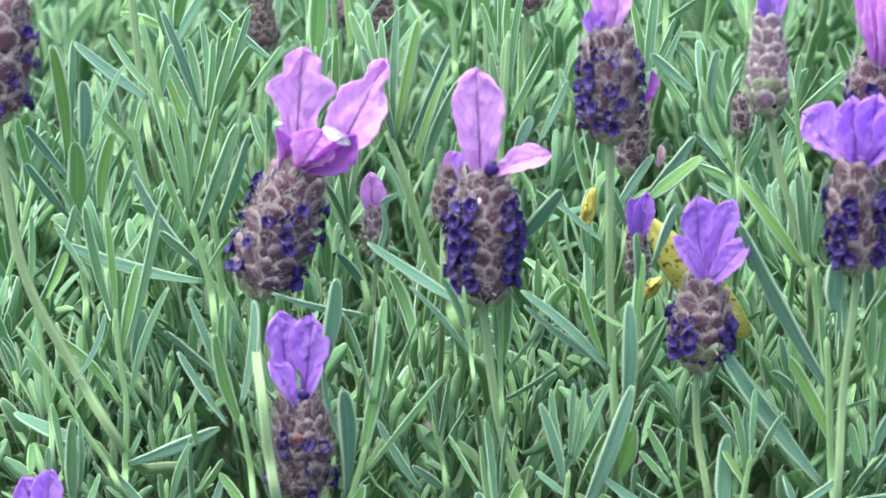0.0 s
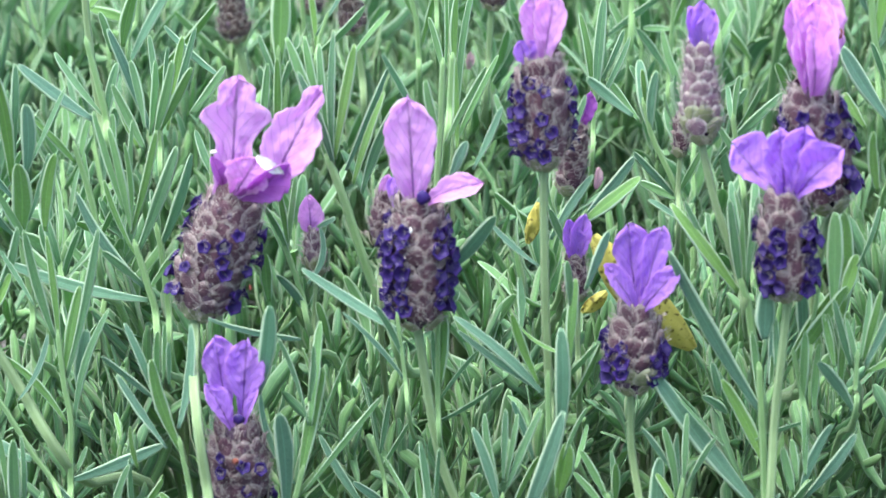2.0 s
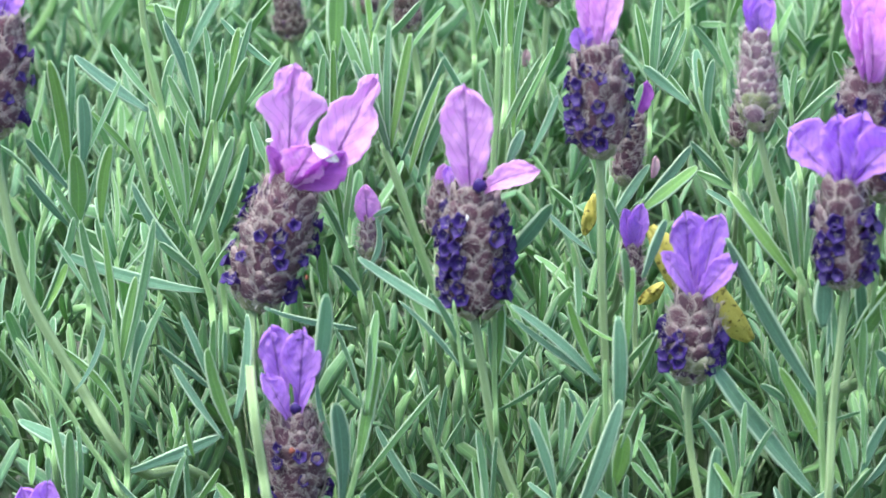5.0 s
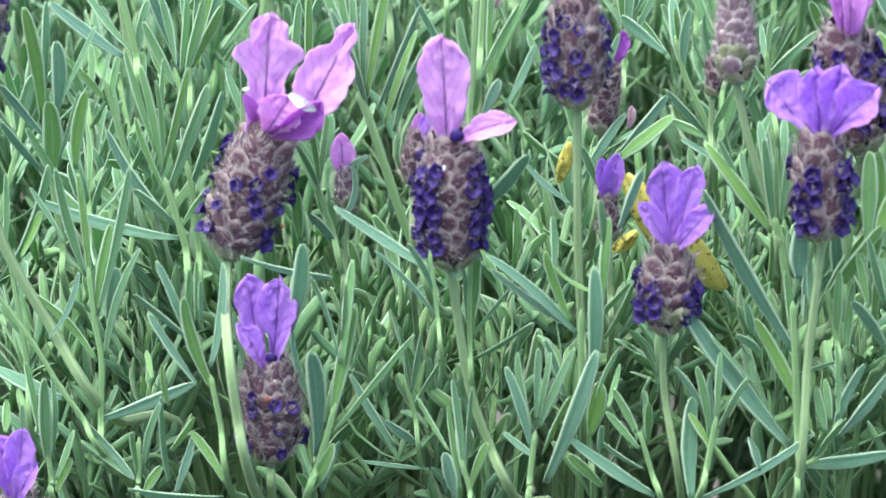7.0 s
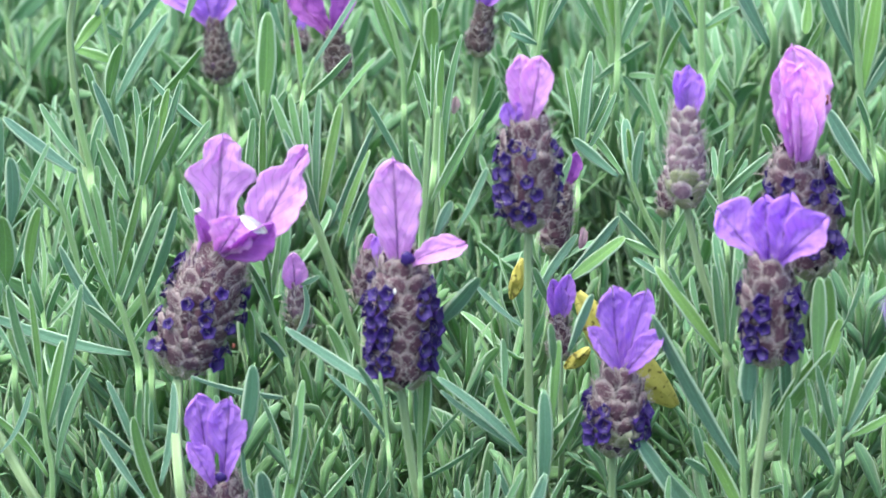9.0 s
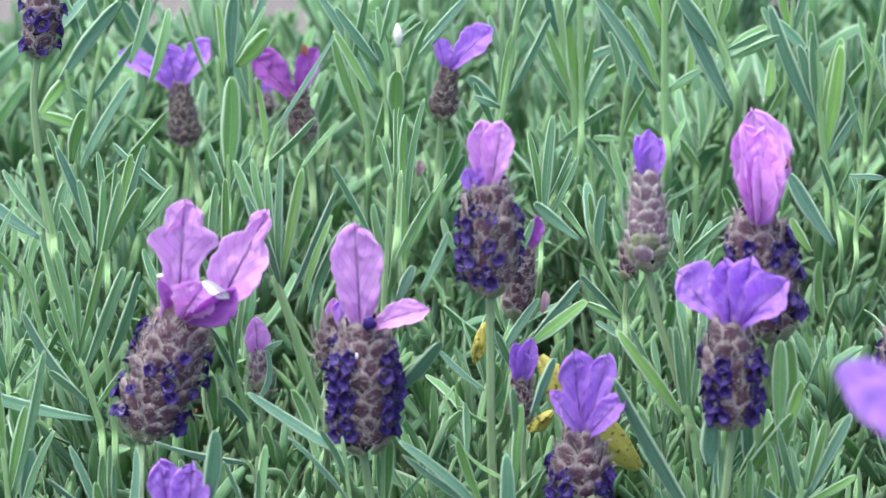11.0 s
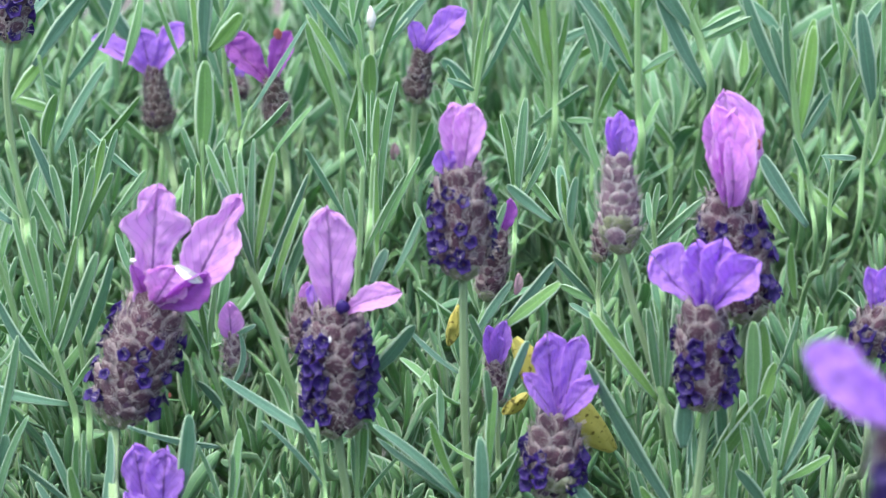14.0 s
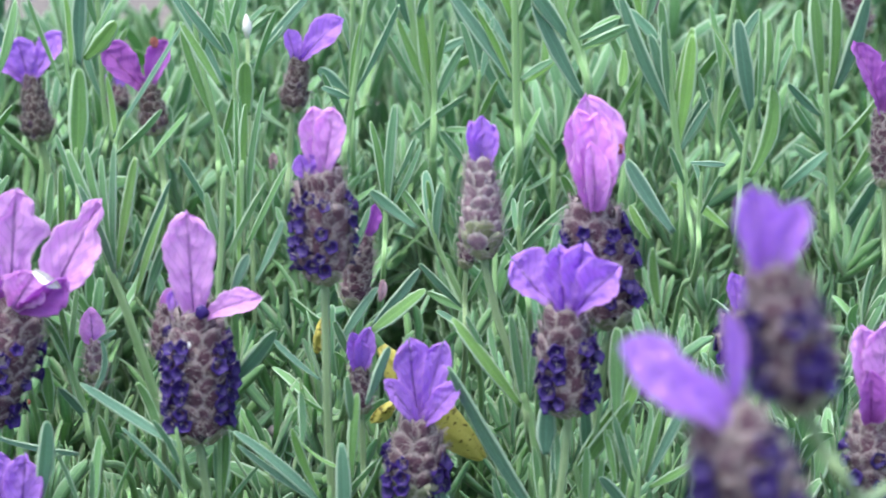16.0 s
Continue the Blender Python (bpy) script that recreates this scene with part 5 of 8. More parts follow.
leaf(sh, (-0.0461, -0.0280, 0.4249), (-0.0468, -0.0307, 0.4338), 0.0012, -25, 0.00, 0.04, -0.65, 0.8, LEAF_FRESH)
leaf(sh, (-0.0488, -0.0280, 0.4300), (-0.0501, -0.0244, 0.4337), 0.0012, -9, 0.02, -0.02, -0.64, 0.0, LEAF_FRESH)
leaf(sh, (-0.0456, -0.0280, 0.4086), (-0.0421, -0.0262, 0.4194), 0.0018, -24, 0.01, -0.02, -0.69, 0.3, LEAF_GREY)
leaf(sh, (-0.0465, -0.0280, 0.4102), (-0.0474, -0.0283, 0.4271), 0.0016, 42, 0.01, 0.04, -0.14, 0.7)
sh = shoot([(-0.0096, 0.0307, 0.0000), (-0.0265, 0.0497, 0.1832), (-0.0337, 0.0150, 0.3663), (-0.0362, -0.0300, 0.4111), (-0.0372, -0.0300, 0.4216), (-0.0383, -0.0300, 0.4288)], 0.00084, 0)
leaf(sh, (-0.0422, -0.0300, 0.4376), (-0.0472, -0.0306, 0.4524), 0.0016, 17, 0.04, -0.01, -0.43, 0.5, LEAF_GREY)
leaf(sh, (-0.0408, -0.0300, 0.4294), (-0.0492, -0.0273, 0.4418), 0.0020, 40, -0.02, -0.00, -0.42, 0.3, LEAF_GREY)
leaf(sh, (-0.0383, -0.0300, 0.4286), (-0.0428, -0.0322, 0.4466), 0.0025, 4, -0.02, 0.04, 0.39, 0.3, LEAF_FRESH)
leaf(sh, (-0.0411, -0.0300, 0.4411), (-0.0406, -0.0292, 0.4519), 0.0012, 36, -0.02, -0.03, -0.17, 0.3)
leaf(sh, (-0.0418, -0.0300, 0.4411), (-0.0413, -0.0337, 0.4521), 0.0013, 8, -0.02, 0.02, 0.60, 0.5)
leaf(sh, (-0.0401, -0.0300, 0.4411), (-0.0399, -0.0306, 0.4490), 0.0012, 26, 0.03, 0.01, 0.50, 0.1)
leaf(sh, (-0.0388, -0.0300, 0.4330), (-0.0365, -0.0261, 0.4504), 0.0022, -34, -0.02, -0.04, -0.21, 0.5, LEAF_GREY)
leaf(sh, (-0.0412, -0.0300, 0.4371), (-0.0511, -0.0321, 0.4470), 0.0016, -43, -0.03, 0.03, 0.17, 0.6, LEAF_GREY)
leaf(sh, (-0.0367, -0.0300, 0.4116), (-0.0427, -0.0270, 0.4200), 0.0020, 2, 0.01, -0.03, 0.10, 0.1, LEAF_FRESH)
leaf(sh, (-0.0372, -0.0300, 0.4090), (-0.0534, -0.0318, 0.4113), 0.0018, -40, 0.03, 0.03, -0.03, 0.8, LEAF_GREY)
sh = shoot([(0.0025, 0.0417, 0.0000), (-0.0075, 0.0670, 0.1982), (-0.0118, 0.0350, 0.3963), (-0.0169, -0.0100, 0.4405), (-0.0188, -0.0100, 0.4498), (-0.0210, -0.0100, 0.4570)], 0.00087, 1)
leaf(sh, (-0.0204, -0.0100, 0.4555), (-0.0251, -0.0115, 0.4667), 0.0015, -37, 0.00, -0.04, 0.16, 0.1)
leaf(sh, (-0.0210, -0.0100, 0.4575), (-0.0226, -0.0131, 0.4713), 0.0013, -13, -0.02, -0.02, 0.62, 0.3, LEAF_FRESH)
leaf(sh, (-0.0214, -0.0100, 0.4565), (-0.0195, -0.0084, 0.4707), 0.0013, 14, 0.02, -0.00, -0.08, 0.5)
leaf(sh, (-0.0176, -0.0100, 0.4455), (-0.0228, -0.0128, 0.4542), 0.0024, -41, -0.02, -0.04, -0.05, 0.1, LEAF_GREY)
leaf(sh, (-0.0244, -0.0100, 0.4483), (-0.0249, -0.0104, 0.4572), 0.0024, 6, -0.01, 0.01, 0.01, 0.3, LEAF_FRESH)
leaf(sh, (-0.0187, -0.0100, 0.4545), (-0.0141, -0.0098, 0.4637), 0.0014, -42, -0.05, -0.03, 0.63, 0.4)
leaf(sh, (-0.0178, -0.0100, 0.4467), (-0.0138, -0.0098, 0.4580), 0.0013, -26, -0.02, -0.03, -0.21, 0.1)
leaf(sh, (-0.0215, -0.0100, 0.4570), (-0.0245, -0.0069, 0.4631), 0.0013, -18, 0.00, -0.01, -0.18, 0.1)
sh = shoot([(0.0106, 0.0318, 0.0000), (0.0053, 0.0515, 0.1937), (0.0030, 0.0170, 0.3874), (0.0003, -0.0280, 0.4322), (-0.0006, -0.0280, 0.4414), (-0.0016, -0.0280, 0.4505)], 0.00056, 0)
leaf(sh, (-0.0012, -0.0280, 0.4495), (-0.0179, -0.0258, 0.4602), 0.0022, 20, -0.04, -0.01, 0.40, 0.6, LEAF_GREY)
leaf(sh, (-0.0006, -0.0280, 0.4409), (-0.0110, -0.0294, 0.4538), 0.0010, -12, 0.04, -0.04, 0.17, 0.7, LEAF_GREY)
leaf(sh, (-0.0012, -0.0280, 0.4455), (-0.0056, -0.0316, 0.4559), 0.0013, 4, -0.00, -0.04, -0.02, 0.8)
sh = shoot([(0.0085, 0.0395, 0.0000), (0.0018, 0.0636, 0.1817), (-0.0010, 0.0310, 0.3635), (-0.0039, -0.0140, 0.4082), (-0.0048, -0.0140, 0.4168), (-0.0061, -0.0140, 0.4221)], 0.00067, 1)
leaf(sh, (-0.0061, -0.0140, 0.4205), (-0.0092, -0.0104, 0.4359), 0.0013, 44, 0.04, -0.03, 0.31, 0.1)
leaf(sh, (-0.0057, -0.0140, 0.4216), (-0.0076, -0.0159, 0.4350), 0.0011, 44, 0.01, -0.03, -0.65, 0.4)
leaf(sh, (-0.0055, -0.0140, 0.4216), (-0.0037, -0.0139, 0.4326), 0.0013, 15, 0.04, -0.00, 0.57, 0.4)
leaf(sh, (-0.0053, -0.0140, 0.4189), (-0.0004, -0.0109, 0.4262), 0.0013, 38, 0.01, -0.01, 0.13, 0.3)
leaf(sh, (-0.0083, -0.0140, 0.4114), (-0.0162, -0.0101, 0.4236), 0.0017, -5, 0.02, 0.03, 0.03, 0.7, LEAF_GREY)
leaf(sh, (-0.0024, -0.0140, 0.4071), (-0.0144, -0.0145, 0.4088), 0.0009, 10, 0.04, 0.01, 0.10, 0.3, LEAF_GREY)
leaf(sh, (-0.0039, -0.0140, 0.4114), (-0.0102, -0.0158, 0.4170), 0.0017, -4, 0.01, 0.00, 0.59, 0.6, LEAF_GREY)
sh = shoot([(-0.0084, 0.0318, 0.0000), (-0.0247, 0.0515, 0.1821), (-0.0317, 0.0170, 0.3642), (-0.0234, -0.0280, 0.4071), (-0.0214, -0.0280, 0.4134), (-0.0194, -0.0280, 0.4197), (-0.0186, -0.0280, 0.4229)], 0.00094, 0)
leaf(sh, (-0.0187, -0.0280, 0.4220), (-0.0144, -0.0258, 0.4425), 0.0027, -19, 0.00, 0.01, 0.60, 0.5, LEAF_FRESH)
leaf(sh, (-0.0171, -0.0280, 0.4327), (-0.0219, -0.0278, 0.4487), 0.0012, -37, -0.02, -0.03, 0.50, 0.0)
leaf(sh, (-0.0167, -0.0280, 0.4327), (-0.0148, -0.0255, 0.4508), 0.0020, -15, 0.03, -0.00, 0.58, 0.3)
leaf(sh, (-0.0168, -0.0280, 0.4373), (-0.0158, -0.0307, 0.4485), 0.0011, -12, 0.02, -0.03, 0.20, 0.7)
leaf(sh, (-0.0152, -0.0280, 0.4317), (-0.0086, -0.0320, 0.4505), 0.0012, 43, -0.00, 0.01, 0.60, 0.5)
leaf(sh, (-0.0182, -0.0280, 0.4202), (-0.0044, -0.0245, 0.4369), 0.0015, 21, 0.04, 0.02, 0.01, 0.2)
leaf(sh, (-0.0193, -0.0280, 0.4218), (-0.0251, -0.0269, 0.4387), 0.0015, 30, -0.03, 0.08, -0.12, 0.2, LEAF_GREY)
leaf(sh, (-0.0213, -0.0280, 0.4160), (-0.0218, -0.0312, 0.4364), 0.0040, 23, 0.00, -0.04, -0.37, 0.0, LEAF_GREY)
leaf(sh, (-0.0231, -0.0280, 0.4090), (-0.0182, -0.0298, 0.4189), 0.0031, -31, 0.00, -0.03, -0.69, 0.5, LEAF_FRESH)
leaf(sh, (-0.0205, -0.0280, 0.4092), (-0.0174, -0.0245, 0.4171), 0.0018, 20, -0.02, 0.04, 0.47, 0.8, LEAF_GREY)
leaf(sh, (-0.0252, -0.0280, 0.4383), (-0.0222, -0.0289, 0.4473), 0.0015, 2, 0.02, 0.04, 0.62, 0.3)
leaf(sh, (-0.0254, -0.0280, 0.4388), (-0.0228, -0.0318, 0.4559), 0.0033, 8, 0.03, -0.03, 0.55, 0.1, LEAF_GREY)
leaf(sh, (-0.0334, -0.0280, 0.4520), (-0.0179, -0.0265, 0.4477), 0.0015, 26, 0.05, -0.02, 0.00, 0.1, LEAF_GREY)
sh = shoot([(0.0121, 0.0406, 0.0000), (0.0076, 0.0653, 0.2069), (0.0056, 0.0330, 0.4138), (0.0050, -0.0120, 0.4588), (0.0047, -0.0120, 0.4704), (0.0053, -0.0120, 0.4809), (0.0057, -0.0120, 0.4898)], 0.00087, 1)
leaf(sh, (0.0081, -0.0120, 0.4759), (0.0079, -0.0083, 0.4916), 0.0017, 39, -0.03, -0.03, 0.69, 0.7, LEAF_FRESH)
leaf(sh, (0.0060, -0.0120, 0.4771), (0.0132, -0.0101, 0.4907), 0.0014, 24, 0.00, 0.01, 0.57, 0.4)
leaf(sh, (0.0070, -0.0120, 0.4714), (0.0098, -0.0129, 0.4782), 0.0024, -20, 0.01, 0.01, -0.38, 0.1, LEAF_GREY)
leaf(sh, (0.0107, -0.0120, 0.4729), (0.0157, -0.0142, 0.4848), 0.0017, -34, -0.02, -0.01, 0.37, 0.3, LEAF_GREY)
leaf(sh, (0.0170, -0.0120, 0.4799), (0.0144, -0.0106, 0.4858), 0.0013, -0, 0.01, 0.03, -0.49, 0.5)
leaf(sh, (0.0053, -0.0120, 0.4789), (0.0029, -0.0136, 0.4893), 0.0017, -17, 0.02, 0.04, -0.66, 0.2)
sh = shoot([(0.0124, 0.0362, 0.0000), (0.0080, 0.0584, 0.1893), (0.0061, 0.0250, 0.3787), (0.0051, -0.0200, 0.4236), (0.0047, -0.0200, 0.4341), (0.0048, -0.0200, 0.4465)], 0.00076, 0)
leaf(sh, (0.0072, -0.0200, 0.4580), (0.0145, -0.0225, 0.4682), 0.0033, 30, -0.01, -0.03, 0.28, 0.7, LEAF_GREY)
leaf(sh, (0.0218, -0.0200, 0.4585), (0.0138, -0.0188, 0.4655), 0.0013, 19, -0.01, 0.03, -0.22, 0.2, LEAF_GREY)
leaf(sh, (0.0051, -0.0200, 0.4367), (0.0060, -0.0192, 0.4492), 0.0024, -28, 0.04, -0.01, 0.52, 0.5, LEAF_FRESH)
leaf(sh, (0.0046, -0.0200, 0.4356), (0.0038, -0.0162, 0.4455), 0.0013, -30, -0.01, 0.01, -0.36, 0.4)
leaf(sh, (0.0050, -0.0200, 0.4341), (0.0118, -0.0220, 0.4442), 0.0010, 15, 0.03, 0.03, 0.30, 0.2)
leaf(sh, (0.0034, -0.0200, 0.4294), (0.0148, -0.0220, 0.4375), 0.0013, 37, 0.02, -0.03, 0.23, 0.2)
leaf(sh, (0.0074, -0.0200, 0.4516), (0.0082, -0.0180, 0.4533), 0.0013, -39, 0.04, -0.02, 0.67, 0.8)
sh = shoot([(0.0227, 0.0329, 0.0000), (0.0242, 0.0532, 0.1875), (0.0249, 0.0190, 0.3750), (0.0240, -0.0260, 0.4200), (0.0237, -0.0260, 0.4283), (0.0234, -0.0260, 0.4372), (0.0234, -0.0260, 0.4391)], 0.00085, 1)
leaf(sh, (0.0228, -0.0260, 0.4374), (0.0074, -0.0284, 0.4527), 0.0022, 25, 0.04, -0.02, 0.22, 0.7, LEAF_GREY)
leaf(sh, (0.0228, -0.0260, 0.4380), (0.0080, -0.0267, 0.4496), 0.0015, 17, -0.03, 0.01, 0.29, 0.4, LEAF_GREY)
leaf(sh, (0.0219, -0.0260, 0.4394), (0.0172, -0.0299, 0.4538), 0.0019, -1, -0.03, 0.02, -0.66, 0.1, LEAF_FRESH)
leaf(sh, (0.0176, -0.0260, 0.4512), (0.0266, -0.0289, 0.4459), 0.0008, 2, -0.02, -0.10, -0.41, 0.0, LEAF_FRESH)
leaf(sh, (0.0241, -0.0260, 0.4381), (0.0264, -0.0295, 0.4481), 0.0009, -27, 0.05, -0.00, 0.15, 0.0)
leaf(sh, (0.0242, -0.0260, 0.4380), (0.0316, -0.0290, 0.4480), 0.0015, 33, -0.02, -0.03, 0.19, 0.5)
leaf(sh, (0.0270, -0.0260, 0.4422), (0.0280, -0.0229, 0.4574), 0.0022, 11, 0.02, 0.02, -0.58, 0.2, LEAF_FRESH)
leaf(sh, (0.0251, -0.0260, 0.4273), (0.0254, -0.0298, 0.4513), 0.0031, -3, 0.05, -0.02, -0.18, 0.0, LEAF_GREY)
leaf(sh, (0.0188, -0.0260, 0.4493), (0.0185, -0.0231, 0.4576), 0.0020, 28, 0.02, -0.03, 0.57, 0.1)
leaf(sh, (0.0270, -0.0260, 0.4536), (0.0262, -0.0295, 0.4628), 0.0022, 39, 0.05, 0.02, -0.14, 0.5)
leaf(sh, (0.0296, -0.0260, 0.4564), (0.0334, -0.0244, 0.4662), 0.0026, 37, -0.00, 0.00, -0.13, 0.2, LEAF_GREY)
leaf(sh, (0.0274, -0.0260, 0.4366), (0.0321, -0.0268, 0.4473), 0.0020, 42, 0.04, -0.02, 0.56, 0.1, LEAF_FRESH)
sh = shoot([(0.0156, 0.0291, 0.0000), (0.0131, 0.0471, 0.1813), (0.0121, 0.0120, 0.3626), (0.0144, -0.0330, 0.4074), (0.0149, -0.0330, 0.4137), (0.0155, -0.0330, 0.4199)], 0.00084, 0)
leaf(sh, (0.0151, -0.0330, 0.4194), (0.0107, -0.0335, 0.4348), 0.0020, -12, 0.02, -0.03, 0.21, 0.3, LEAF_GREY)
leaf(sh, (0.0153, -0.0330, 0.4225), (0.0127, -0.0314, 0.4365), 0.0015, -20, -0.00, 0.04, 0.45, 0.5)
leaf(sh, (0.0158, -0.0330, 0.4246), (0.0162, -0.0342, 0.4384), 0.0015, -32, 0.02, -0.01, 0.43, 0.0)
leaf(sh, (0.0162, -0.0330, 0.4246), (0.0183, -0.0324, 0.4369), 0.0015, -42, 0.01, -0.01, -0.17, 0.0)
leaf(sh, (0.0165, -0.0330, 0.4236), (0.0222, -0.0347, 0.4386), 0.0017, -34, -0.01, 0.02, -0.33, 0.7)
leaf(sh, (0.0170, -0.0330, 0.4184), (0.0218, -0.0340, 0.4297), 0.0017, 44, -0.02, 0.00, -0.53, 0.6, LEAF_FRESH)
leaf(sh, (0.0175, -0.0330, 0.4132), (0.0259, -0.0357, 0.4387), 0.0032, -12, 0.04, -0.02, -0.14, 0.1, LEAF_GREY)
leaf(sh, (0.0160, -0.0330, 0.4177), (0.0103, -0.0313, 0.4219), 0.0013, 4, -0.00, 0.01, 0.17, 0.7, LEAF_GREY)
leaf(sh, (0.0166, -0.0330, 0.4272), (0.0166, -0.0296, 0.4311), 0.0010, 12, 0.02, -0.03, -0.70, 0.1)
sh = shoot([(0.0138, 0.0291, 0.0000), (0.0103, 0.0471, 0.1803), (0.0088, 0.0120, 0.3606), (0.0056, -0.0330, 0.4052), (0.0048, -0.0330, 0.4116), (0.0041, -0.0330, 0.4147)], 0.00074, 0)
leaf(sh, (0.0037, -0.0330, 0.4142), (0.0018, -0.0304, 0.4312), 0.0018, 17, -0.00, -0.02, 0.58, 0.0)
leaf(sh, (0.0039, -0.0330, 0.4142), (0.0031, -0.0293, 0.4274), 0.0016, 26, -0.02, 0.03, 0.17, 0.4)
leaf(sh, (0.0042, -0.0330, 0.4152), (0.0052, -0.0360, 0.4321), 0.0013, 43, 0.01, 0.02, -0.58, 0.4)
leaf(sh, (0.0048, -0.0330, 0.4121), (0.0078, -0.0362, 0.4221), 0.0020, -32, 0.03, 0.01, -0.00, 0.0, LEAF_FRESH)
leaf(sh, (0.0033, -0.0330, 0.4114), (0.0011, -0.0304, 0.4262), 0.0014, 19, -0.03, -0.01, 0.14, 0.2)
leaf(sh, (0.0023, -0.0330, 0.4100), (0.0006, -0.0336, 0.4191), 0.0027, -31, 0.03, -0.02, 0.56, 0.3, LEAF_GREY)
leaf(sh, (0.0013, -0.0330, 0.4189), (-0.0043, -0.0295, 0.4277), 0.0012, -39, -0.01, 0.02, -0.41, 0.1)
sh = shoot([(0.0343, 0.0307, 0.0000), (0.0425, 0.0497, 0.1821), (0.0460, 0.0150, 0.3643), (0.0378, -0.0300, 0.4071), (0.0357, -0.0300, 0.4134), (0.0342, -0.0300, 0.4187)], 0.00075, 1)
leaf(sh, (0.0334, -0.0300, 0.4181), (0.0277, -0.0286, 0.4245), 0.0015, -15, 0.04, -0.01, 0.24, 0.3)
leaf(sh, (0.0328, -0.0300, 0.4213), (0.0288, -0.0300, 0.4292), 0.0016, -22, 0.00, -0.01, -0.42, 0.8)
leaf(sh, (0.0332, -0.0300, 0.4202), (0.0313, -0.0285, 0.4244), 0.0013, 4, -0.03, -0.02, 0.64, 0.7)
leaf(sh, (0.0342, -0.0300, 0.4202), (0.0340, -0.0302, 0.4291), 0.0015, -44, -0.02, -0.03, -0.01, 0.2)
leaf(sh, (0.0348, -0.0300, 0.4192), (0.0346, -0.0338, 0.4283), 0.0016, -1, 0.00, -0.01, -0.17, 0.4, LEAF_FRESH)
leaf(sh, (0.0345, -0.0300, 0.4143), (0.0267, -0.0261, 0.4180), 0.0013, -45, 0.08, -0.02, 0.20, 0.1)
leaf(sh, (0.0363, -0.0300, 0.4094), (0.0211, -0.0321, 0.4213), 0.0027, 30, 0.02, 0.03, 0.58, 0.4, LEAF_GREY)
leaf(sh, (0.0273, -0.0300, 0.4111), (0.0213, -0.0293, 0.4168), 0.0022, 1, 0.04, -0.01, -0.15, 0.1, LEAF_FRESH)
leaf(sh, (0.0260, -0.0300, 0.4275), (0.0301, -0.0275, 0.4359), 0.0011, 29, -0.02, 0.03, -0.17, 0.6)
leaf(sh, (0.0280, -0.0300, 0.4257), (0.0301, -0.0261, 0.4322), 0.0011, -13, -0.02, -0.01, 0.25, 0.8)
leaf(sh, (0.0209, -0.0300, 0.4274), (0.0172, -0.0315, 0.4388), 0.0013, 9, -0.02, -0.03, -0.39, 0.7, LEAF_GREY)
leaf(sh, (0.0268, -0.0300, 0.4160), (0.0270, -0.0313, 0.4231), 0.0015, 27, 0.03, 0.04, -0.64, 0.1)
sh = shoot([(0.0242, 0.0351, 0.0000), (0.0267, 0.0566, 0.1803), (0.0277, 0.0230, 0.3606), (0.0260, -0.0220, 0.4055), (0.0255, -0.0220, 0.4129), (0.0249, -0.0220, 0.4177)], 0.00076, 1)
leaf(sh, (0.0249, -0.0220, 0.4170), (0.0267, -0.0226, 0.4273), 0.0039, 0, 0.05, -0.04, 0.46, 0.2, LEAF_FRESH)
sh = shoot([(0.0206, 0.0450, 0.0000), (0.0210, 0.0722, 0.2011), (0.0211, 0.0410, 0.4022), (0.0255, -0.0040, 0.4466), (0.0270, -0.0040, 0.4560), (0.0292, -0.0040, 0.4606)], 0.00078, 1)
leaf(sh, (0.0241, -0.0040, 0.4575), (0.0314, -0.0016, 0.4685), 0.0019, -7, 0.03, 0.02, -0.28, 0.2, LEAF_GREY)
leaf(sh, (0.0292, -0.0040, 0.4606), (0.0386, -0.0002, 0.4713), 0.0023, 16, -0.01, -0.03, -0.07, 0.5, LEAF_GREY)
leaf(sh, (0.0297, -0.0040, 0.4606), (0.0396, -0.0014, 0.4680), 0.0029, -36, 0.04, -0.02, 0.09, 0.8, LEAF_FRESH)
leaf(sh, (0.0257, -0.0040, 0.4734), (0.0300, -0.0043, 0.4837), 0.0015, -14, 0.02, -0.03, -0.55, 0.6)
leaf(sh, (0.0380, -0.0040, 0.4799), (0.0300, -0.0055, 0.4871), 0.0023, 4, -0.01, 0.01, -0.61, 0.1, LEAF_GREY)
leaf(sh, (0.0269, -0.0040, 0.4560), (0.0238, -0.0059, 0.4638), 0.0017, 2, 0.02, 0.01, -0.44, 0.2)
sh = shoot([(0.0369, 0.0506, 0.0000), (0.0466, 0.0809, 0.2044), (0.0508, 0.0510, 0.4089), (0.0475, 0.0060, 0.4535), (0.0464, 0.0060, 0.4624), (0.0421, 0.0060, 0.4722), (0.0407, 0.0060, 0.4773)], 0.00080, 1)
leaf(sh, (0.0411, 0.0060, 0.4748), (0.0395, 0.0088, 0.4861), 0.0025, 1, 0.04, 0.01, -0.46, 0.7, LEAF_GREY)
leaf(sh, (0.0416, 0.0060, 0.4737), (0.0423, 0.0030, 0.4858), 0.0019, -31, 0.03, 0.03, 0.33, 0.6, LEAF_GREY)
leaf(sh, (0.0405, 0.0060, 0.4793), (0.0398, 0.0044, 0.4857), 0.0012, -9, 0.04, -0.01, -0.53, 0.2, LEAF_FRESH)
leaf(sh, (0.0465, 0.0060, 0.4624), (0.0504, 0.0029, 0.4717), 0.0013, -16, -0.01, -0.01, -0.53, 0.8)
leaf(sh, (0.0458, 0.0060, 0.4621), (0.0384, 0.0028, 0.4712), 0.0015, -16, 0.04, 0.00, -0.02, 0.6, LEAF_GREY)
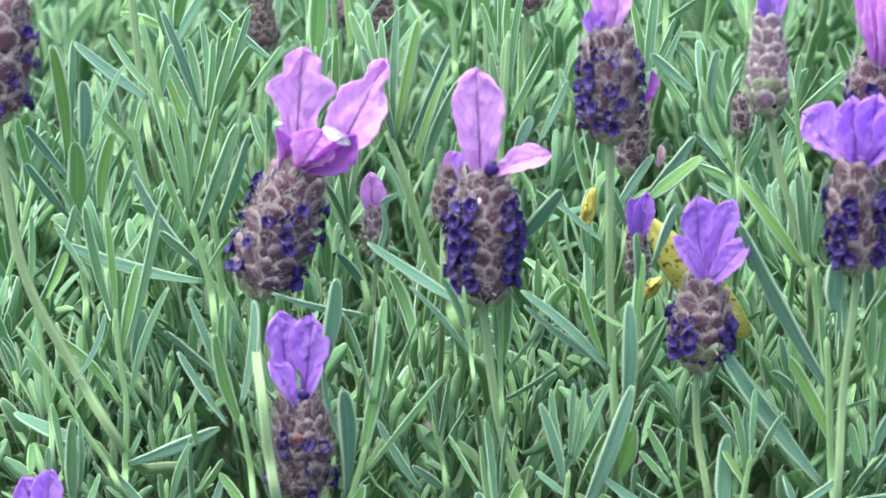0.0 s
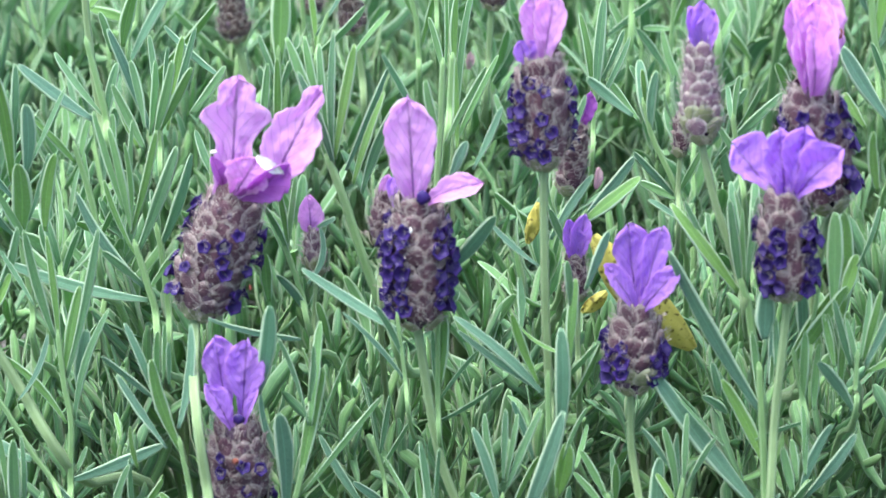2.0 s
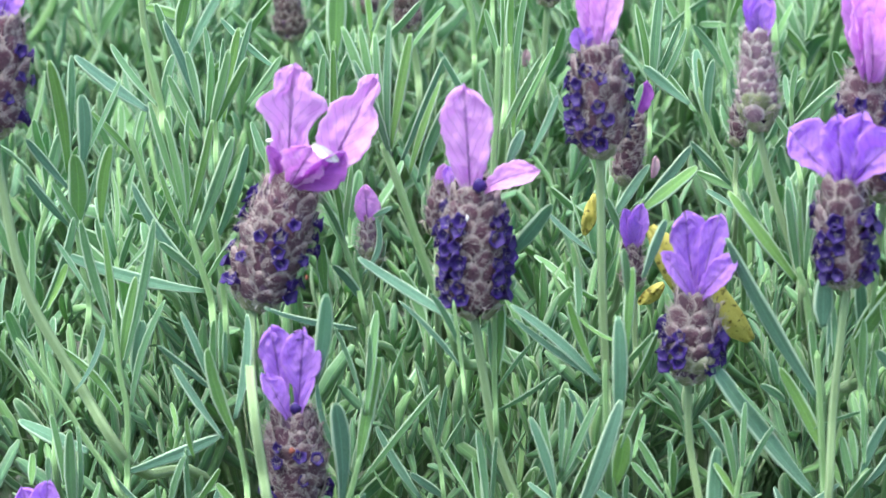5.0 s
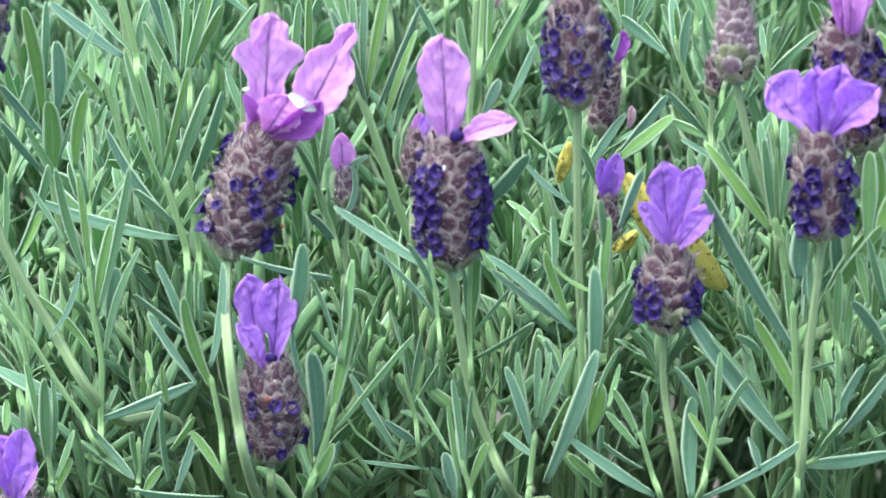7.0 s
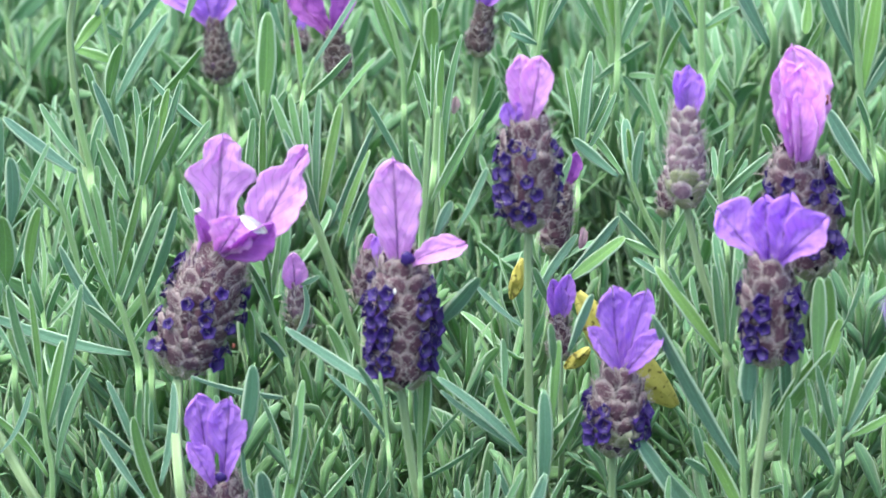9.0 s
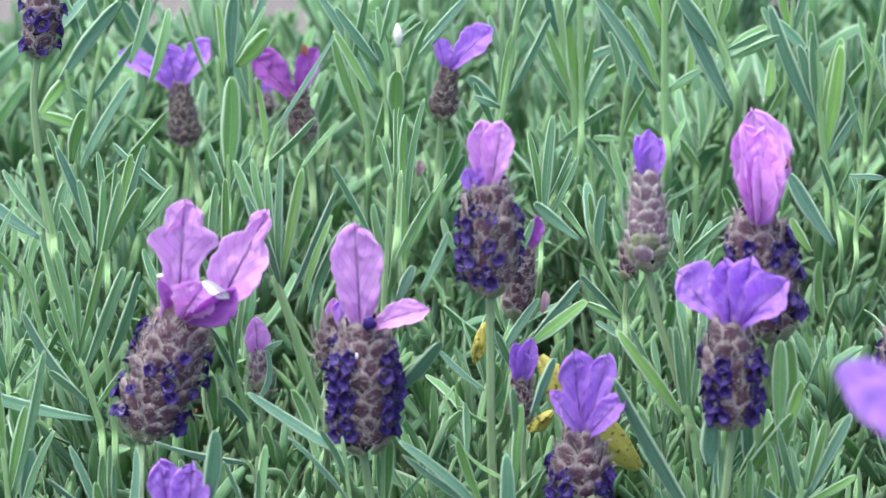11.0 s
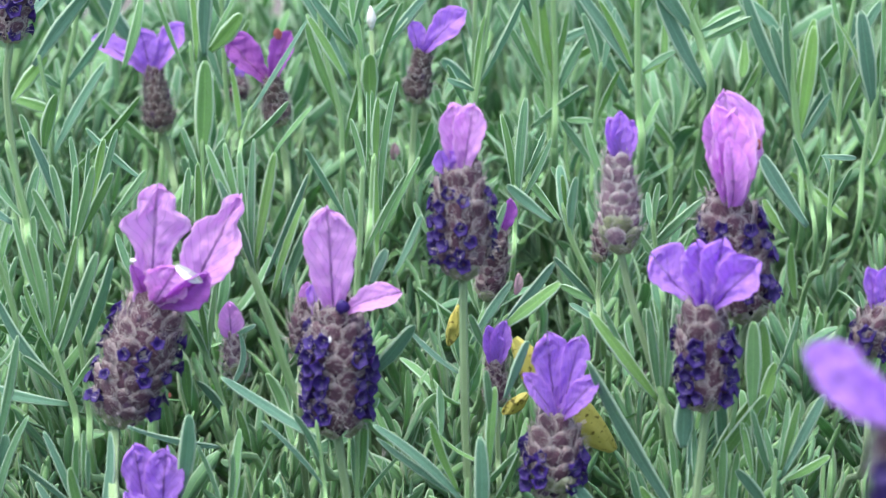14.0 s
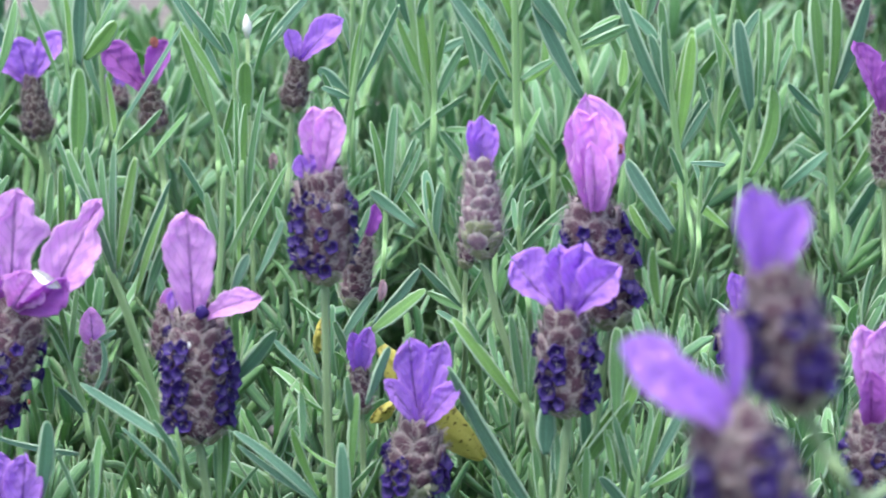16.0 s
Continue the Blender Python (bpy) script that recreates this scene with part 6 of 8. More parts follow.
leaf(sh, (0.0466, 0.0060, 0.4613), (0.0398, 0.0097, 0.4634), 0.0019, -18, 0.01, -0.00, -0.55, 0.4)
leaf(sh, (0.0534, 0.0060, 0.4689), (0.0646, 0.0028, 0.4821), 0.0019, -1, 0.03, 0.02, -0.56, 0.3)
leaf(sh, (0.0547, 0.0060, 0.4763), (0.0580, 0.0043, 0.4821), 0.0017, 7, 0.04, 0.01, -0.46, 0.0)
leaf(sh, (0.0660, 0.0060, 0.4786), (0.0628, 0.0033, 0.4870), 0.0021, -10, -0.02, -0.03, -0.32, 0.1, LEAF_FRESH)
leaf(sh, (0.0467, 0.0060, 0.4577), (0.0415, 0.0078, 0.4607), 0.0017, 43, 0.02, -0.02, -0.47, 0.8, LEAF_GREY)
sh = shoot([(0.0442, 0.0362, 0.0000), (0.0581, 0.0584, 0.1922), (0.0641, 0.0250, 0.3844), (0.0604, -0.0200, 0.4290), (0.0592, -0.0200, 0.4383), (0.0573, -0.0200, 0.4505), (0.0563, -0.0200, 0.4542)], 0.00114, 0)
leaf(sh, (0.0556, -0.0200, 0.4535), (0.0437, -0.0201, 0.4697), 0.0027, 16, 0.05, 0.02, 0.16, 0.5, LEAF_FRESH)
leaf(sh, (0.0501, -0.0200, 0.4622), (0.0460, -0.0212, 0.4704), 0.0012, -5, 0.00, 0.01, 0.25, 0.0)
leaf(sh, (0.0514, -0.0200, 0.4612), (0.0501, -0.0175, 0.4670), 0.0015, 14, 0.01, 0.03, -0.06, 0.2)
leaf(sh, (0.0558, -0.0200, 0.4545), (0.0534, -0.0223, 0.4712), 0.0018, -17, 0.02, 0.00, -0.18, 0.5)
leaf(sh, (0.0563, -0.0200, 0.4552), (0.0545, -0.0176, 0.4712), 0.0017, 36, 0.05, -0.02, 0.52, 0.2)
leaf(sh, (0.0567, -0.0200, 0.4557), (0.0558, -0.0202, 0.4688), 0.0011, -39, 0.02, 0.01, 0.32, 0.7)
leaf(sh, (0.0569, -0.0200, 0.4549), (0.0582, -0.0229, 0.4719), 0.0016, -37, 0.02, 0.00, -0.33, 0.3)
leaf(sh, (0.0667, -0.0200, 0.4420), (0.0659, -0.0209, 0.4544), 0.0030, 20, 0.01, -0.02, -0.43, 0.0, LEAF_GREY)
leaf(sh, (0.0724, -0.0200, 0.4471), (0.0728, -0.0192, 0.4677), 0.0037, 0, 0.00, -0.03, 0.17, 0.7, LEAF_FRESH)
sh = shoot([(0.0434, 0.0324, 0.0000), (0.0568, 0.0523, 0.1814), (0.0625, 0.0180, 0.3628), (0.0610, -0.0270, 0.4077), (0.0603, -0.0270, 0.4205), (0.0595, -0.0270, 0.4330), (0.0589, -0.0270, 0.4411)], 0.00103, 1)
leaf(sh, (0.0597, -0.0270, 0.4340), (0.0429, -0.0308, 0.4653), 0.0033, -42, -0.01, 0.03, -0.64, 0.3, LEAF_GREY)
leaf(sh, (0.0595, -0.0270, 0.4169), (0.0408, -0.0284, 0.4426), 0.0042, 30, -0.01, 0.01, -0.39, 0.6, LEAF_GREY)
leaf(sh, (0.0606, -0.0270, 0.4242), (0.0525, -0.0251, 0.4401), 0.0025, -23, -0.02, -0.02, 0.22, 0.8, LEAF_FRESH)
leaf(sh, (0.0522, -0.0270, 0.4376), (0.0507, -0.0289, 0.4446), 0.0016, -27, 0.04, -0.02, -0.17, 0.8)
leaf(sh, (0.0536, -0.0270, 0.4345), (0.0491, -0.0302, 0.4390), 0.0016, -15, 0.03, -0.04, 0.01, 0.7)
leaf(sh, (0.0604, -0.0270, 0.4409), (0.0607, -0.0252, 0.4508), 0.0013, -13, 0.04, -0.03, -0.37, 0.6, LEAF_GREY)
leaf(sh, (0.0588, -0.0270, 0.4369), (0.0574, -0.0261, 0.4491), 0.0015, 10, -0.02, -0.02, -0.02, 0.2)
leaf(sh, (0.0584, -0.0270, 0.4297), (0.0669, -0.0235, 0.4315), 0.0009, 24, 0.04, 0.04, -0.20, 0.7)
leaf(sh, (0.0534, -0.0270, 0.4286), (0.0450, -0.0288, 0.4384), 0.0010, 39, 0.02, 0.04, -0.20, 0.7)
leaf(sh, (0.0608, -0.0270, 0.4140), (0.0762, -0.0297, 0.4174), 0.0026, 4, -0.03, -0.04, 0.38, 0.7, LEAF_GREY)
sh = shoot([(0.0473, 0.0329, 0.0000), (0.0629, 0.0532, 0.1918), (0.0697, 0.0190, 0.3836), (0.0671, -0.0260, 0.4284), (0.0663, -0.0260, 0.4367), (0.0649, -0.0260, 0.4433)], 0.00085, 1)
leaf(sh, (0.0640, -0.0260, 0.4428), (0.0735, -0.0240, 0.4564), 0.0029, 20, 0.01, 0.00, 0.34, 0.8, LEAF_FRESH)
leaf(sh, (0.0751, -0.0260, 0.4341), (0.0684, -0.0279, 0.4443), 0.0026, -41, -0.02, -0.03, 0.58, 0.2, LEAF_GREY)
leaf(sh, (0.0723, -0.0260, 0.4423), (0.0697, -0.0278, 0.4528), 0.0016, -5, 0.01, 0.02, 0.25, 0.1, LEAF_FRESH)
leaf(sh, (0.0726, -0.0260, 0.4362), (0.0732, -0.0275, 0.4534), 0.0018, 13, -0.00, 0.02, -0.03, 0.2, LEAF_FRESH)
leaf(sh, (0.0663, -0.0260, 0.4362), (0.0661, -0.0290, 0.4502), 0.0020, -43, 0.02, -0.01, 0.04, 0.4)
leaf(sh, (0.0683, -0.0260, 0.4346), (0.0692, -0.0223, 0.4454), 0.0016, -12, 0.01, 0.02, 0.03, 0.8)
sh = shoot([(0.0291, 0.0291, 0.0000), (0.0342, 0.0471, 0.1830), (0.0365, 0.0120, 0.3659), (0.0430, -0.0330, 0.4096), (0.0446, -0.0330, 0.4159), (0.0456, -0.0330, 0.4226)], 0.00084, 1)
leaf(sh, (0.0450, -0.0330, 0.4219), (0.0424, -0.0348, 0.4354), 0.0017, -7, 0.01, -0.03, -0.11, 0.2)
leaf(sh, (0.0456, -0.0330, 0.4223), (0.0448, -0.0340, 0.4340), 0.0013, 4, -0.00, 0.03, 0.62, 0.6)
leaf(sh, (0.0461, -0.0330, 0.4228), (0.0467, -0.0298, 0.4359), 0.0014, 14, -0.01, 0.00, -0.69, 0.2)
leaf(sh, (0.0465, -0.0330, 0.4233), (0.0513, -0.0342, 0.4333), 0.0013, 9, 0.00, 0.02, -0.57, 0.1)
leaf(sh, (0.0452, -0.0330, 0.4195), (0.0415, -0.0313, 0.4254), 0.0019, 37, 0.01, -0.04, -0.16, 0.4, LEAF_FRESH)
leaf(sh, (0.0439, -0.0330, 0.4270), (0.0388, -0.0335, 0.4348), 0.0016, -42, 0.02, -0.03, -0.62, 0.1, LEAF_GREY)
leaf(sh, (0.0423, -0.0330, 0.4101), (0.0422, -0.0303, 0.4281), 0.0032, 5, -0.03, 0.02, -0.07, 0.3, LEAF_GREY)
leaf(sh, (0.0438, -0.0330, 0.4104), (0.0626, -0.0326, 0.4223), 0.0017, -5, -0.01, -0.04, -0.31, 0.4, LEAF_GREY)
leaf(sh, (0.0537, -0.0330, 0.4157), (0.0516, -0.0314, 0.4211), 0.0024, 43, 0.03, -0.02, 0.66, 0.3, LEAF_GREY)
sh = shoot([(0.0417, 0.0302, 0.0000), (0.0541, 0.0489, 0.1813), (0.0594, 0.0140, 0.3627), (0.0600, -0.0310, 0.4076), (0.0602, -0.0310, 0.4145), (0.0632, -0.0310, 0.4169), (0.0659, -0.0310, 0.4218)], 0.00075, 1)
leaf(sh, (0.0647, -0.0310, 0.4218), (0.0628, -0.0300, 0.4297), 0.0018, -15, -0.01, 0.01, 0.08, 0.8)
leaf(sh, (0.0654, -0.0310, 0.4238), (0.0643, -0.0299, 0.4311), 0.0016, -34, 0.03, -0.01, 0.34, 0.4)
leaf(sh, (0.0667, -0.0310, 0.4249), (0.0669, -0.0287, 0.4324), 0.0014, 5, -0.01, 0.02, 0.65, 0.1)
leaf(sh, (0.0662, -0.0310, 0.4280), (0.0658, -0.0305, 0.4377), 0.0011, 11, 0.03, -0.02, 0.20, 0.2)
leaf(sh, (0.0660, -0.0310, 0.4218), (0.0711, -0.0286, 0.4333), 0.0022, 18, -0.03, 0.03, 0.07, 0.5, LEAF_GREY)
leaf(sh, (0.0666, -0.0310, 0.4207), (0.0746, -0.0339, 0.4338), 0.0022, -4, 0.00, -0.03, -0.70, 0.3, LEAF_GREY)
leaf(sh, (0.0628, -0.0310, 0.4166), (0.0678, -0.0343, 0.4258), 0.0014, 22, 0.01, 0.03, 0.10, 0.3)
sh = shoot([(0.0497, 0.0307, 0.0000), (0.0667, 0.0497, 0.1947), (0.0740, 0.0150, 0.3893), (0.0745, -0.0300, 0.4343), (0.0746, -0.0300, 0.4405), (0.0747, -0.0300, 0.4445)], 0.00073, 1)
leaf(sh, (0.0738, -0.0300, 0.4443), (0.0700, -0.0338, 0.4579), 0.0015, -9, 0.04, 0.01, -0.10, 0.7)
leaf(sh, (0.0747, -0.0300, 0.4443), (0.0728, -0.0283, 0.4522), 0.0012, -8, 0.04, -0.01, 0.20, 0.7)
leaf(sh, (0.0752, -0.0300, 0.4451), (0.0768, -0.0267, 0.4567), 0.0015, -43, 0.00, -0.03, -0.06, 0.4)
leaf(sh, (0.0757, -0.0300, 0.4451), (0.0781, -0.0318, 0.4584), 0.0017, 6, 0.04, 0.01, -0.42, 0.2, LEAF_FRESH)
leaf(sh, (0.0761, -0.0300, 0.4443), (0.0825, -0.0301, 0.4589), 0.0024, -32, 0.01, -0.00, 0.30, 0.0, LEAF_GREY)
leaf(sh, (0.0766, -0.0300, 0.4433), (0.0837, -0.0313, 0.4483), 0.0018, -11, 0.04, -0.03, -0.54, 0.4, LEAF_FRESH)
leaf(sh, (0.0710, -0.0300, 0.4440), (0.0691, -0.0273, 0.4527), 0.0016, -11, 0.02, -0.01, -0.35, 0.3, LEAF_FRESH)
leaf(sh, (0.0593, -0.0300, 0.4491), (0.0593, -0.0306, 0.4583), 0.0036, 0, -0.01, -0.00, -0.36, 0.8, LEAF_GREY)
leaf(sh, (0.0612, -0.0300, 0.4440), (0.0611, -0.0270, 0.4521), 0.0012, -10, 0.03, -0.02, -0.17, 0.7)
leaf(sh, (0.0603, -0.0300, 0.4410), (0.0607, -0.0278, 0.4454), 0.0016, 44, 0.02, -0.04, 0.19, 0.2)
sh = shoot([(0.0443, 0.0340, 0.0000), (0.0582, 0.0549, 0.1971), (0.0642, 0.0210, 0.3941), (0.0667, -0.0240, 0.4389), (0.0675, -0.0240, 0.4471), (0.0683, -0.0240, 0.4543)], 0.00074, 1)
leaf(sh, (0.0640, -0.0240, 0.4428), (0.0730, -0.0219, 0.4562), 0.0026, 15, 0.00, 0.02, -0.43, 0.6, LEAF_FRESH)
leaf(sh, (0.0712, -0.0240, 0.4527), (0.0711, -0.0220, 0.4688), 0.0032, -18, -0.02, -0.00, -0.46, 0.2)
leaf(sh, (0.0726, -0.0240, 0.4538), (0.0749, -0.0224, 0.4614), 0.0027, 0, 0.00, -0.01, 0.65, 0.6, LEAF_FRESH)
leaf(sh, (0.0748, -0.0240, 0.4598), (0.0784, -0.0226, 0.4700), 0.0012, 20, 0.04, -0.03, -0.43, 0.2)
leaf(sh, (0.0778, -0.0240, 0.4728), (0.0762, -0.0274, 0.4845), 0.0020, 0, -0.03, 0.02, 0.63, 0.7, LEAF_FRESH)
sh = shoot([(0.0426, 0.0473, 0.0000), (0.0555, 0.0757, 0.2073), (0.0610, 0.0450, 0.4147), (0.0578, 0.0000, 0.4594), (0.0567, 0.0000, 0.4687), (0.0556, 0.0000, 0.4764)], 0.00077, 0)
leaf(sh, (0.0551, 0.0000, 0.4777), (0.0545, 0.0035, 0.4829), 0.0013, -31, -0.02, 0.01, -0.03, 0.7)
leaf(sh, (0.0556, 0.0000, 0.4777), (0.0563, 0.0001, 0.4857), 0.0013, -17, -0.00, 0.03, 0.40, 0.1)
leaf(sh, (0.0561, 0.0000, 0.4761), (0.0599, -0.0033, 0.4848), 0.0016, 43, 0.02, -0.02, -0.15, 0.0)
leaf(sh, (0.0820, 0.0000, 0.4778), (0.0735, 0.0003, 0.4908), 0.0034, 10, 0.00, 0.02, -0.15, 0.0, LEAF_GREY)
leaf(sh, (0.0781, 0.0000, 0.4764), (0.0744, 0.0017, 0.4822), 0.0019, -15, 0.03, 0.03, 0.34, 0.3, LEAF_FRESH)
leaf(sh, (0.0567, 0.0000, 0.4708), (0.0528, 0.0007, 0.4767), 0.0015, -32, -0.00, 0.02, -0.40, 0.7)
sh = shoot([(-0.0062, 0.0940, 0.0000), (-0.0212, 0.1492, 0.2001), (-0.0276, 0.1300, 0.4003), (-0.0278, 0.0850, 0.4453), (-0.0279, 0.0850, 0.4572), (-0.0280, 0.0850, 0.4636)], 0.00072, 0)
leaf(sh, (-0.0281, 0.0850, 0.4624), (-0.0272, 0.0868, 0.4820), 0.0043, 0, 0.02, -0.01, 0.60, 0.6, LEAF_FRESH)
leaf(sh, (-0.0279, 0.0850, 0.4583), (-0.0320, 0.0864, 0.4683), 0.0017, -42, 0.03, 0.01, 0.54, 0.3)
leaf(sh, (-0.0277, 0.0850, 0.4572), (-0.0234, 0.0833, 0.4670), 0.0017, 9, 0.01, 0.03, -0.63, 0.5)
sh = shoot([(-0.0071, 0.0995, 0.0000), (-0.0226, 0.1578, 0.2068), (-0.0292, 0.1400, 0.4136), (-0.0295, 0.0950, 0.4586), (-0.0296, 0.0950, 0.4704), (-0.0304, 0.0950, 0.4808)], 0.00073, 0)
leaf(sh, (-0.0312, 0.0950, 0.4756), (-0.0377, 0.0951, 0.4940), 0.0014, -37, -0.01, 0.02, -0.04, 0.1)
leaf(sh, (-0.0296, 0.0950, 0.4791), (-0.0306, 0.0974, 0.4939), 0.0017, -12, -0.01, -0.03, 0.46, 0.5, LEAF_FRESH)
leaf(sh, (-0.0279, 0.0950, 0.4802), (-0.0268, 0.0927, 0.4969), 0.0035, -17, 0.01, 0.02, 0.25, 0.1, LEAF_GREY)
leaf(sh, (-0.0279, 0.0950, 0.4806), (-0.0210, 0.0981, 0.4932), 0.0012, -14, 0.02, -0.01, -0.42, 0.5)
leaf(sh, (-0.0268, 0.0950, 0.4814), (-0.0202, 0.0924, 0.4898), 0.0037, 6, 0.03, -0.03, 0.07, 0.3, LEAF_FRESH)
leaf(sh, (-0.0211, 0.0950, 0.4633), (-0.0228, 0.0968, 0.4774), 0.0015, -12, -0.02, -0.02, -0.50, 0.7, LEAF_FRESH)
sh = shoot([(-0.0036, 0.0901, 0.0000), (-0.0171, 0.1431, 0.2079), (-0.0229, 0.1230, 0.4158), (-0.0204, 0.0780, 0.4606), (-0.0197, 0.0780, 0.4687), (-0.0185, 0.0780, 0.4727)], 0.00071, 0)
leaf(sh, (-0.0202, 0.0780, 0.4704), (-0.0061, 0.0795, 0.4934), 0.0013, -27, -0.01, -0.00, -0.69, 0.1, LEAF_GREY)
leaf(sh, (-0.0214, 0.0780, 0.4658), (-0.0104, 0.0758, 0.4770), 0.0018, 35, 0.05, -0.02, -0.66, 0.5)
leaf(sh, (-0.0135, 0.0780, 0.4658), (-0.0058, 0.0802, 0.4749), 0.0014, -16, -0.06, 0.03, -0.66, 0.0)
leaf(sh, (0.0007, 0.0780, 0.4806), (-0.0070, 0.0794, 0.4934), 0.0025, 30, -0.00, -0.01, 0.29, 0.4, LEAF_FRESH)
leaf(sh, (0.0017, 0.0780, 0.4874), (-0.0065, 0.0743, 0.4995), 0.0021, 4, 0.02, 0.02, 0.27, 0.4, LEAF_GREY)
leaf(sh, (0.0008, 0.0780, 0.4511), (-0.0074, 0.0742, 0.4680), 0.0016, -28, -0.01, -0.00, 0.44, 0.4, LEAF_GREY)
sh = shoot([(0.0109, 0.0967, 0.0000), (0.0056, 0.1535, 0.2088), (0.0034, 0.1350, 0.4176), (0.0032, 0.0900, 0.4626), (0.0031, 0.0900, 0.4731), (0.0026, 0.0900, 0.4823)], 0.00072, 0)
leaf(sh, (0.0030, 0.0900, 0.4817), (0.0005, 0.0884, 0.4890), 0.0017, -2, -0.01, -0.03, -0.57, 0.1)
leaf(sh, (0.0040, 0.0900, 0.4794), (0.0011, 0.0927, 0.4947), 0.0020, 21, -0.02, 0.00, -0.31, 0.6)
leaf(sh, (0.0054, 0.0900, 0.4814), (0.0173, 0.0929, 0.4947), 0.0014, 14, 0.02, -0.03, 0.52, 0.1)
leaf(sh, (0.0053, 0.0900, 0.4714), (0.0051, 0.0886, 0.4827), 0.0039, 0, -0.03, 0.02, 0.08, 0.4, LEAF_FRESH)
leaf(sh, (0.0067, 0.0900, 0.4789), (0.0116, 0.0864, 0.4941), 0.0020, 34, 0.02, 0.04, 0.18, 0.1)
leaf(sh, (0.0019, 0.0900, 0.4880), (0.0042, 0.0905, 0.4970), 0.0017, 31, 0.03, 0.00, -0.68, 0.7)
sh = shoot([(0.0108, 0.0638, 0.0000), (0.0055, 0.1016, 0.2082), (0.0032, 0.0750, 0.4164), (0.0056, 0.0300, 0.4612), (0.0064, 0.0300, 0.4709), (0.0068, 0.0300, 0.4784)], 0.00102, 1)
leaf(sh, (0.0072, 0.0300, 0.4784), (0.0076, 0.0313, 0.4914), 0.0027, 43, -0.02, -0.00, 0.45, 0.1, LEAF_FRESH)
leaf(sh, (0.0056, 0.0300, 0.4789), (0.0056, 0.0321, 0.4922), 0.0014, 45, 0.02, -0.01, 0.48, 0.0)
leaf(sh, (0.0065, 0.0300, 0.4794), (0.0065, 0.0336, 0.4921), 0.0012, 40, -0.03, -0.04, -0.19, 0.3)
leaf(sh, (0.0079, 0.0300, 0.4704), (0.0111, 0.0317, 0.4944), 0.0015, -24, -0.01, 0.04, 0.10, 0.8)
leaf(sh, (0.0072, 0.0300, 0.4639), (0.0152, 0.0282, 0.4813), 0.0013, -12, 0.03, 0.00, -0.23, 0.8)
leaf(sh, (0.0055, 0.0300, 0.4762), (0.0026, 0.0311, 0.4875), 0.0016, -40, -0.01, -0.01, 0.07, 0.4)
sh = shoot([(0.0237, 0.1022, 0.0000), (0.0259, 0.1622, 0.2061), (0.0268, 0.1450, 0.4122), (0.0260, 0.1000, 0.4571), (0.0256, 0.1000, 0.4719), (0.0257, 0.1000, 0.4819), (0.0259, 0.1000, 0.4934)], 0.00082, 0)
leaf(sh, (0.0254, 0.1000, 0.4719), (0.0203, 0.0985, 0.4753), 0.0011, 2, 0.04, -0.03, -0.57, 0.4, LEAF_FRESH)
leaf(sh, (0.0252, 0.1000, 0.4727), (0.0229, 0.0979, 0.4850), 0.0012, 31, 0.00, -0.03, 0.20, 0.8)
leaf(sh, (0.0263, 0.1000, 0.4731), (0.0353, 0.1004, 0.4916), 0.0013, -18, -0.01, -0.02, -0.29, 0.7)
leaf(sh, (0.0261, 0.1000, 0.4723), (0.0286, 0.0966, 0.4819), 0.0013, 33, 0.03, 0.02, -0.60, 0.5)
leaf(sh, (0.0250, 0.1000, 0.4731), (0.0190, 0.1006, 0.4780), 0.0031, -16, -0.01, -0.01, 0.67, 0.0, LEAF_GREY)
leaf(sh, (0.0259, 0.1000, 0.4807), (0.0232, 0.1026, 0.4904), 0.0018, 12, 0.04, 0.01, 0.11, 0.1)
sh = shoot([(0.0318, 0.1050, 0.0000), (0.0385, 0.1665, 0.2053), (0.0414, 0.1500, 0.4106), (0.0419, 0.1050, 0.4556), (0.0422, 0.1050, 0.4699), (0.0419, 0.1050, 0.4805), (0.0414, 0.1050, 0.4921)], 0.00102, 0)
leaf(sh, (0.0422, 0.1050, 0.4696), (0.0345, 0.1039, 0.4878), 0.0026, 17, 0.02, 0.02, 0.67, 0.3, LEAF_FRESH)
leaf(sh, (0.0412, 0.1050, 0.4708), (0.0387, 0.1057, 0.4920), 0.0029, 25, 0.02, 0.01, -0.01, 0.8, LEAF_FRESH)
leaf(sh, (0.0426, 0.1050, 0.4699), (0.0480, 0.1083, 0.4808), 0.0025, 2, 0.02, 0.02, 0.69, 0.5)
leaf(sh, (0.0422, 0.1050, 0.4604), (0.0378, 0.1067, 0.4694), 0.0022, 24, 0.04, 0.02, -0.69, 0.4)
sh = shoot([(0.0260, 0.0665, 0.0000), (0.0294, 0.1060, 0.2056), (0.0309, 0.0800, 0.4112), (0.0321, 0.0350, 0.4562), (0.0325, 0.0350, 0.4649), (0.0327, 0.0350, 0.4720)], 0.00074, 0)
leaf(sh, (0.0323, 0.0350, 0.4712), (0.0298, 0.0359, 0.4869), 0.0019, 20, 0.05, -0.01, 0.14, 0.4, LEAF_FRESH)
leaf(sh, (0.0329, 0.0350, 0.4701), (0.0343, 0.0349, 0.4904), 0.0023, -32, 0.05, -0.01, 0.53, 0.7)
leaf(sh, (0.0334, 0.0350, 0.4701), (0.0390, 0.0342, 0.4829), 0.0015, -39, -0.03, -0.01, -0.25, 0.4)
leaf(sh, (0.0339, 0.0350, 0.4747), (0.0380, 0.0379, 0.4831), 0.0013, 24, 0.01, -0.03, -0.48, 0.1)
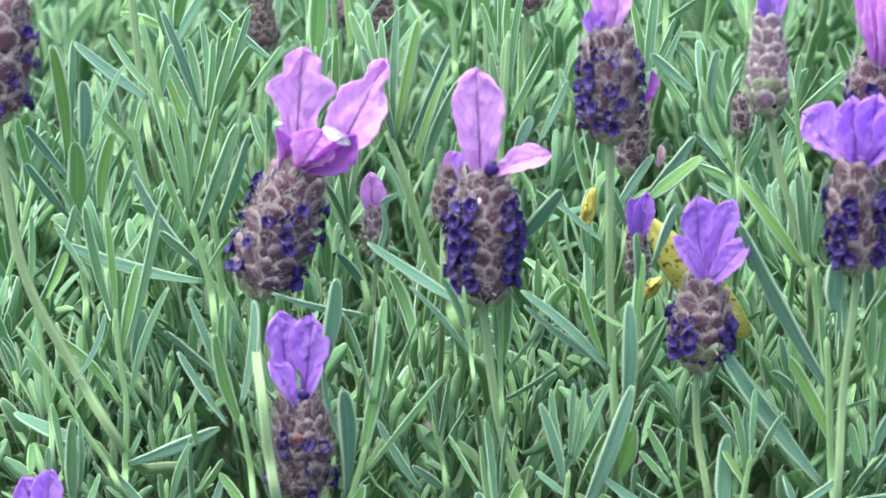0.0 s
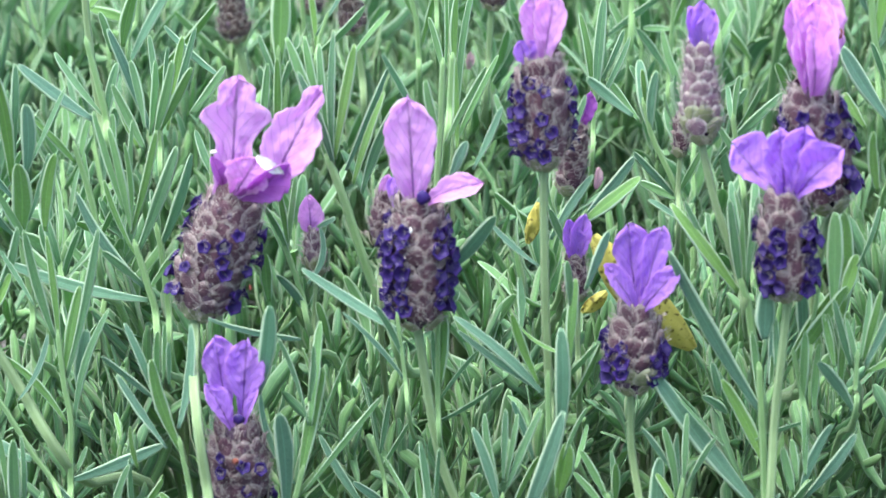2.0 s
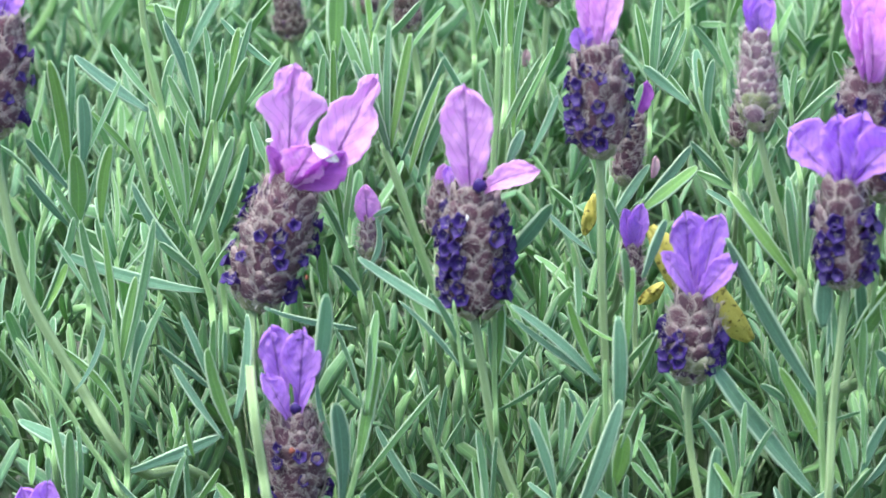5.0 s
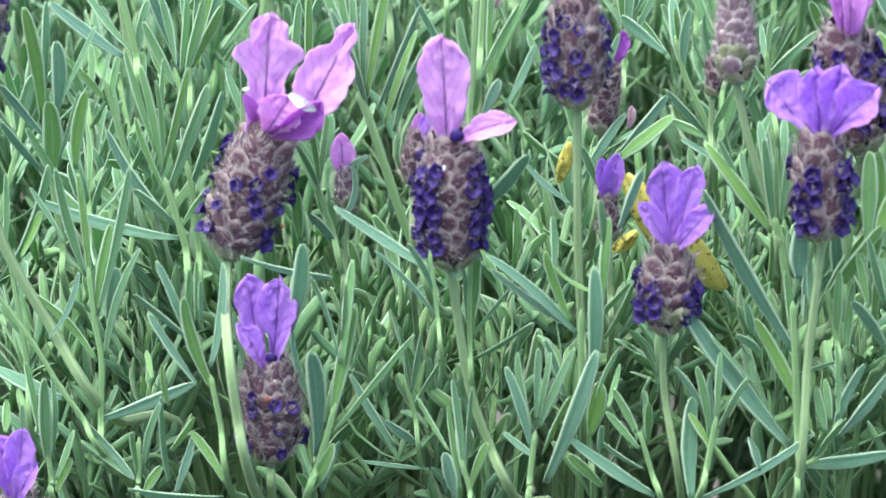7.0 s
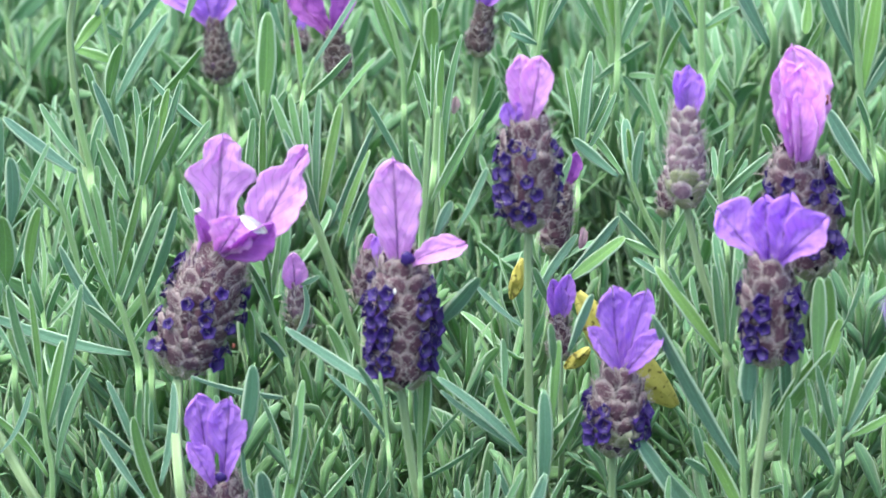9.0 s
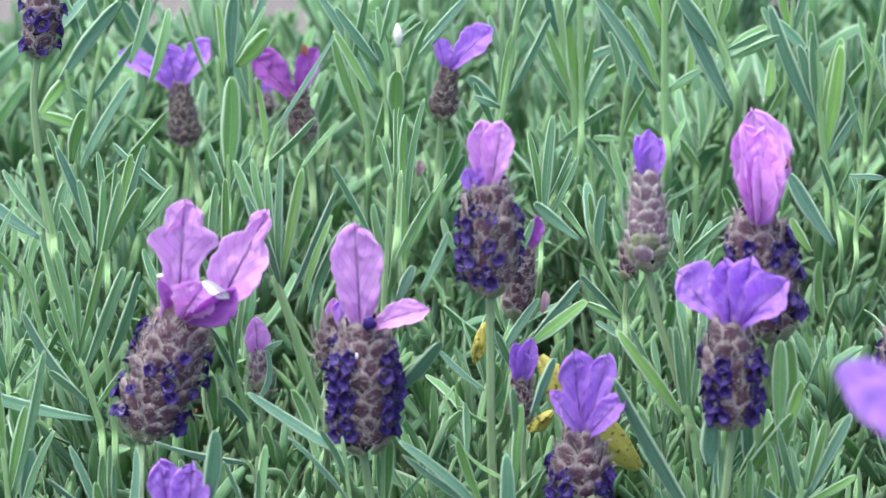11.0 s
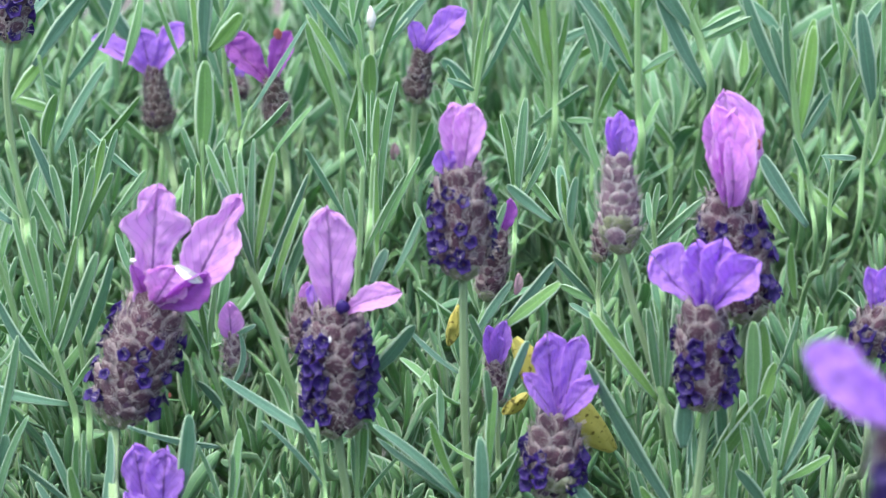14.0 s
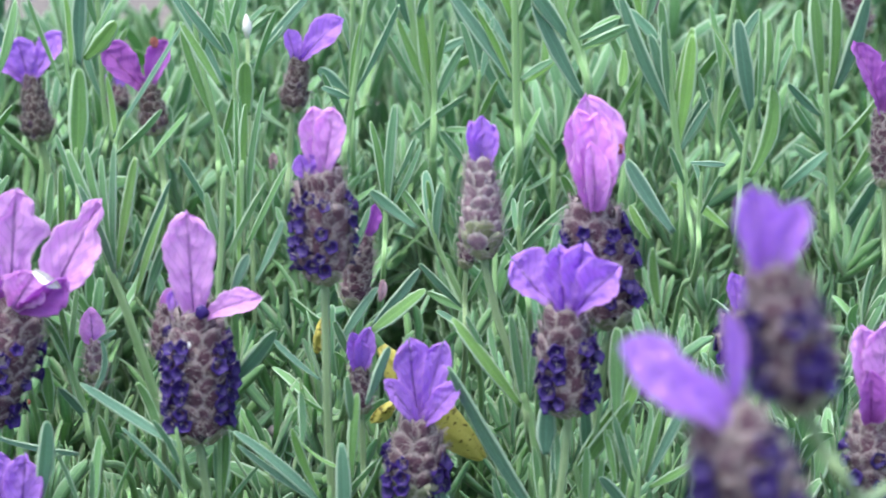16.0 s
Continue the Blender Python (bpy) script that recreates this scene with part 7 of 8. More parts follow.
leaf(sh, (0.0408, 0.0350, 0.4666), (0.0348, 0.0375, 0.4741), 0.0017, -7, -0.03, -0.00, 0.19, 0.0)
leaf(sh, (0.0416, 0.0350, 0.4714), (0.0389, 0.0333, 0.4776), 0.0016, 22, 0.05, -0.03, 0.10, 0.3)
sh = shoot([(0.0427, 0.1132, 0.0000), (0.0557, 0.1795, 0.2048), (0.0612, 0.1650, 0.4095), (0.0604, 0.1200, 0.4545), (0.0600, 0.1200, 0.4691), (0.0600, 0.1200, 0.4775), (0.0599, 0.1200, 0.4894)], 0.00085, 1)
leaf(sh, (0.0594, 0.1200, 0.4695), (0.0521, 0.1186, 0.4860), 0.0013, 20, 0.04, 0.03, -0.13, 0.8)
leaf(sh, (0.0609, 0.1200, 0.4695), (0.0671, 0.1211, 0.4739), 0.0017, 4, 0.06, -0.02, 0.18, 0.2, LEAF_FRESH)
leaf(sh, (0.0580, 0.1200, 0.4640), (0.0456, 0.1168, 0.4891), 0.0034, -31, 0.02, 0.01, -0.51, 0.1, LEAF_GREY)
leaf(sh, (0.0583, 0.1200, 0.4757), (0.0510, 0.1229, 0.4869), 0.0027, 34, 0.03, 0.01, -0.45, 0.5, LEAF_GREY)
leaf(sh, (0.0646, 0.1200, 0.4685), (0.0652, 0.1233, 0.4793), 0.0023, -30, 0.02, -0.03, 0.11, 0.4, LEAF_FRESH)
leaf(sh, (0.0512, 0.1200, 0.4797), (0.0425, 0.1218, 0.4752), 0.0023, 5, -0.00, -0.01, -0.18, 0.2, LEAF_GREY)
leaf(sh, (0.0524, 0.1200, 0.4763), (0.0437, 0.1176, 0.4719), 0.0023, -34, 0.02, -0.00, -0.59, 0.2, LEAF_FRESH)
leaf(sh, (0.0678, 0.1200, 0.4527), (0.0618, 0.1209, 0.4600), 0.0019, -23, 0.01, -0.03, -0.40, 0.3, LEAF_FRESH)
leaf(sh, (0.0609, 0.1200, 0.4465), (0.0626, 0.1175, 0.4580), 0.0017, 19, -0.02, 0.03, -0.47, 0.1)
sh = shoot([(0.0527, 0.1077, 0.0000), (0.0714, 0.1708, 0.2122), (0.0794, 0.1550, 0.4244), (0.0741, 0.1100, 0.4685), (0.0720, 0.1100, 0.4786), (0.0708, 0.1100, 0.4839), (0.0693, 0.1100, 0.4909)], 0.00102, 0)
leaf(sh, (0.0713, 0.1100, 0.4691), (0.0628, 0.1121, 0.4903), 0.0037, 23, 0.01, 0.01, -0.39, 0.2, LEAF_GREY)
leaf(sh, (0.0720, 0.1100, 0.4794), (0.0824, 0.1097, 0.4848), 0.0024, 8, -0.01, 0.00, 0.59, 0.8, LEAF_FRESH)
leaf(sh, (0.0720, 0.1100, 0.4818), (0.0799, 0.1136, 0.4855), 0.0021, -15, 0.03, 0.01, 0.19, 0.5)
leaf(sh, (0.0709, 0.1100, 0.4806), (0.0664, 0.1077, 0.4909), 0.0026, 3, -0.01, -0.00, -0.26, 0.2, LEAF_FRESH)
leaf(sh, (0.0792, 0.1100, 0.4655), (0.0854, 0.1099, 0.4777), 0.0017, -5, 0.03, -0.02, 0.58, 0.2, LEAF_FRESH)
leaf(sh, (0.0805, 0.1100, 0.4794), (0.0799, 0.1062, 0.4726), 0.0029, 5, 0.02, 0.03, 0.25, 0.0, LEAF_FRESH)
leaf(sh, (0.0872, 0.1100, 0.4762), (0.0781, 0.1096, 0.4905), 0.0026, 28, 0.03, 0.02, -0.44, 0.4)
leaf(sh, (0.0892, 0.1100, 0.4786), (0.0806, 0.1089, 0.4883), 0.0027, 9, 0.03, -0.03, -0.01, 0.3, LEAF_GREY)
sh = shoot([(0.0605, 0.1022, 0.0000), (0.0837, 0.1622, 0.1977), (0.0937, 0.1450, 0.3955), (0.0923, 0.1000, 0.4404), (0.0915, 0.1000, 0.4573), (0.0903, 0.1000, 0.4691)], 0.00092, 0)
leaf(sh, (0.0903, 0.1000, 0.4703), (0.0935, 0.1005, 0.4868), 0.0038, -41, -0.01, -0.00, -0.51, 0.1, LEAF_FRESH)
leaf(sh, (0.0898, 0.1000, 0.4685), (0.0898, 0.1039, 0.4809), 0.0024, -3, 0.01, 0.01, 0.48, 0.8)
leaf(sh, (0.0918, 0.1000, 0.4614), (0.0976, 0.1027, 0.4739), 0.0033, -2, -0.01, -0.02, -0.34, 0.8, LEAF_GREY)
leaf(sh, (0.1017, 0.1000, 0.4447), (0.0898, 0.1023, 0.4539), 0.0024, 0, -0.16, -0.02, 0.52, 0.7, LEAF_FRESH)
leaf(sh, (0.0929, 0.1000, 0.4727), (0.0992, 0.0989, 0.4833), 0.0027, 31, -0.02, 0.01, 0.47, 0.5, LEAF_FRESH)
leaf(sh, (0.0886, 0.1000, 0.4715), (0.0848, 0.0997, 0.4856), 0.0027, -22, 0.01, -0.03, 0.12, 0.6, LEAF_GREY)
leaf(sh, (0.0890, 0.1000, 0.4785), (0.0868, 0.0986, 0.4928), 0.0024, -17, -0.01, 0.02, -0.70, 0.5)
sh = shoot([(0.0642, 0.0978, 0.0000), (0.0895, 0.1553, 0.1986), (0.1004, 0.1370, 0.3971), (0.1022, 0.0920, 0.4420), (0.1032, 0.0920, 0.4575), (0.1043, 0.0920, 0.4681), (0.1053, 0.0920, 0.4727)], 0.00081, 0)
leaf(sh, (0.1046, 0.0920, 0.4695), (0.0957, 0.0924, 0.4901), 0.0019, 43, 0.04, -0.06, 0.51, 0.6, LEAF_FRESH)
leaf(sh, (0.1048, 0.0920, 0.4710), (0.1011, 0.0895, 0.4915), 0.0038, -2, 0.05, 0.01, -0.26, 0.5, LEAF_GREY)
leaf(sh, (0.1058, 0.0920, 0.4727), (0.1055, 0.0904, 0.4935), 0.0015, 24, 0.03, -0.01, -0.11, 0.4)
leaf(sh, (0.1072, 0.0920, 0.4774), (0.1078, 0.0958, 0.4898), 0.0025, 33, 0.02, -0.04, -0.46, 0.7, LEAF_FRESH)
leaf(sh, (0.1092, 0.0920, 0.4774), (0.1100, 0.0956, 0.4887), 0.0012, -24, 0.05, 0.00, 0.31, 0.4)
leaf(sh, (0.1091, 0.0920, 0.4762), (0.1125, 0.0941, 0.4851), 0.0015, -29, 0.03, 0.02, -0.04, 0.2)
leaf(sh, (0.1048, 0.0920, 0.4581), (0.1091, 0.0946, 0.4766), 0.0037, 0, 0.01, -0.10, 0.23, 0.4, LEAF_FRESH)
leaf(sh, (0.1138, 0.0920, 0.4837), (0.1136, 0.0939, 0.4921), 0.0023, -11, 0.03, 0.03, 0.25, 0.7)
sh = shoot([(0.0770, 0.1022, 0.0000), (0.1096, 0.1622, 0.1965), (0.1236, 0.1450, 0.3931), (0.1229, 0.1000, 0.4381), (0.1225, 0.1000, 0.4513), (0.1214, 0.1000, 0.4619), (0.1203, 0.1000, 0.4751)], 0.00110, 0)
leaf(sh, (0.1196, 0.1000, 0.4733), (0.1172, 0.1009, 0.4934), 0.0049, 33, 0.03, 0.03, -0.15, 0.1, LEAF_FRESH)
leaf(sh, (0.1211, 0.1000, 0.4733), (0.1213, 0.0998, 0.4937), 0.0033, 16, -0.00, -0.04, -0.22, 0.1, LEAF_FRESH)
leaf(sh, (0.1216, 0.1000, 0.4616), (0.1122, 0.0985, 0.4535), 0.0024, 0, 0.17, -0.01, -0.52, 0.7, LEAF_GREY)
leaf(sh, (0.1229, 0.1000, 0.4627), (0.1317, 0.1027, 0.4722), 0.0019, 33, 0.03, -0.04, -0.12, 0.6, LEAF_FRESH)
leaf(sh, (0.1234, 0.1000, 0.4519), (0.1323, 0.0980, 0.4695), 0.0019, 1, 0.03, -0.04, 0.16, 0.2, LEAF_FRESH)
leaf(sh, (0.1247, 0.1000, 0.4435), (0.1312, 0.0984, 0.4557), 0.0040, 38, -0.01, -0.04, -0.35, 0.8, LEAF_GREY)
leaf(sh, (0.1224, 0.1000, 0.4741), (0.1279, 0.0993, 0.4939), 0.0042, 27, 0.02, -0.02, 0.28, 0.5, LEAF_GREY)
leaf(sh, (0.1195, 0.1000, 0.4686), (0.1122, 0.0962, 0.4764), 0.0020, -20, -0.00, 0.02, -0.21, 0.6, LEAF_GREY)
sh = shoot([(0.0617, 0.0912, 0.0000), (0.0856, 0.1449, 0.1995), (0.0958, 0.1250, 0.3991), (0.0930, 0.0800, 0.4438), (0.0917, 0.0800, 0.4555), (0.0909, 0.0800, 0.4608)], 0.00071, 1)
leaf(sh, (0.0909, 0.0800, 0.4602), (0.0874, 0.0764, 0.4694), 0.0015, -6, 0.05, -0.00, -0.31, 0.4)
leaf(sh, (0.0913, 0.0800, 0.4596), (0.0940, 0.0763, 0.4683), 0.0015, 37, 0.02, 0.00, 0.25, 0.1)
sh = shoot([(-0.0218, 0.0967, 0.0000), (-0.0458, 0.1535, 0.2070), (-0.0561, 0.1350, 0.4139), (-0.0578, 0.0900, 0.4588), (-0.0585, 0.0900, 0.4706), (-0.0598, 0.0900, 0.4799)], 0.00072, 0)
leaf(sh, (-0.0612, 0.0900, 0.4798), (-0.0487, 0.0886, 0.4966), 0.0031, 9, 0.01, 0.02, 0.40, 0.5, LEAF_GREY)
leaf(sh, (-0.0429, 0.1310, 0.4690), (-0.0526, 0.1280, 0.4861), 0.0034, -13, -0.01, 0.02, 0.35, 0.6, LEAF_GREY)
leaf(sh, (-0.0629, 0.0900, 0.4888), (-0.0548, 0.0922, 0.4976), 0.0029, -44, -0.01, -0.00, -0.50, 0.5, LEAF_GREY)
leaf(sh, (-0.0657, 0.0900, 0.4726), (-0.0588, 0.0931, 0.4808), 0.0029, 5, -0.00, 0.02, 0.60, 0.4, LEAF_FRESH)
leaf(sh, (-0.0582, 0.0900, 0.4609), (-0.0467, 0.0887, 0.4812), 0.0024, -22, 0.03, 0.01, 0.30, 0.7, LEAF_GREY)
leaf(sh, (-0.0538, 0.0900, 0.4582), (-0.0400, 0.0863, 0.4748), 0.0022, 27, 0.03, -0.02, 0.57, 0.1, LEAF_FRESH)
leaf(sh, (-0.0564, 0.0900, 0.4833), (-0.0606, 0.0922, 0.4965), 0.0022, -26, -0.02, -0.04, 0.57, 0.1)
leaf(sh, (-0.0475, 0.0900, 0.4834), (-0.0434, 0.0909, 0.4969), 0.0022, -16, 0.03, -0.04, 0.40, 0.3)
leaf(sh, (-0.0438, 0.0900, 0.4788), (-0.0397, 0.0925, 0.4942), 0.0022, -6, 0.04, -0.04, -0.60, 0.5)
sh = shoot([(-0.0148, 0.0583, 0.0000), (-0.0348, 0.0930, 0.2061), (-0.0433, 0.0650, 0.4121), (-0.0448, 0.0200, 0.4571), (-0.0453, 0.0200, 0.4667), (-0.0453, 0.0200, 0.4715)], 0.00081, 0)
leaf(sh, (-0.0461, 0.0200, 0.4736), (-0.0470, 0.0233, 0.4865), 0.0015, -23, -0.03, -0.02, 0.69, 0.2)
leaf(sh, (-0.0444, 0.0200, 0.4705), (-0.0437, 0.0234, 0.4844), 0.0013, 35, -0.02, -0.00, -0.00, 0.3)
leaf(sh, (-0.0439, 0.0200, 0.4697), (-0.0406, 0.0198, 0.4873), 0.0021, -17, -0.01, 0.01, 0.68, 0.3, LEAF_FRESH)
leaf(sh, (-0.0433, 0.0200, 0.4715), (-0.0382, 0.0193, 0.4892), 0.0015, -4, 0.01, -0.00, -0.15, 0.7)
leaf(sh, (-0.0469, 0.0200, 0.4694), (-0.0537, 0.0175, 0.4894), 0.0022, 20, 0.03, 0.00, 0.09, 0.3, LEAF_GREY)
leaf(sh, (-0.0493, 0.0200, 0.4662), (-0.0535, 0.0215, 0.4770), 0.0019, 5, -0.02, -0.01, 0.64, 0.7, LEAF_FRESH)
leaf(sh, (-0.0513, 0.0200, 0.4852), (-0.0485, 0.0178, 0.4960), 0.0026, 13, -0.01, 0.03, 0.32, 0.6, LEAF_FRESH)
leaf(sh, (-0.0534, 0.0200, 0.4842), (-0.0551, 0.0188, 0.4920), 0.0017, -23, 0.02, -0.04, 0.45, 0.8)
leaf(sh, (-0.0343, 0.0200, 0.4797), (-0.0442, 0.0227, 0.4883), 0.0015, -25, -0.00, 0.04, -0.22, 0.7, LEAF_GREY)
sh = shoot([(0.0113, 0.1022, 0.0000), (0.0062, 0.1622, 0.2120), (0.0041, 0.1450, 0.4240), (0.0035, 0.1000, 0.4690), (0.0033, 0.1000, 0.4784), (0.0033, 0.1000, 0.4866)], 0.00064, 0)
leaf(sh, (0.0033, 0.1000, 0.4854), (0.0001, 0.0972, 0.4926), 0.0013, 5, 0.12, 0.03, -0.35, 0.1)
leaf(sh, (0.0036, 0.1000, 0.4854), (0.0090, 0.0994, 0.4914), 0.0013, -24, 0.12, -0.02, 0.28, 0.0)
leaf(sh, (0.0033, 0.1000, 0.4843), (-0.0011, 0.1000, 0.4900), 0.0016, -12, 0.02, -0.00, 0.14, 0.5)
leaf(sh, (0.0039, 0.1000, 0.4843), (0.0101, 0.1013, 0.4892), 0.0016, 22, -0.01, -0.03, 0.49, 0.2)
leaf(sh, (0.0033, 0.1000, 0.4860), (0.0050, 0.1039, 0.4954), 0.0018, 6, 0.04, 0.00, 0.70, 0.7)
sh = shoot([(0.0415, 0.0848, 0.0000), (0.0513, 0.1450, 0.2060), (0.0580, 0.1250, 0.4127), (0.0591, 0.0950, 0.4577), (0.0586, 0.0950, 0.4684), (0.0582, 0.0950, 0.4772), (0.0579, 0.0950, 0.4894), (0.0575, 0.0950, 0.5008)], 0.00118, 1)
leaf(sh, (0.0574, 0.0950, 0.4770), (0.0500, 0.0938, 0.4924), 0.0018, -24, -0.01, -0.02, -0.43, 0.3, LEAF_FRESH)
leaf(sh, (0.0591, 0.0950, 0.4774), (0.0657, 0.0964, 0.4811), 0.0018, -19, 0.04, 0.02, 0.04, 0.2)
leaf(sh, (0.0575, 0.0950, 0.4772), (0.0434, 0.0925, 0.4978), 0.0036, 29, -0.01, -0.02, 0.33, 0.5, LEAF_GREY)
leaf(sh, (0.0586, 0.0950, 0.4894), (0.0627, 0.0932, 0.5013), 0.0029, 8, 0.03, -0.02, 0.23, 0.5)
leaf(sh, (0.0572, 0.0950, 0.4893), (0.0529, 0.0952, 0.5007), 0.0027, 12, 0.03, -0.02, 0.01, 0.2, LEAF_FRESH)
sh = shoot([(0.0488, 0.0820, 0.0000), (0.0619, 0.1400, 0.2128), (0.0708, 0.1200, 0.4279), (0.0723, 0.0900, 0.4729), (0.0702, 0.0900, 0.4839), (0.0672, 0.0900, 0.4913), (0.0651, 0.0900, 0.5010)], 0.00120, 0)
leaf(sh, (0.0701, 0.0900, 0.4871), (0.0782, 0.0925, 0.4904), 0.0019, 25, 0.01, -0.02, 0.05, 0.3)
leaf(sh, (0.0708, 0.0900, 0.4855), (0.0804, 0.0922, 0.4893), 0.0020, 24, 0.03, 0.00, 0.01, 0.3)
leaf(sh, (0.0688, 0.0900, 0.4864), (0.0594, 0.0871, 0.4997), 0.0036, -13, 0.02, -0.00, 0.31, 0.1, LEAF_GREY)
leaf(sh, (0.0716, 0.0900, 0.4746), (0.0609, 0.0880, 0.4959), 0.0034, 2, -0.02, 0.01, -0.03, 0.3, LEAF_GREY)
leaf(sh, (0.0678, 0.0900, 0.4908), (0.0702, 0.0889, 0.5013), 0.0024, -20, 0.04, -0.02, 0.13, 0.2, LEAF_FRESH)
sh = shoot([(0.0321, 0.0902, 0.0000), (0.0376, 0.1550, 0.2045), (0.0414, 0.1350, 0.4094), (0.0421, 0.1050, 0.4544), (0.0413, 0.1050, 0.4604), (0.0407, 0.1050, 0.4706), (0.0378, 0.1050, 0.4865), (0.0365, 0.1050, 0.4982)], 0.00120, 0)
leaf(sh, (0.0400, 0.1050, 0.4709), (0.0299, 0.1032, 0.4893), 0.0018, 4, 0.00, 0.01, 0.40, 0.2)
leaf(sh, (0.0413, 0.1050, 0.4709), (0.0445, 0.1064, 0.4866), 0.0017, 8, -0.02, -0.02, -0.26, 0.3, LEAF_FRESH)
leaf(sh, (0.0373, 0.1050, 0.4625), (0.0489, 0.1013, 0.4725), 0.0017, 13, -0.01, -0.00, 0.40, 0.6)
leaf(sh, (0.0373, 0.1050, 0.4853), (0.0342, 0.1011, 0.4980), 0.0022, -14, 0.02, 0.03, 0.47, 0.5, LEAF_GREY)
leaf(sh, (0.0384, 0.1050, 0.4858), (0.0422, 0.1053, 0.4964), 0.0021, 22, 0.00, 0.03, -0.21, 0.2)
sh = shoot([(0.0224, 0.0793, 0.0000), (0.0235, 0.1350, 0.2074), (0.0242, 0.1150, 0.4158), (0.0244, 0.0850, 0.4608), (0.0250, 0.0850, 0.4690), (0.0262, 0.0850, 0.4776), (0.0285, 0.0850, 0.4942), (0.0293, 0.0850, 0.5022)], 0.00090, 0)
leaf(sh, (0.0256, 0.0850, 0.4764), (0.0200, 0.0820, 0.4796), 0.0016, -8, 0.10, -0.00, 0.46, 0.3, LEAF_GREY)
leaf(sh, (0.0264, 0.0850, 0.4773), (0.0350, 0.0822, 0.4962), 0.0016, 19, -0.02, -0.03, -0.14, 0.2, LEAF_GREY)
leaf(sh, (0.0256, 0.0850, 0.4759), (0.0276, 0.0840, 0.4922), 0.0014, -20, -0.01, 0.03, -0.44, 0.1, LEAF_FRESH)
leaf(sh, (0.0254, 0.0850, 0.4701), (0.0202, 0.0820, 0.4825), 0.0018, -32, -0.01, 0.01, -0.01, 0.2)
leaf(sh, (0.0285, 0.0850, 0.4931), (0.0327, 0.0847, 0.5034), 0.0019, 19, 0.04, -0.02, -0.09, 0.6)
sh = shoot([(0.0617, 0.0875, 0.0000), (0.0807, 0.1500, 0.1993), (0.0936, 0.1300, 0.3980), (0.0958, 0.1000, 0.4430), (0.0939, 0.1000, 0.4514), (0.0912, 0.1000, 0.4616), (0.0900, 0.1000, 0.4682), (0.0886, 0.1000, 0.4823)], 0.00105, 1)
leaf(sh, (0.0910, 0.1000, 0.4620), (0.0933, 0.0989, 0.4859), 0.0037, -32, 0.01, -0.02, -0.08, 0.2, LEAF_FRESH)
leaf(sh, (0.0901, 0.1000, 0.4677), (0.0787, 0.0995, 0.4938), 0.0033, -32, 0.03, 0.02, -0.25, 0.2, LEAF_GREY)
leaf(sh, (0.0923, 0.1000, 0.4736), (0.0997, 0.1021, 0.4820), 0.0020, -25, -0.01, -0.02, -0.45, 0.6)
leaf(sh, (0.0898, 0.1000, 0.4684), (0.0873, 0.0988, 0.4884), 0.0025, 28, 0.01, 0.03, 0.15, 0.5)
leaf(sh, (0.0915, 0.1000, 0.4610), (0.0970, 0.0967, 0.4727), 0.0018, -20, 0.02, -0.00, 0.37, 0.5, LEAF_GREY)
sh = shoot([(0.0633, 0.0864, 0.0000), (0.0830, 0.1480, 0.2056), (0.0963, 0.1280, 0.4119), (0.0987, 0.0980, 0.4569), (0.0988, 0.0980, 0.4641), (0.0994, 0.0980, 0.4782), (0.1015, 0.0980, 0.4957), (0.1018, 0.0980, 0.4991)], 0.00070, 1)
leaf(sh, (0.0992, 0.0980, 0.4771), (0.0964, 0.0986, 0.4920), 0.0019, 20, 0.04, -0.01, 0.14, 0.5)
leaf(sh, (0.0996, 0.0980, 0.4782), (0.1065, 0.0988, 0.4909), 0.0024, -16, 0.01, 0.01, 0.42, 0.6, LEAF_GREY)
leaf(sh, (0.0990, 0.0980, 0.4647), (0.1041, 0.1007, 0.4763), 0.0018, 11, -0.02, 0.03, -0.46, 0.5, LEAF_FRESH)
leaf(sh, (0.0988, 0.0980, 0.4650), (0.0947, 0.0987, 0.4780), 0.0016, -30, -0.01, 0.03, -0.33, 0.4)
sh = shoot([(0.0683, 0.0875, 0.0000), (0.0903, 0.1500, 0.2005), (0.1053, 0.1300, 0.4004), (0.1079, 0.1000, 0.4454), (0.1069, 0.1000, 0.4563), (0.1062, 0.1000, 0.4647), (0.1051, 0.1000, 0.4765)], 0.00100, 0)
leaf(sh, (0.1074, 0.1000, 0.4659), (0.1011, 0.1025, 0.4873), 0.0044, -19, 0.01, 0.01, -0.50, 0.6, LEAF_GREY)
leaf(sh, (0.1065, 0.1000, 0.4653), (0.1074, 0.0968, 0.4856), 0.0029, 21, -0.02, 0.02, 0.28, 0.5)
leaf(sh, (0.1066, 0.1000, 0.4563), (0.1108, 0.0974, 0.4690), 0.0022, 12, 0.01, 0.02, -0.17, 0.5, LEAF_FRESH)
leaf(sh, (0.1065, 0.1000, 0.4563), (0.1009, 0.0997, 0.4683), 0.0018, -33, 0.03, -0.00, -0.47, 0.4)
sh = shoot([(0.0088, 0.0831, 0.0000), (0.0037, 0.1420, 0.2047), (0.0002, 0.1220, 0.4098), (-0.0004, 0.0920, 0.4548), (-0.0006, 0.0920, 0.4620), (-0.0010, 0.0920, 0.4696), (-0.0040, 0.0920, 0.4830), (-0.0053, 0.0920, 0.4945)], 0.00085, 0)
leaf(sh, (-0.0012, 0.0920, 0.4699), (-0.0076, 0.0923, 0.4884), 0.0025, -25, 0.01, 0.02, -0.14, 0.5, LEAF_FRESH)
leaf(sh, (0.0011, 0.0920, 0.4763), (-0.0111, 0.0939, 0.4976), 0.0024, 22, 0.01, -0.03, -0.41, 0.4, LEAF_GREY)
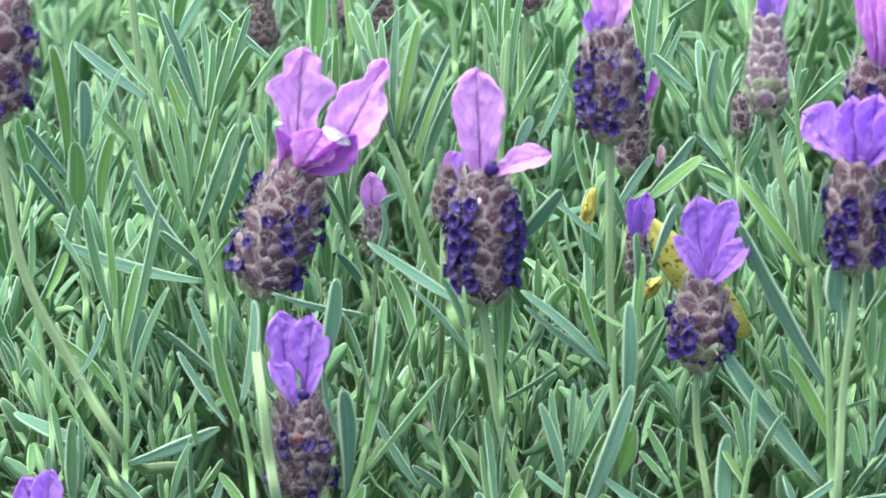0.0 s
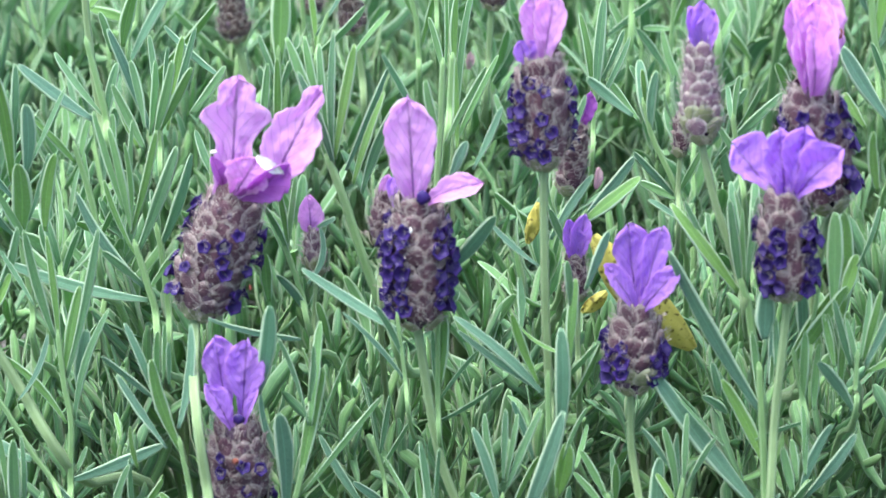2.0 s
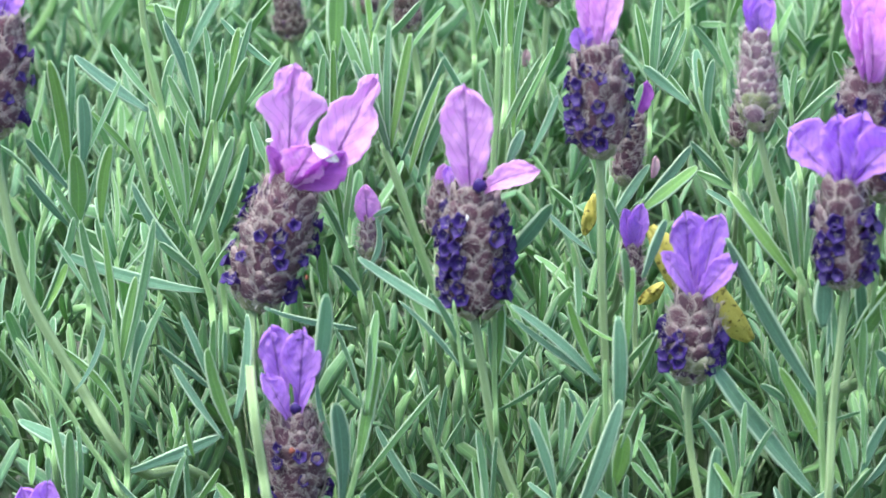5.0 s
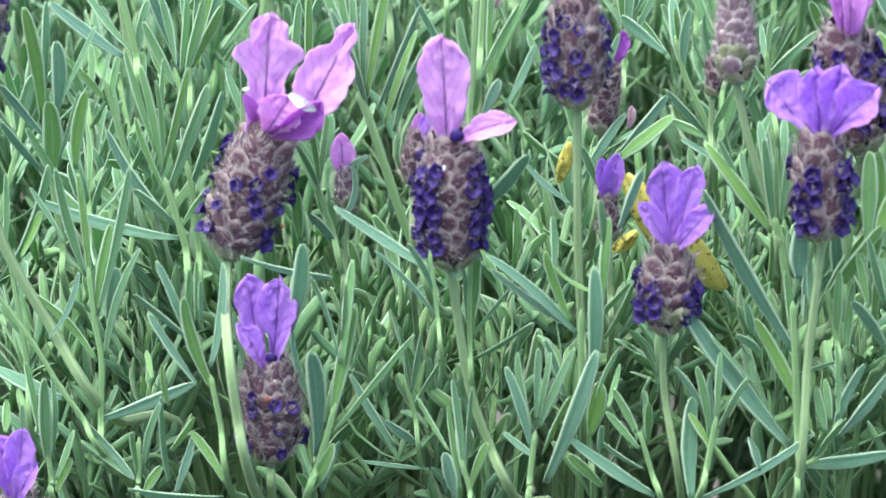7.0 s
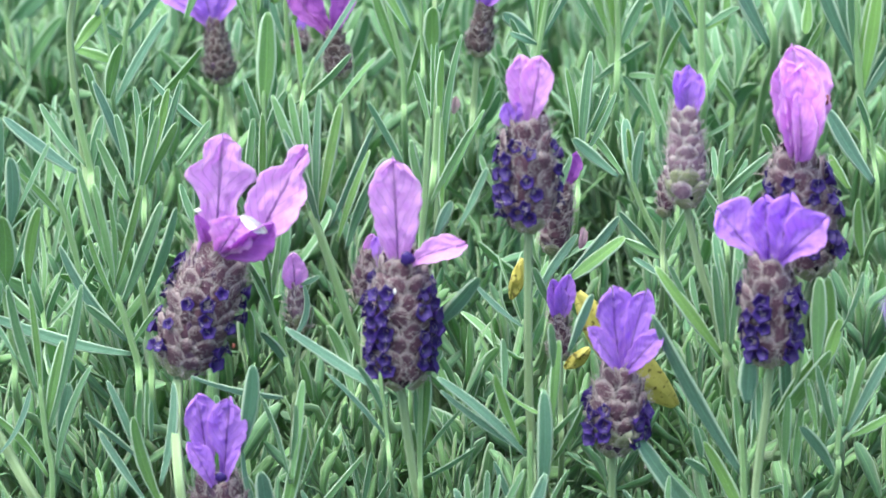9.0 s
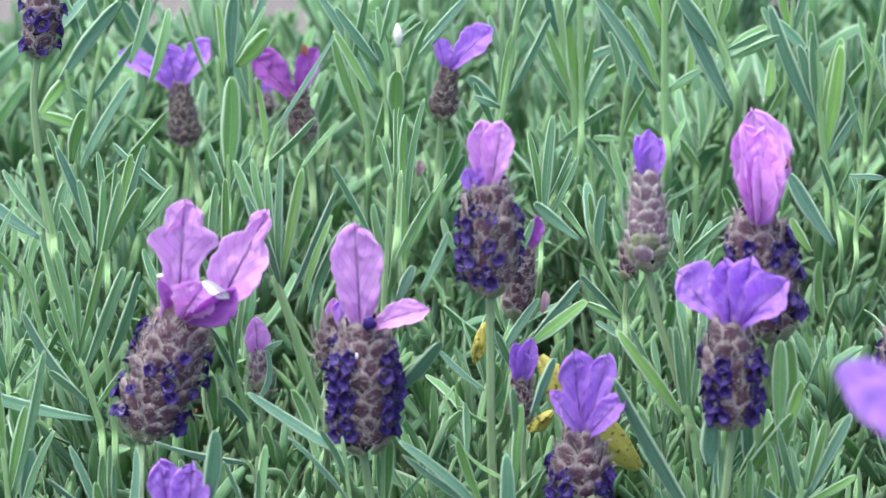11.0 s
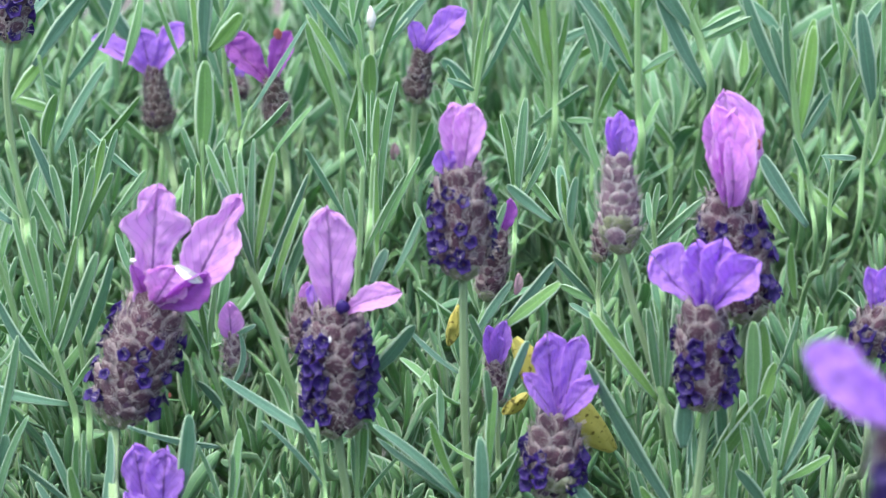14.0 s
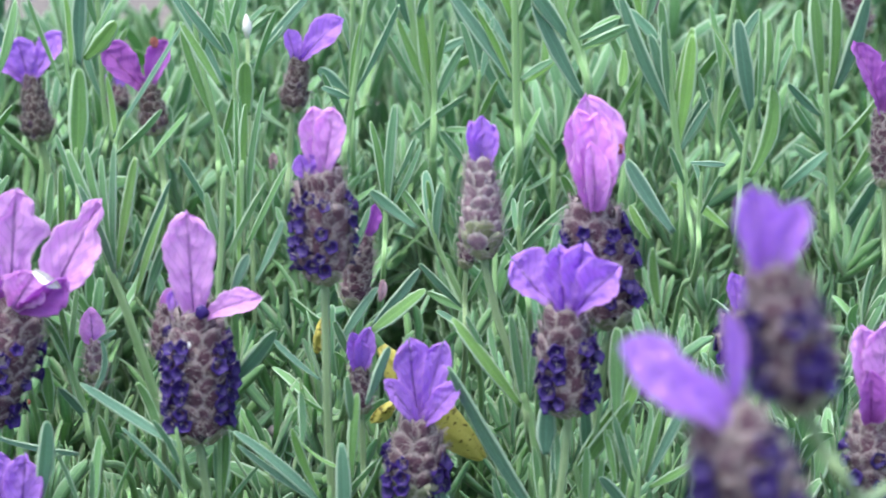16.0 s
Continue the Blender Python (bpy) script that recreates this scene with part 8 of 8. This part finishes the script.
leaf(sh, (0.0060, 0.0920, 0.4805), (0.0193, 0.0902, 0.4978), 0.0022, -18, 0.00, 0.02, -0.01, 0.6, LEAF_GREY)
leaf(sh, (-0.0008, 0.0920, 0.4620), (0.0035, 0.0923, 0.4783), 0.0017, 26, -0.01, -0.02, 0.01, 0.3, LEAF_FRESH)
leaf(sh, (-0.0037, 0.0920, 0.4818), (-0.0007, 0.0885, 0.4988), 0.0020, 26, 0.03, 0.02, -0.30, 0.3)
sh = shoot([(0.0530, 0.0930, 0.0000), (0.0679, 0.1600, 0.1989), (0.0781, 0.1400, 0.3969), (0.0799, 0.1100, 0.4419), (0.0815, 0.1100, 0.4566), (0.0836, 0.1100, 0.4711), (0.0844, 0.1100, 0.4853), (0.0845, 0.1100, 0.4959)], 0.00085, 0)
leaf(sh, (0.0834, 0.1100, 0.4705), (0.0776, 0.1116, 0.4825), 0.0022, -23, 0.03, -0.00, 0.37, 0.2)
leaf(sh, (0.0838, 0.1100, 0.4711), (0.0892, 0.1084, 0.4846), 0.0025, 2, -0.01, -0.00, 0.40, 0.5, LEAF_GREY)
leaf(sh, (0.0842, 0.1100, 0.4842), (0.0809, 0.1098, 0.4971), 0.0021, 0, -0.02, -0.01, 0.22, 0.3, LEAF_FRESH)
leaf(sh, (0.0846, 0.1100, 0.4846), (0.0878, 0.1119, 0.4966), 0.0021, -10, -0.02, -0.02, 0.27, 0.6)
sh = shoot([(0.0362, 0.0902, 0.0000), (0.0435, 0.1550, 0.1996), (0.0485, 0.1350, 0.3985), (0.0494, 0.1050, 0.4435), (0.0499, 0.1050, 0.4544), (0.0504, 0.1050, 0.4640), (0.0511, 0.1050, 0.4736)], 0.00080, 1)
leaf(sh, (0.0504, 0.1050, 0.4638), (0.0445, 0.1057, 0.4638), 0.0016, 7, 0.08, 0.01, -0.19, 0.6)
leaf(sh, (0.0506, 0.1050, 0.4640), (0.0550, 0.1031, 0.4753), 0.0017, 25, 0.01, 0.02, 0.29, 0.4, LEAF_FRESH)
leaf(sh, (0.0499, 0.1050, 0.4544), (0.0433, 0.1064, 0.4636), 0.0019, -9, 0.01, -0.02, 0.16, 0.2)
leaf(sh, (0.0511, 0.1050, 0.4734), (0.0475, 0.1067, 0.4861), 0.0020, -22, -0.02, -0.02, 0.40, 0.3)
leaf(sh, (0.0513, 0.1050, 0.4734), (0.0540, 0.1053, 0.4877), 0.0017, -28, 0.01, -0.01, -0.10, 0.6, LEAF_GREY)
sh = shoot([(-0.0240, 0.0902, 0.0000), (-0.0439, 0.1550, 0.2059), (-0.0575, 0.1350, 0.4125), (-0.0599, 0.1050, 0.4575), (-0.0579, 0.1050, 0.4659), (-0.0570, 0.1050, 0.4719), (-0.0539, 0.1050, 0.4861), (-0.0531, 0.1050, 0.4954)], 0.00085, 0)
leaf(sh, (-0.0575, 0.1050, 0.4707), (-0.0622, 0.1023, 0.4751), 0.0017, 10, 0.10, 0.05, -0.17, 0.3)
leaf(sh, (-0.0567, 0.1050, 0.4714), (-0.0480, 0.1076, 0.4830), 0.0022, 23, -0.02, -0.03, 0.30, 0.5, LEAF_GREY)
leaf(sh, (-0.0585, 0.1050, 0.4653), (-0.0676, 0.1051, 0.4683), 0.0025, 0, 0.04, -0.02, 0.07, 0.6, LEAF_FRESH)
leaf(sh, (-0.0541, 0.1050, 0.4849), (-0.0572, 0.1018, 0.4974), 0.0021, 10, 0.03, 0.03, 0.18, 0.5, LEAF_GREY)
leaf(sh, (-0.0536, 0.1050, 0.4854), (-0.0472, 0.1031, 0.4983), 0.0022, 29, 0.02, 0.02, -0.09, 0.4)
sh = shoot([(-0.0047, 0.0941, 0.0000), (-0.0159, 0.1620, 0.2033), (-0.0235, 0.1420, 0.4068), (-0.0249, 0.1120, 0.4518), (-0.0243, 0.1120, 0.4603), (-0.0248, 0.1120, 0.4688), (-0.0253, 0.1120, 0.4843), (-0.0255, 0.1120, 0.4949)], 0.00085, 0)
leaf(sh, (-0.0251, 0.1120, 0.4682), (-0.0290, 0.1122, 0.4818), 0.0019, -13, 0.04, 0.03, -0.41, 0.2, LEAF_GREY)
leaf(sh, (-0.0244, 0.1120, 0.4688), (-0.0199, 0.1142, 0.4825), 0.0020, 19, -0.01, 0.03, -0.35, 0.2, LEAF_FRESH)
leaf(sh, (-0.0255, 0.1120, 0.4831), (-0.0285, 0.1091, 0.4968), 0.0022, 20, -0.00, 0.03, 0.18, 0.4)
leaf(sh, (-0.0250, 0.1120, 0.4836), (-0.0207, 0.1117, 0.4950), 0.0022, -23, 0.04, -0.01, -0.40, 0.1, LEAF_GREY)
yellow_leaf((0.0318, 0.0100, 0.4532), (0.0500, 0.0100, 0.4318), 0.0080, 25, 0.12)
yellow_leaf((0.0300, 0.0120, 0.4380), (0.0345, 0.0120, 0.4418), 0.0028, 10, 0.10)
yellow_leaf((0.0203, 0.0150, 0.4500), (0.0222, 0.0150, 0.4577), 0.0028, 10, 0.08)
white_bud((0.0053, 0.0950, 0.4857), (0.0051, 0.0950, 0.4907), 0.0019)
fallen_petal((0.0317, -0.0060, 0.4674), (0.0322, -0.0060, 0.4712), 0.0016)
fallen_petal((-0.0070, 0.1300, 0.4818), (-0.0063, 0.1300, 0.4767), 0.0031)
fallen_petal((0.0091, 0.1100, 0.4539), (0.0096, 0.1100, 0.4575), 0.0019)
sh = shoot([(-0.0020, 0.0395, 0.0000), (-0.0146, 0.0636, 0.1967), (-0.0199, 0.0310, 0.3934), (-0.0160, -0.0140, 0.4379), (-0.0150, -0.0140, 0.4452), (-0.0145, -0.0140, 0.4503)], 0.00058, 0)
leaf(sh, (-0.0176, -0.0140, 0.4529), (-0.0154, -0.0126, 0.4631), 0.0012, 0, 0.00, -0.16, 0.36, 0.8, LEAF_GREY)
leaf(sh, (-0.0157, -0.0140, 0.4633), (-0.0123, -0.0166, 0.4659), 0.0011, 0, 0.12, -0.01, -0.22, 0.3, LEAF_GREY)
leaf(sh, (-0.0139, -0.0140, 0.4420), (-0.0157, -0.0173, 0.4510), 0.0019, -13, 0.04, -0.01, -0.48, 0.1, LEAF_FRESH)
sh = shoot([(0.0567, 0.0583, 0.0000), (0.0777, 0.0930, 0.2094), (0.0867, 0.0650, 0.4188), (0.0878, 0.0200, 0.4638), (0.0881, 0.0200, 0.4723), (0.0883, 0.0200, 0.4796)], 0.00070, 1)
leaf(sh, (0.0879, 0.0200, 0.4796), (0.0868, 0.0214, 0.4839), 0.0012, 21, 0.03, -0.10, -0.51, 0.1, LEAF_GREY)
leaf(sh, (0.0863, 0.0200, 0.4840), (0.0926, 0.0201, 0.4836), 0.0013, 0, 0.22, -0.01, -0.26, 0.1, LEAF_GREY)
leaf(sh, (0.0884, 0.0200, 0.4744), (0.0913, 0.0162, 0.4830), 0.0016, 37, 0.00, -0.01, -0.11, 0.3)

# ---- random foliage between and behind the drawn shoots ----
POOL_RNG = random.Random(5)
POOL = []
for _k in range(14):
    _v, _f, _uv = blade(1.0, 0.16, POOL_RNG.uniform(-0.14, 0.16), POOL_RNG.uniform(-0.09, 0.09), POOL_RNG.uniform(-0.7, 0.7), POOL_RNG.uniform(0, 0.8), (0.0, 0.18, 0.42, 0.68, 0.86, 0.95, 0.99))
    POOL.append(mesh_of("leaf", _v, _f, LEAF_TOP_LIT if _k % 3 else LEAF, _uv))


def whorl_plan(rng, apex, lean, size, nodes):
    """Feet, tips, widths of the leaves of one shoot and the line of its stem, from the apex downwards: a tuft on top, crossed pairs below."""
    axis = Vector((lean[0], lean[1], 1)).normalized()
    side = axis.cross(Vector((0, 1, 0))).normalized()
    ahead = side.cross(axis)
    plan, spin = [], rng.uniform(0, 6.28)

    def put(at, a, sp, long, wide):
        d = axis * math.cos(sp) + (side * math.cos(a) + ahead * math.sin(a)) * math.sin(sp)
        plan.append((at, at + d * long * size, wide * size))

    for _ in range(rng.randint(6, 8)):
        put(apex - axis * rng.uniform(0.008, 0.013) * size, rng.uniform(0, 6.28), radians(rng.uniform(4, 30)), rng.uniform(0.008, 0.0145), rng.uniform(0.0014, 0.0022))
    at = apex - axis * 0.0135 * size
    for n in range(nodes):
        grow = min(1.0, 0.75 + 0.12 * n)
        for q in (0, math.pi):
            a, sp = spin + n * 1.57 + q + rng.uniform(-0.3, 0.3), radians(rng.uniform(24, 54))
            put(at, a, sp, rng.uniform(0.012, 0.0205) * grow, rng.uniform(0.0017, 0.0030))
            if rng.random() < 0.7:
                put(at, a + rng.uniform(-0.5, 0.5), sp * rng.uniform(0.35, 0.7), rng.uniform(0.006, 0.011), rng.uniform(0.0012, 0.0018))
        at = at - axis * rng.uniform(0.0065, 0.010) * size
    return plan, [apex - axis * 0.008 * size, at]


def canopy(x, y):
    """Height of the shrub's leafy top."""
    near = min(1.0, max(0.0, (y + 0.03) / 0.16))
    edge = max(0.0, y - 0.37) * 1.0 + max(0.0, y - 0.18) * 0.26 * min(1.0, max(0.0, (0.04 - x) / 0.06)) + max(0.0, -0.04 - y) * 0.9 + max(0.0, abs(x - 0.03) - 0.20) * 1.0
    return 0.424 + 0.036 * near + 0.03 * max(0.0, y - 0.13) - edge + 0.016 * noise.noise(Vector((x * 22, y * 22, 3.1)))


def foot_of(p):
    return Vector((0.02 + (p[0] - 0.02) * 0.55, 0.05 + (p[1] - 0.05) * 0.55, 0.0))


def grow_shoot(rng, apex, lean, size, nodes, label):
    """A shoot with its own stem and whorled leaves, down to its foot in the ground."""
    plan, line = whorl_plan(rng, apex, lean, size, nodes)
    low = line[1] + Vector((0, 0.05, -0.06))
    low = low * 0.85 + foot_of(low) * 0.15 + Vector((0, 0.025, 0))
    own = thing("leafy_shoot", foot_of(line[1]), label, "plant shoot", "leafy shoots")
    stalk_part("stem", own, [foot_of(line[1]), low, line[1], line[0]], 0.0008 * size, 0.0005 * size)
    for b, t, w in plan:
        m = Matrix.Translation(-Vector(own.location)) @ frame_along(b, t, rng.uniform(-180, 180))
        part("leaf", rng.choice(POOL), own, m @ Matrix.Diagonal((w / 0.16, w / 0.16 * 0.9, (t - b).length, 1)))


rng = random.Random(21)
for k in range(196):
    x, y = rng.uniform(-0.125, 0.180), 0.022 + 0.38 * rng.random() ** 1.25
    z = canopy(x, y) + rng.uniform(-0.020, 0.012)
    grow_shoot(rng, Vector((x, y, z)), (rng.gauss(0, 0.16), rng.gauss(-0.04, 0.14)), rng.uniform(1.0, 1.35), 5, SHOOT_LABELS[k % 2])

# taller, older shoots with longer leaves at the back of the shrub
for k in range(30):
    x, y = -0.13 + 0.31 * (k + rng.random()) / 30, rng.uniform(0.16, 0.28)
    z = canopy(x, y) + rng.uniform(0.004, 0.024)
    grow_shoot(rng, Vector((x, y, z)), (rng.gauss(0, 0.12), rng.gauss(-0.02, 0.10)), rng.uniform(1.5, 1.9), 3, "tall lavender shoot with long narrow green leaves in pairs")

# low, dense foliage of the shrub, joined
LOW_RING, LOW_U = [(-1, 0.04), (0, -0.14), (1, 0.04), (0, -0.38)], [0.04, 0.5, 0.96, 0.5]
LOW_STEPS = [0.0, 0.2, 0.58, 0.86, 0.985]
ROUGH_RING, ROUGH_U, ROUGH_STEPS = [(-1, 0.04), (1, 0.04), (0, -0.36)], [0.04, 0.96, 0.5], [0.0, 0.25, 0.75, 0.97]


def low_blade(arch, sway, ring, ring_u, steps):
    v, uv = [], []
    for s in steps:
        p = min(1.0, 0.40 + 1.3 * s) * (1 - 0.2 * max(0.0, s - 0.5) / 0.5) * (1.0 if s < 0.8 else math.sqrt(max(0.0, 1 - ((s - 0.8) / 0.201) ** 2)))
        for (a, b), u in zip(ring, ring_u):
            v.append((a * p * 0.5 + 4 * sway * s * (1 - s), b * 0.5 * max(p, 0.25) + 4 * arch * s * (1 - s), s))
            uv.append((u, s))
    return np.array(v), np.array(uv)


def mass(name, count, place, seed, label, mat=LEAF_MASS_SHADED, rough=False):
    rng = random.Random(seed)
    ring, ring_u, steps = (ROUGH_RING, ROUGH_U, ROUGH_STEPS) if rough else (LOW_RING, LOW_U, LOW_STEPS)
    shapes = [low_blade(rng.uniform(-0.8, 1.0), rng.uniform(-0.6, 0.6), ring, ring_u, steps) for _ in range(14)]
    n, rows = len(ring), len(steps)
    quad = [(r * n + i, r * n + (i + 1) % n, (r + 1) * n + (i + 1) % n, (r + 1) * n + i) for r in range(rows - 1) for i in range(n)]
    quad = np.array(quad)
    verts, uvs, faces, at = [], [], [], 0
    for _ in range(count):
        apex, lean, size, nodes = place(rng)
        for b, t, w in whorl_plan(rng, apex, lean, size, nodes)[0]:
            m = np.array(frame_along(b, t, rng.uniform(-100, 100)))
            v, uv = rng.choice(shapes)
            q = v * (w, w, (t - b).length)
            verts.append(q @ m[:3, :3].T + m[:3, 3])
            uvs.append(uv)
            faces.append(quad + at)
            at += len(v)
    verts, uvs, faces = np.concatenate(verts), np.concatenate(uvs), np.concatenate(faces)
    me = bpy.data.meshes.new(name)
    me.vertices.add(len(verts))
    me.vertices.foreach_set("co", verts.astype(np.float32).ravel())
    me.loops.add(faces.size)
    me.loops.foreach_set("vertex_index", faces.astype(np.int32).ravel())
    me.polygons.add(len(faces))
    me.polygons.foreach_set("loop_start", np.arange(0, faces.size, 4, dtype=np.int32))
    me.polygons.foreach_set("use_smooth", np.ones(len(faces), dtype=bool))
    layer = me.uv_layers.new(name="blade")
    me.update(calc_edges=True)
    layer.data.foreach_set("uv", uvs[faces.ravel()].astype(np.float32).ravel())
    me.materials.append(mat)
    return tagged(new(name, me), label, "foliage", "", "stuff")


def low_place(rng):
    x, y = rng.uniform(-0.16, 0.22), rng.uniform(-0.04, 0.44)
    depth = 0.082 if y < 0.03 else 0.016 + 0.066 * max(0.0, 1 - (y - 0.03) / 0.03)
    z = canopy(x, y) - depth - 0.12 * rng.random() ** 1.2
    return Vector((x, y, z)), (rng.gauss(0, 0.28), rng.gauss(-0.06, 0.26)), rng.uniform(0.85, 1.2), 3


# Added foliage just below the view, raised to block low light from the front.
def front_place(rng):
    x, y = rng.uniform(-0.20, 0.23), rng.uniform(-0.36, -0.05)
    z = 0.405 + (-0.05 - y) * 0.42 - 0.07 * rng.random() ** 1.2
    return Vector((x, y, z)), (rng.gauss(0, 0.4), rng.gauss(0.0, 0.35)), rng.uniform(0.85, 1.2), 3


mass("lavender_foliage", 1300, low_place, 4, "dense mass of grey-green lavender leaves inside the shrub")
mass("lavender_foliage", 600, front_place, 9, "unseen mass of grey-green lavender leaves added to shade the shrub's near side", rough=True)


def high_place(rng):
    """Tips in the lightened leaf colour that brighten the gaps at the shrub's leafy top."""
    x, y = rng.uniform(-0.14, 0.21), 0.010 + 0.42 * rng.random() ** 1.2
    z = canopy(x, y) - 0.004 - 0.020 * rng.random()
    return Vector((x, y, z)), (rng.gauss(0, 0.25), rng.gauss(-0.05, 0.22)), rng.uniform(0.9, 1.2), 3


mass("lavender_foliage", 1150, high_place, 23, "lavender tips at the top of the shrub, coloured pale as if brightly lit", LEAF_HIGH_LIT)


def under_place(rng):
    x, y = rng.uniform(-0.20, 0.24), rng.uniform(-0.12, 0.24)
    return Vector((x, y, rng.uniform(0.12, 0.35))), (rng.gauss(0, 0.6), rng.gauss(0.0, 0.6)), rng.uniform(1.7, 2.3), 2


mass("lavender_foliage", 620, under_place, 13, "lavender leaves coloured dark for the shade deep inside the shrub", rough=True)


def dome_place(rng):
    """The rest of the rounded shrub, beside and behind the part in view."""
    while True:
        a, r = rng.uniform(0, 2 * math.pi), math.sqrt(rng.uniform(0, 1))
        x, y = 0.02 + 0.48 * r * math.cos(a), 0.13 + 0.44 * r * math.sin(a)
        if (abs(x - 0.02) > 0.19 or y > 0.40) and y > -0.24:
            break
    z = 0.45 * (1 - r**4) ** 0.5 * (1 - 0.4 * rng.random() ** 1.6)
    if y < -0.05 or y > 0.36:
        z = min(z, 0.37)
    return Vector((x, y, z)), (0.9 * (x - 0.02) + rng.gauss(0, 0.3), 0.9 * (y - 0.13) + rng.gauss(0, 0.3)), rng.uniform(1.8, 2.4), 3


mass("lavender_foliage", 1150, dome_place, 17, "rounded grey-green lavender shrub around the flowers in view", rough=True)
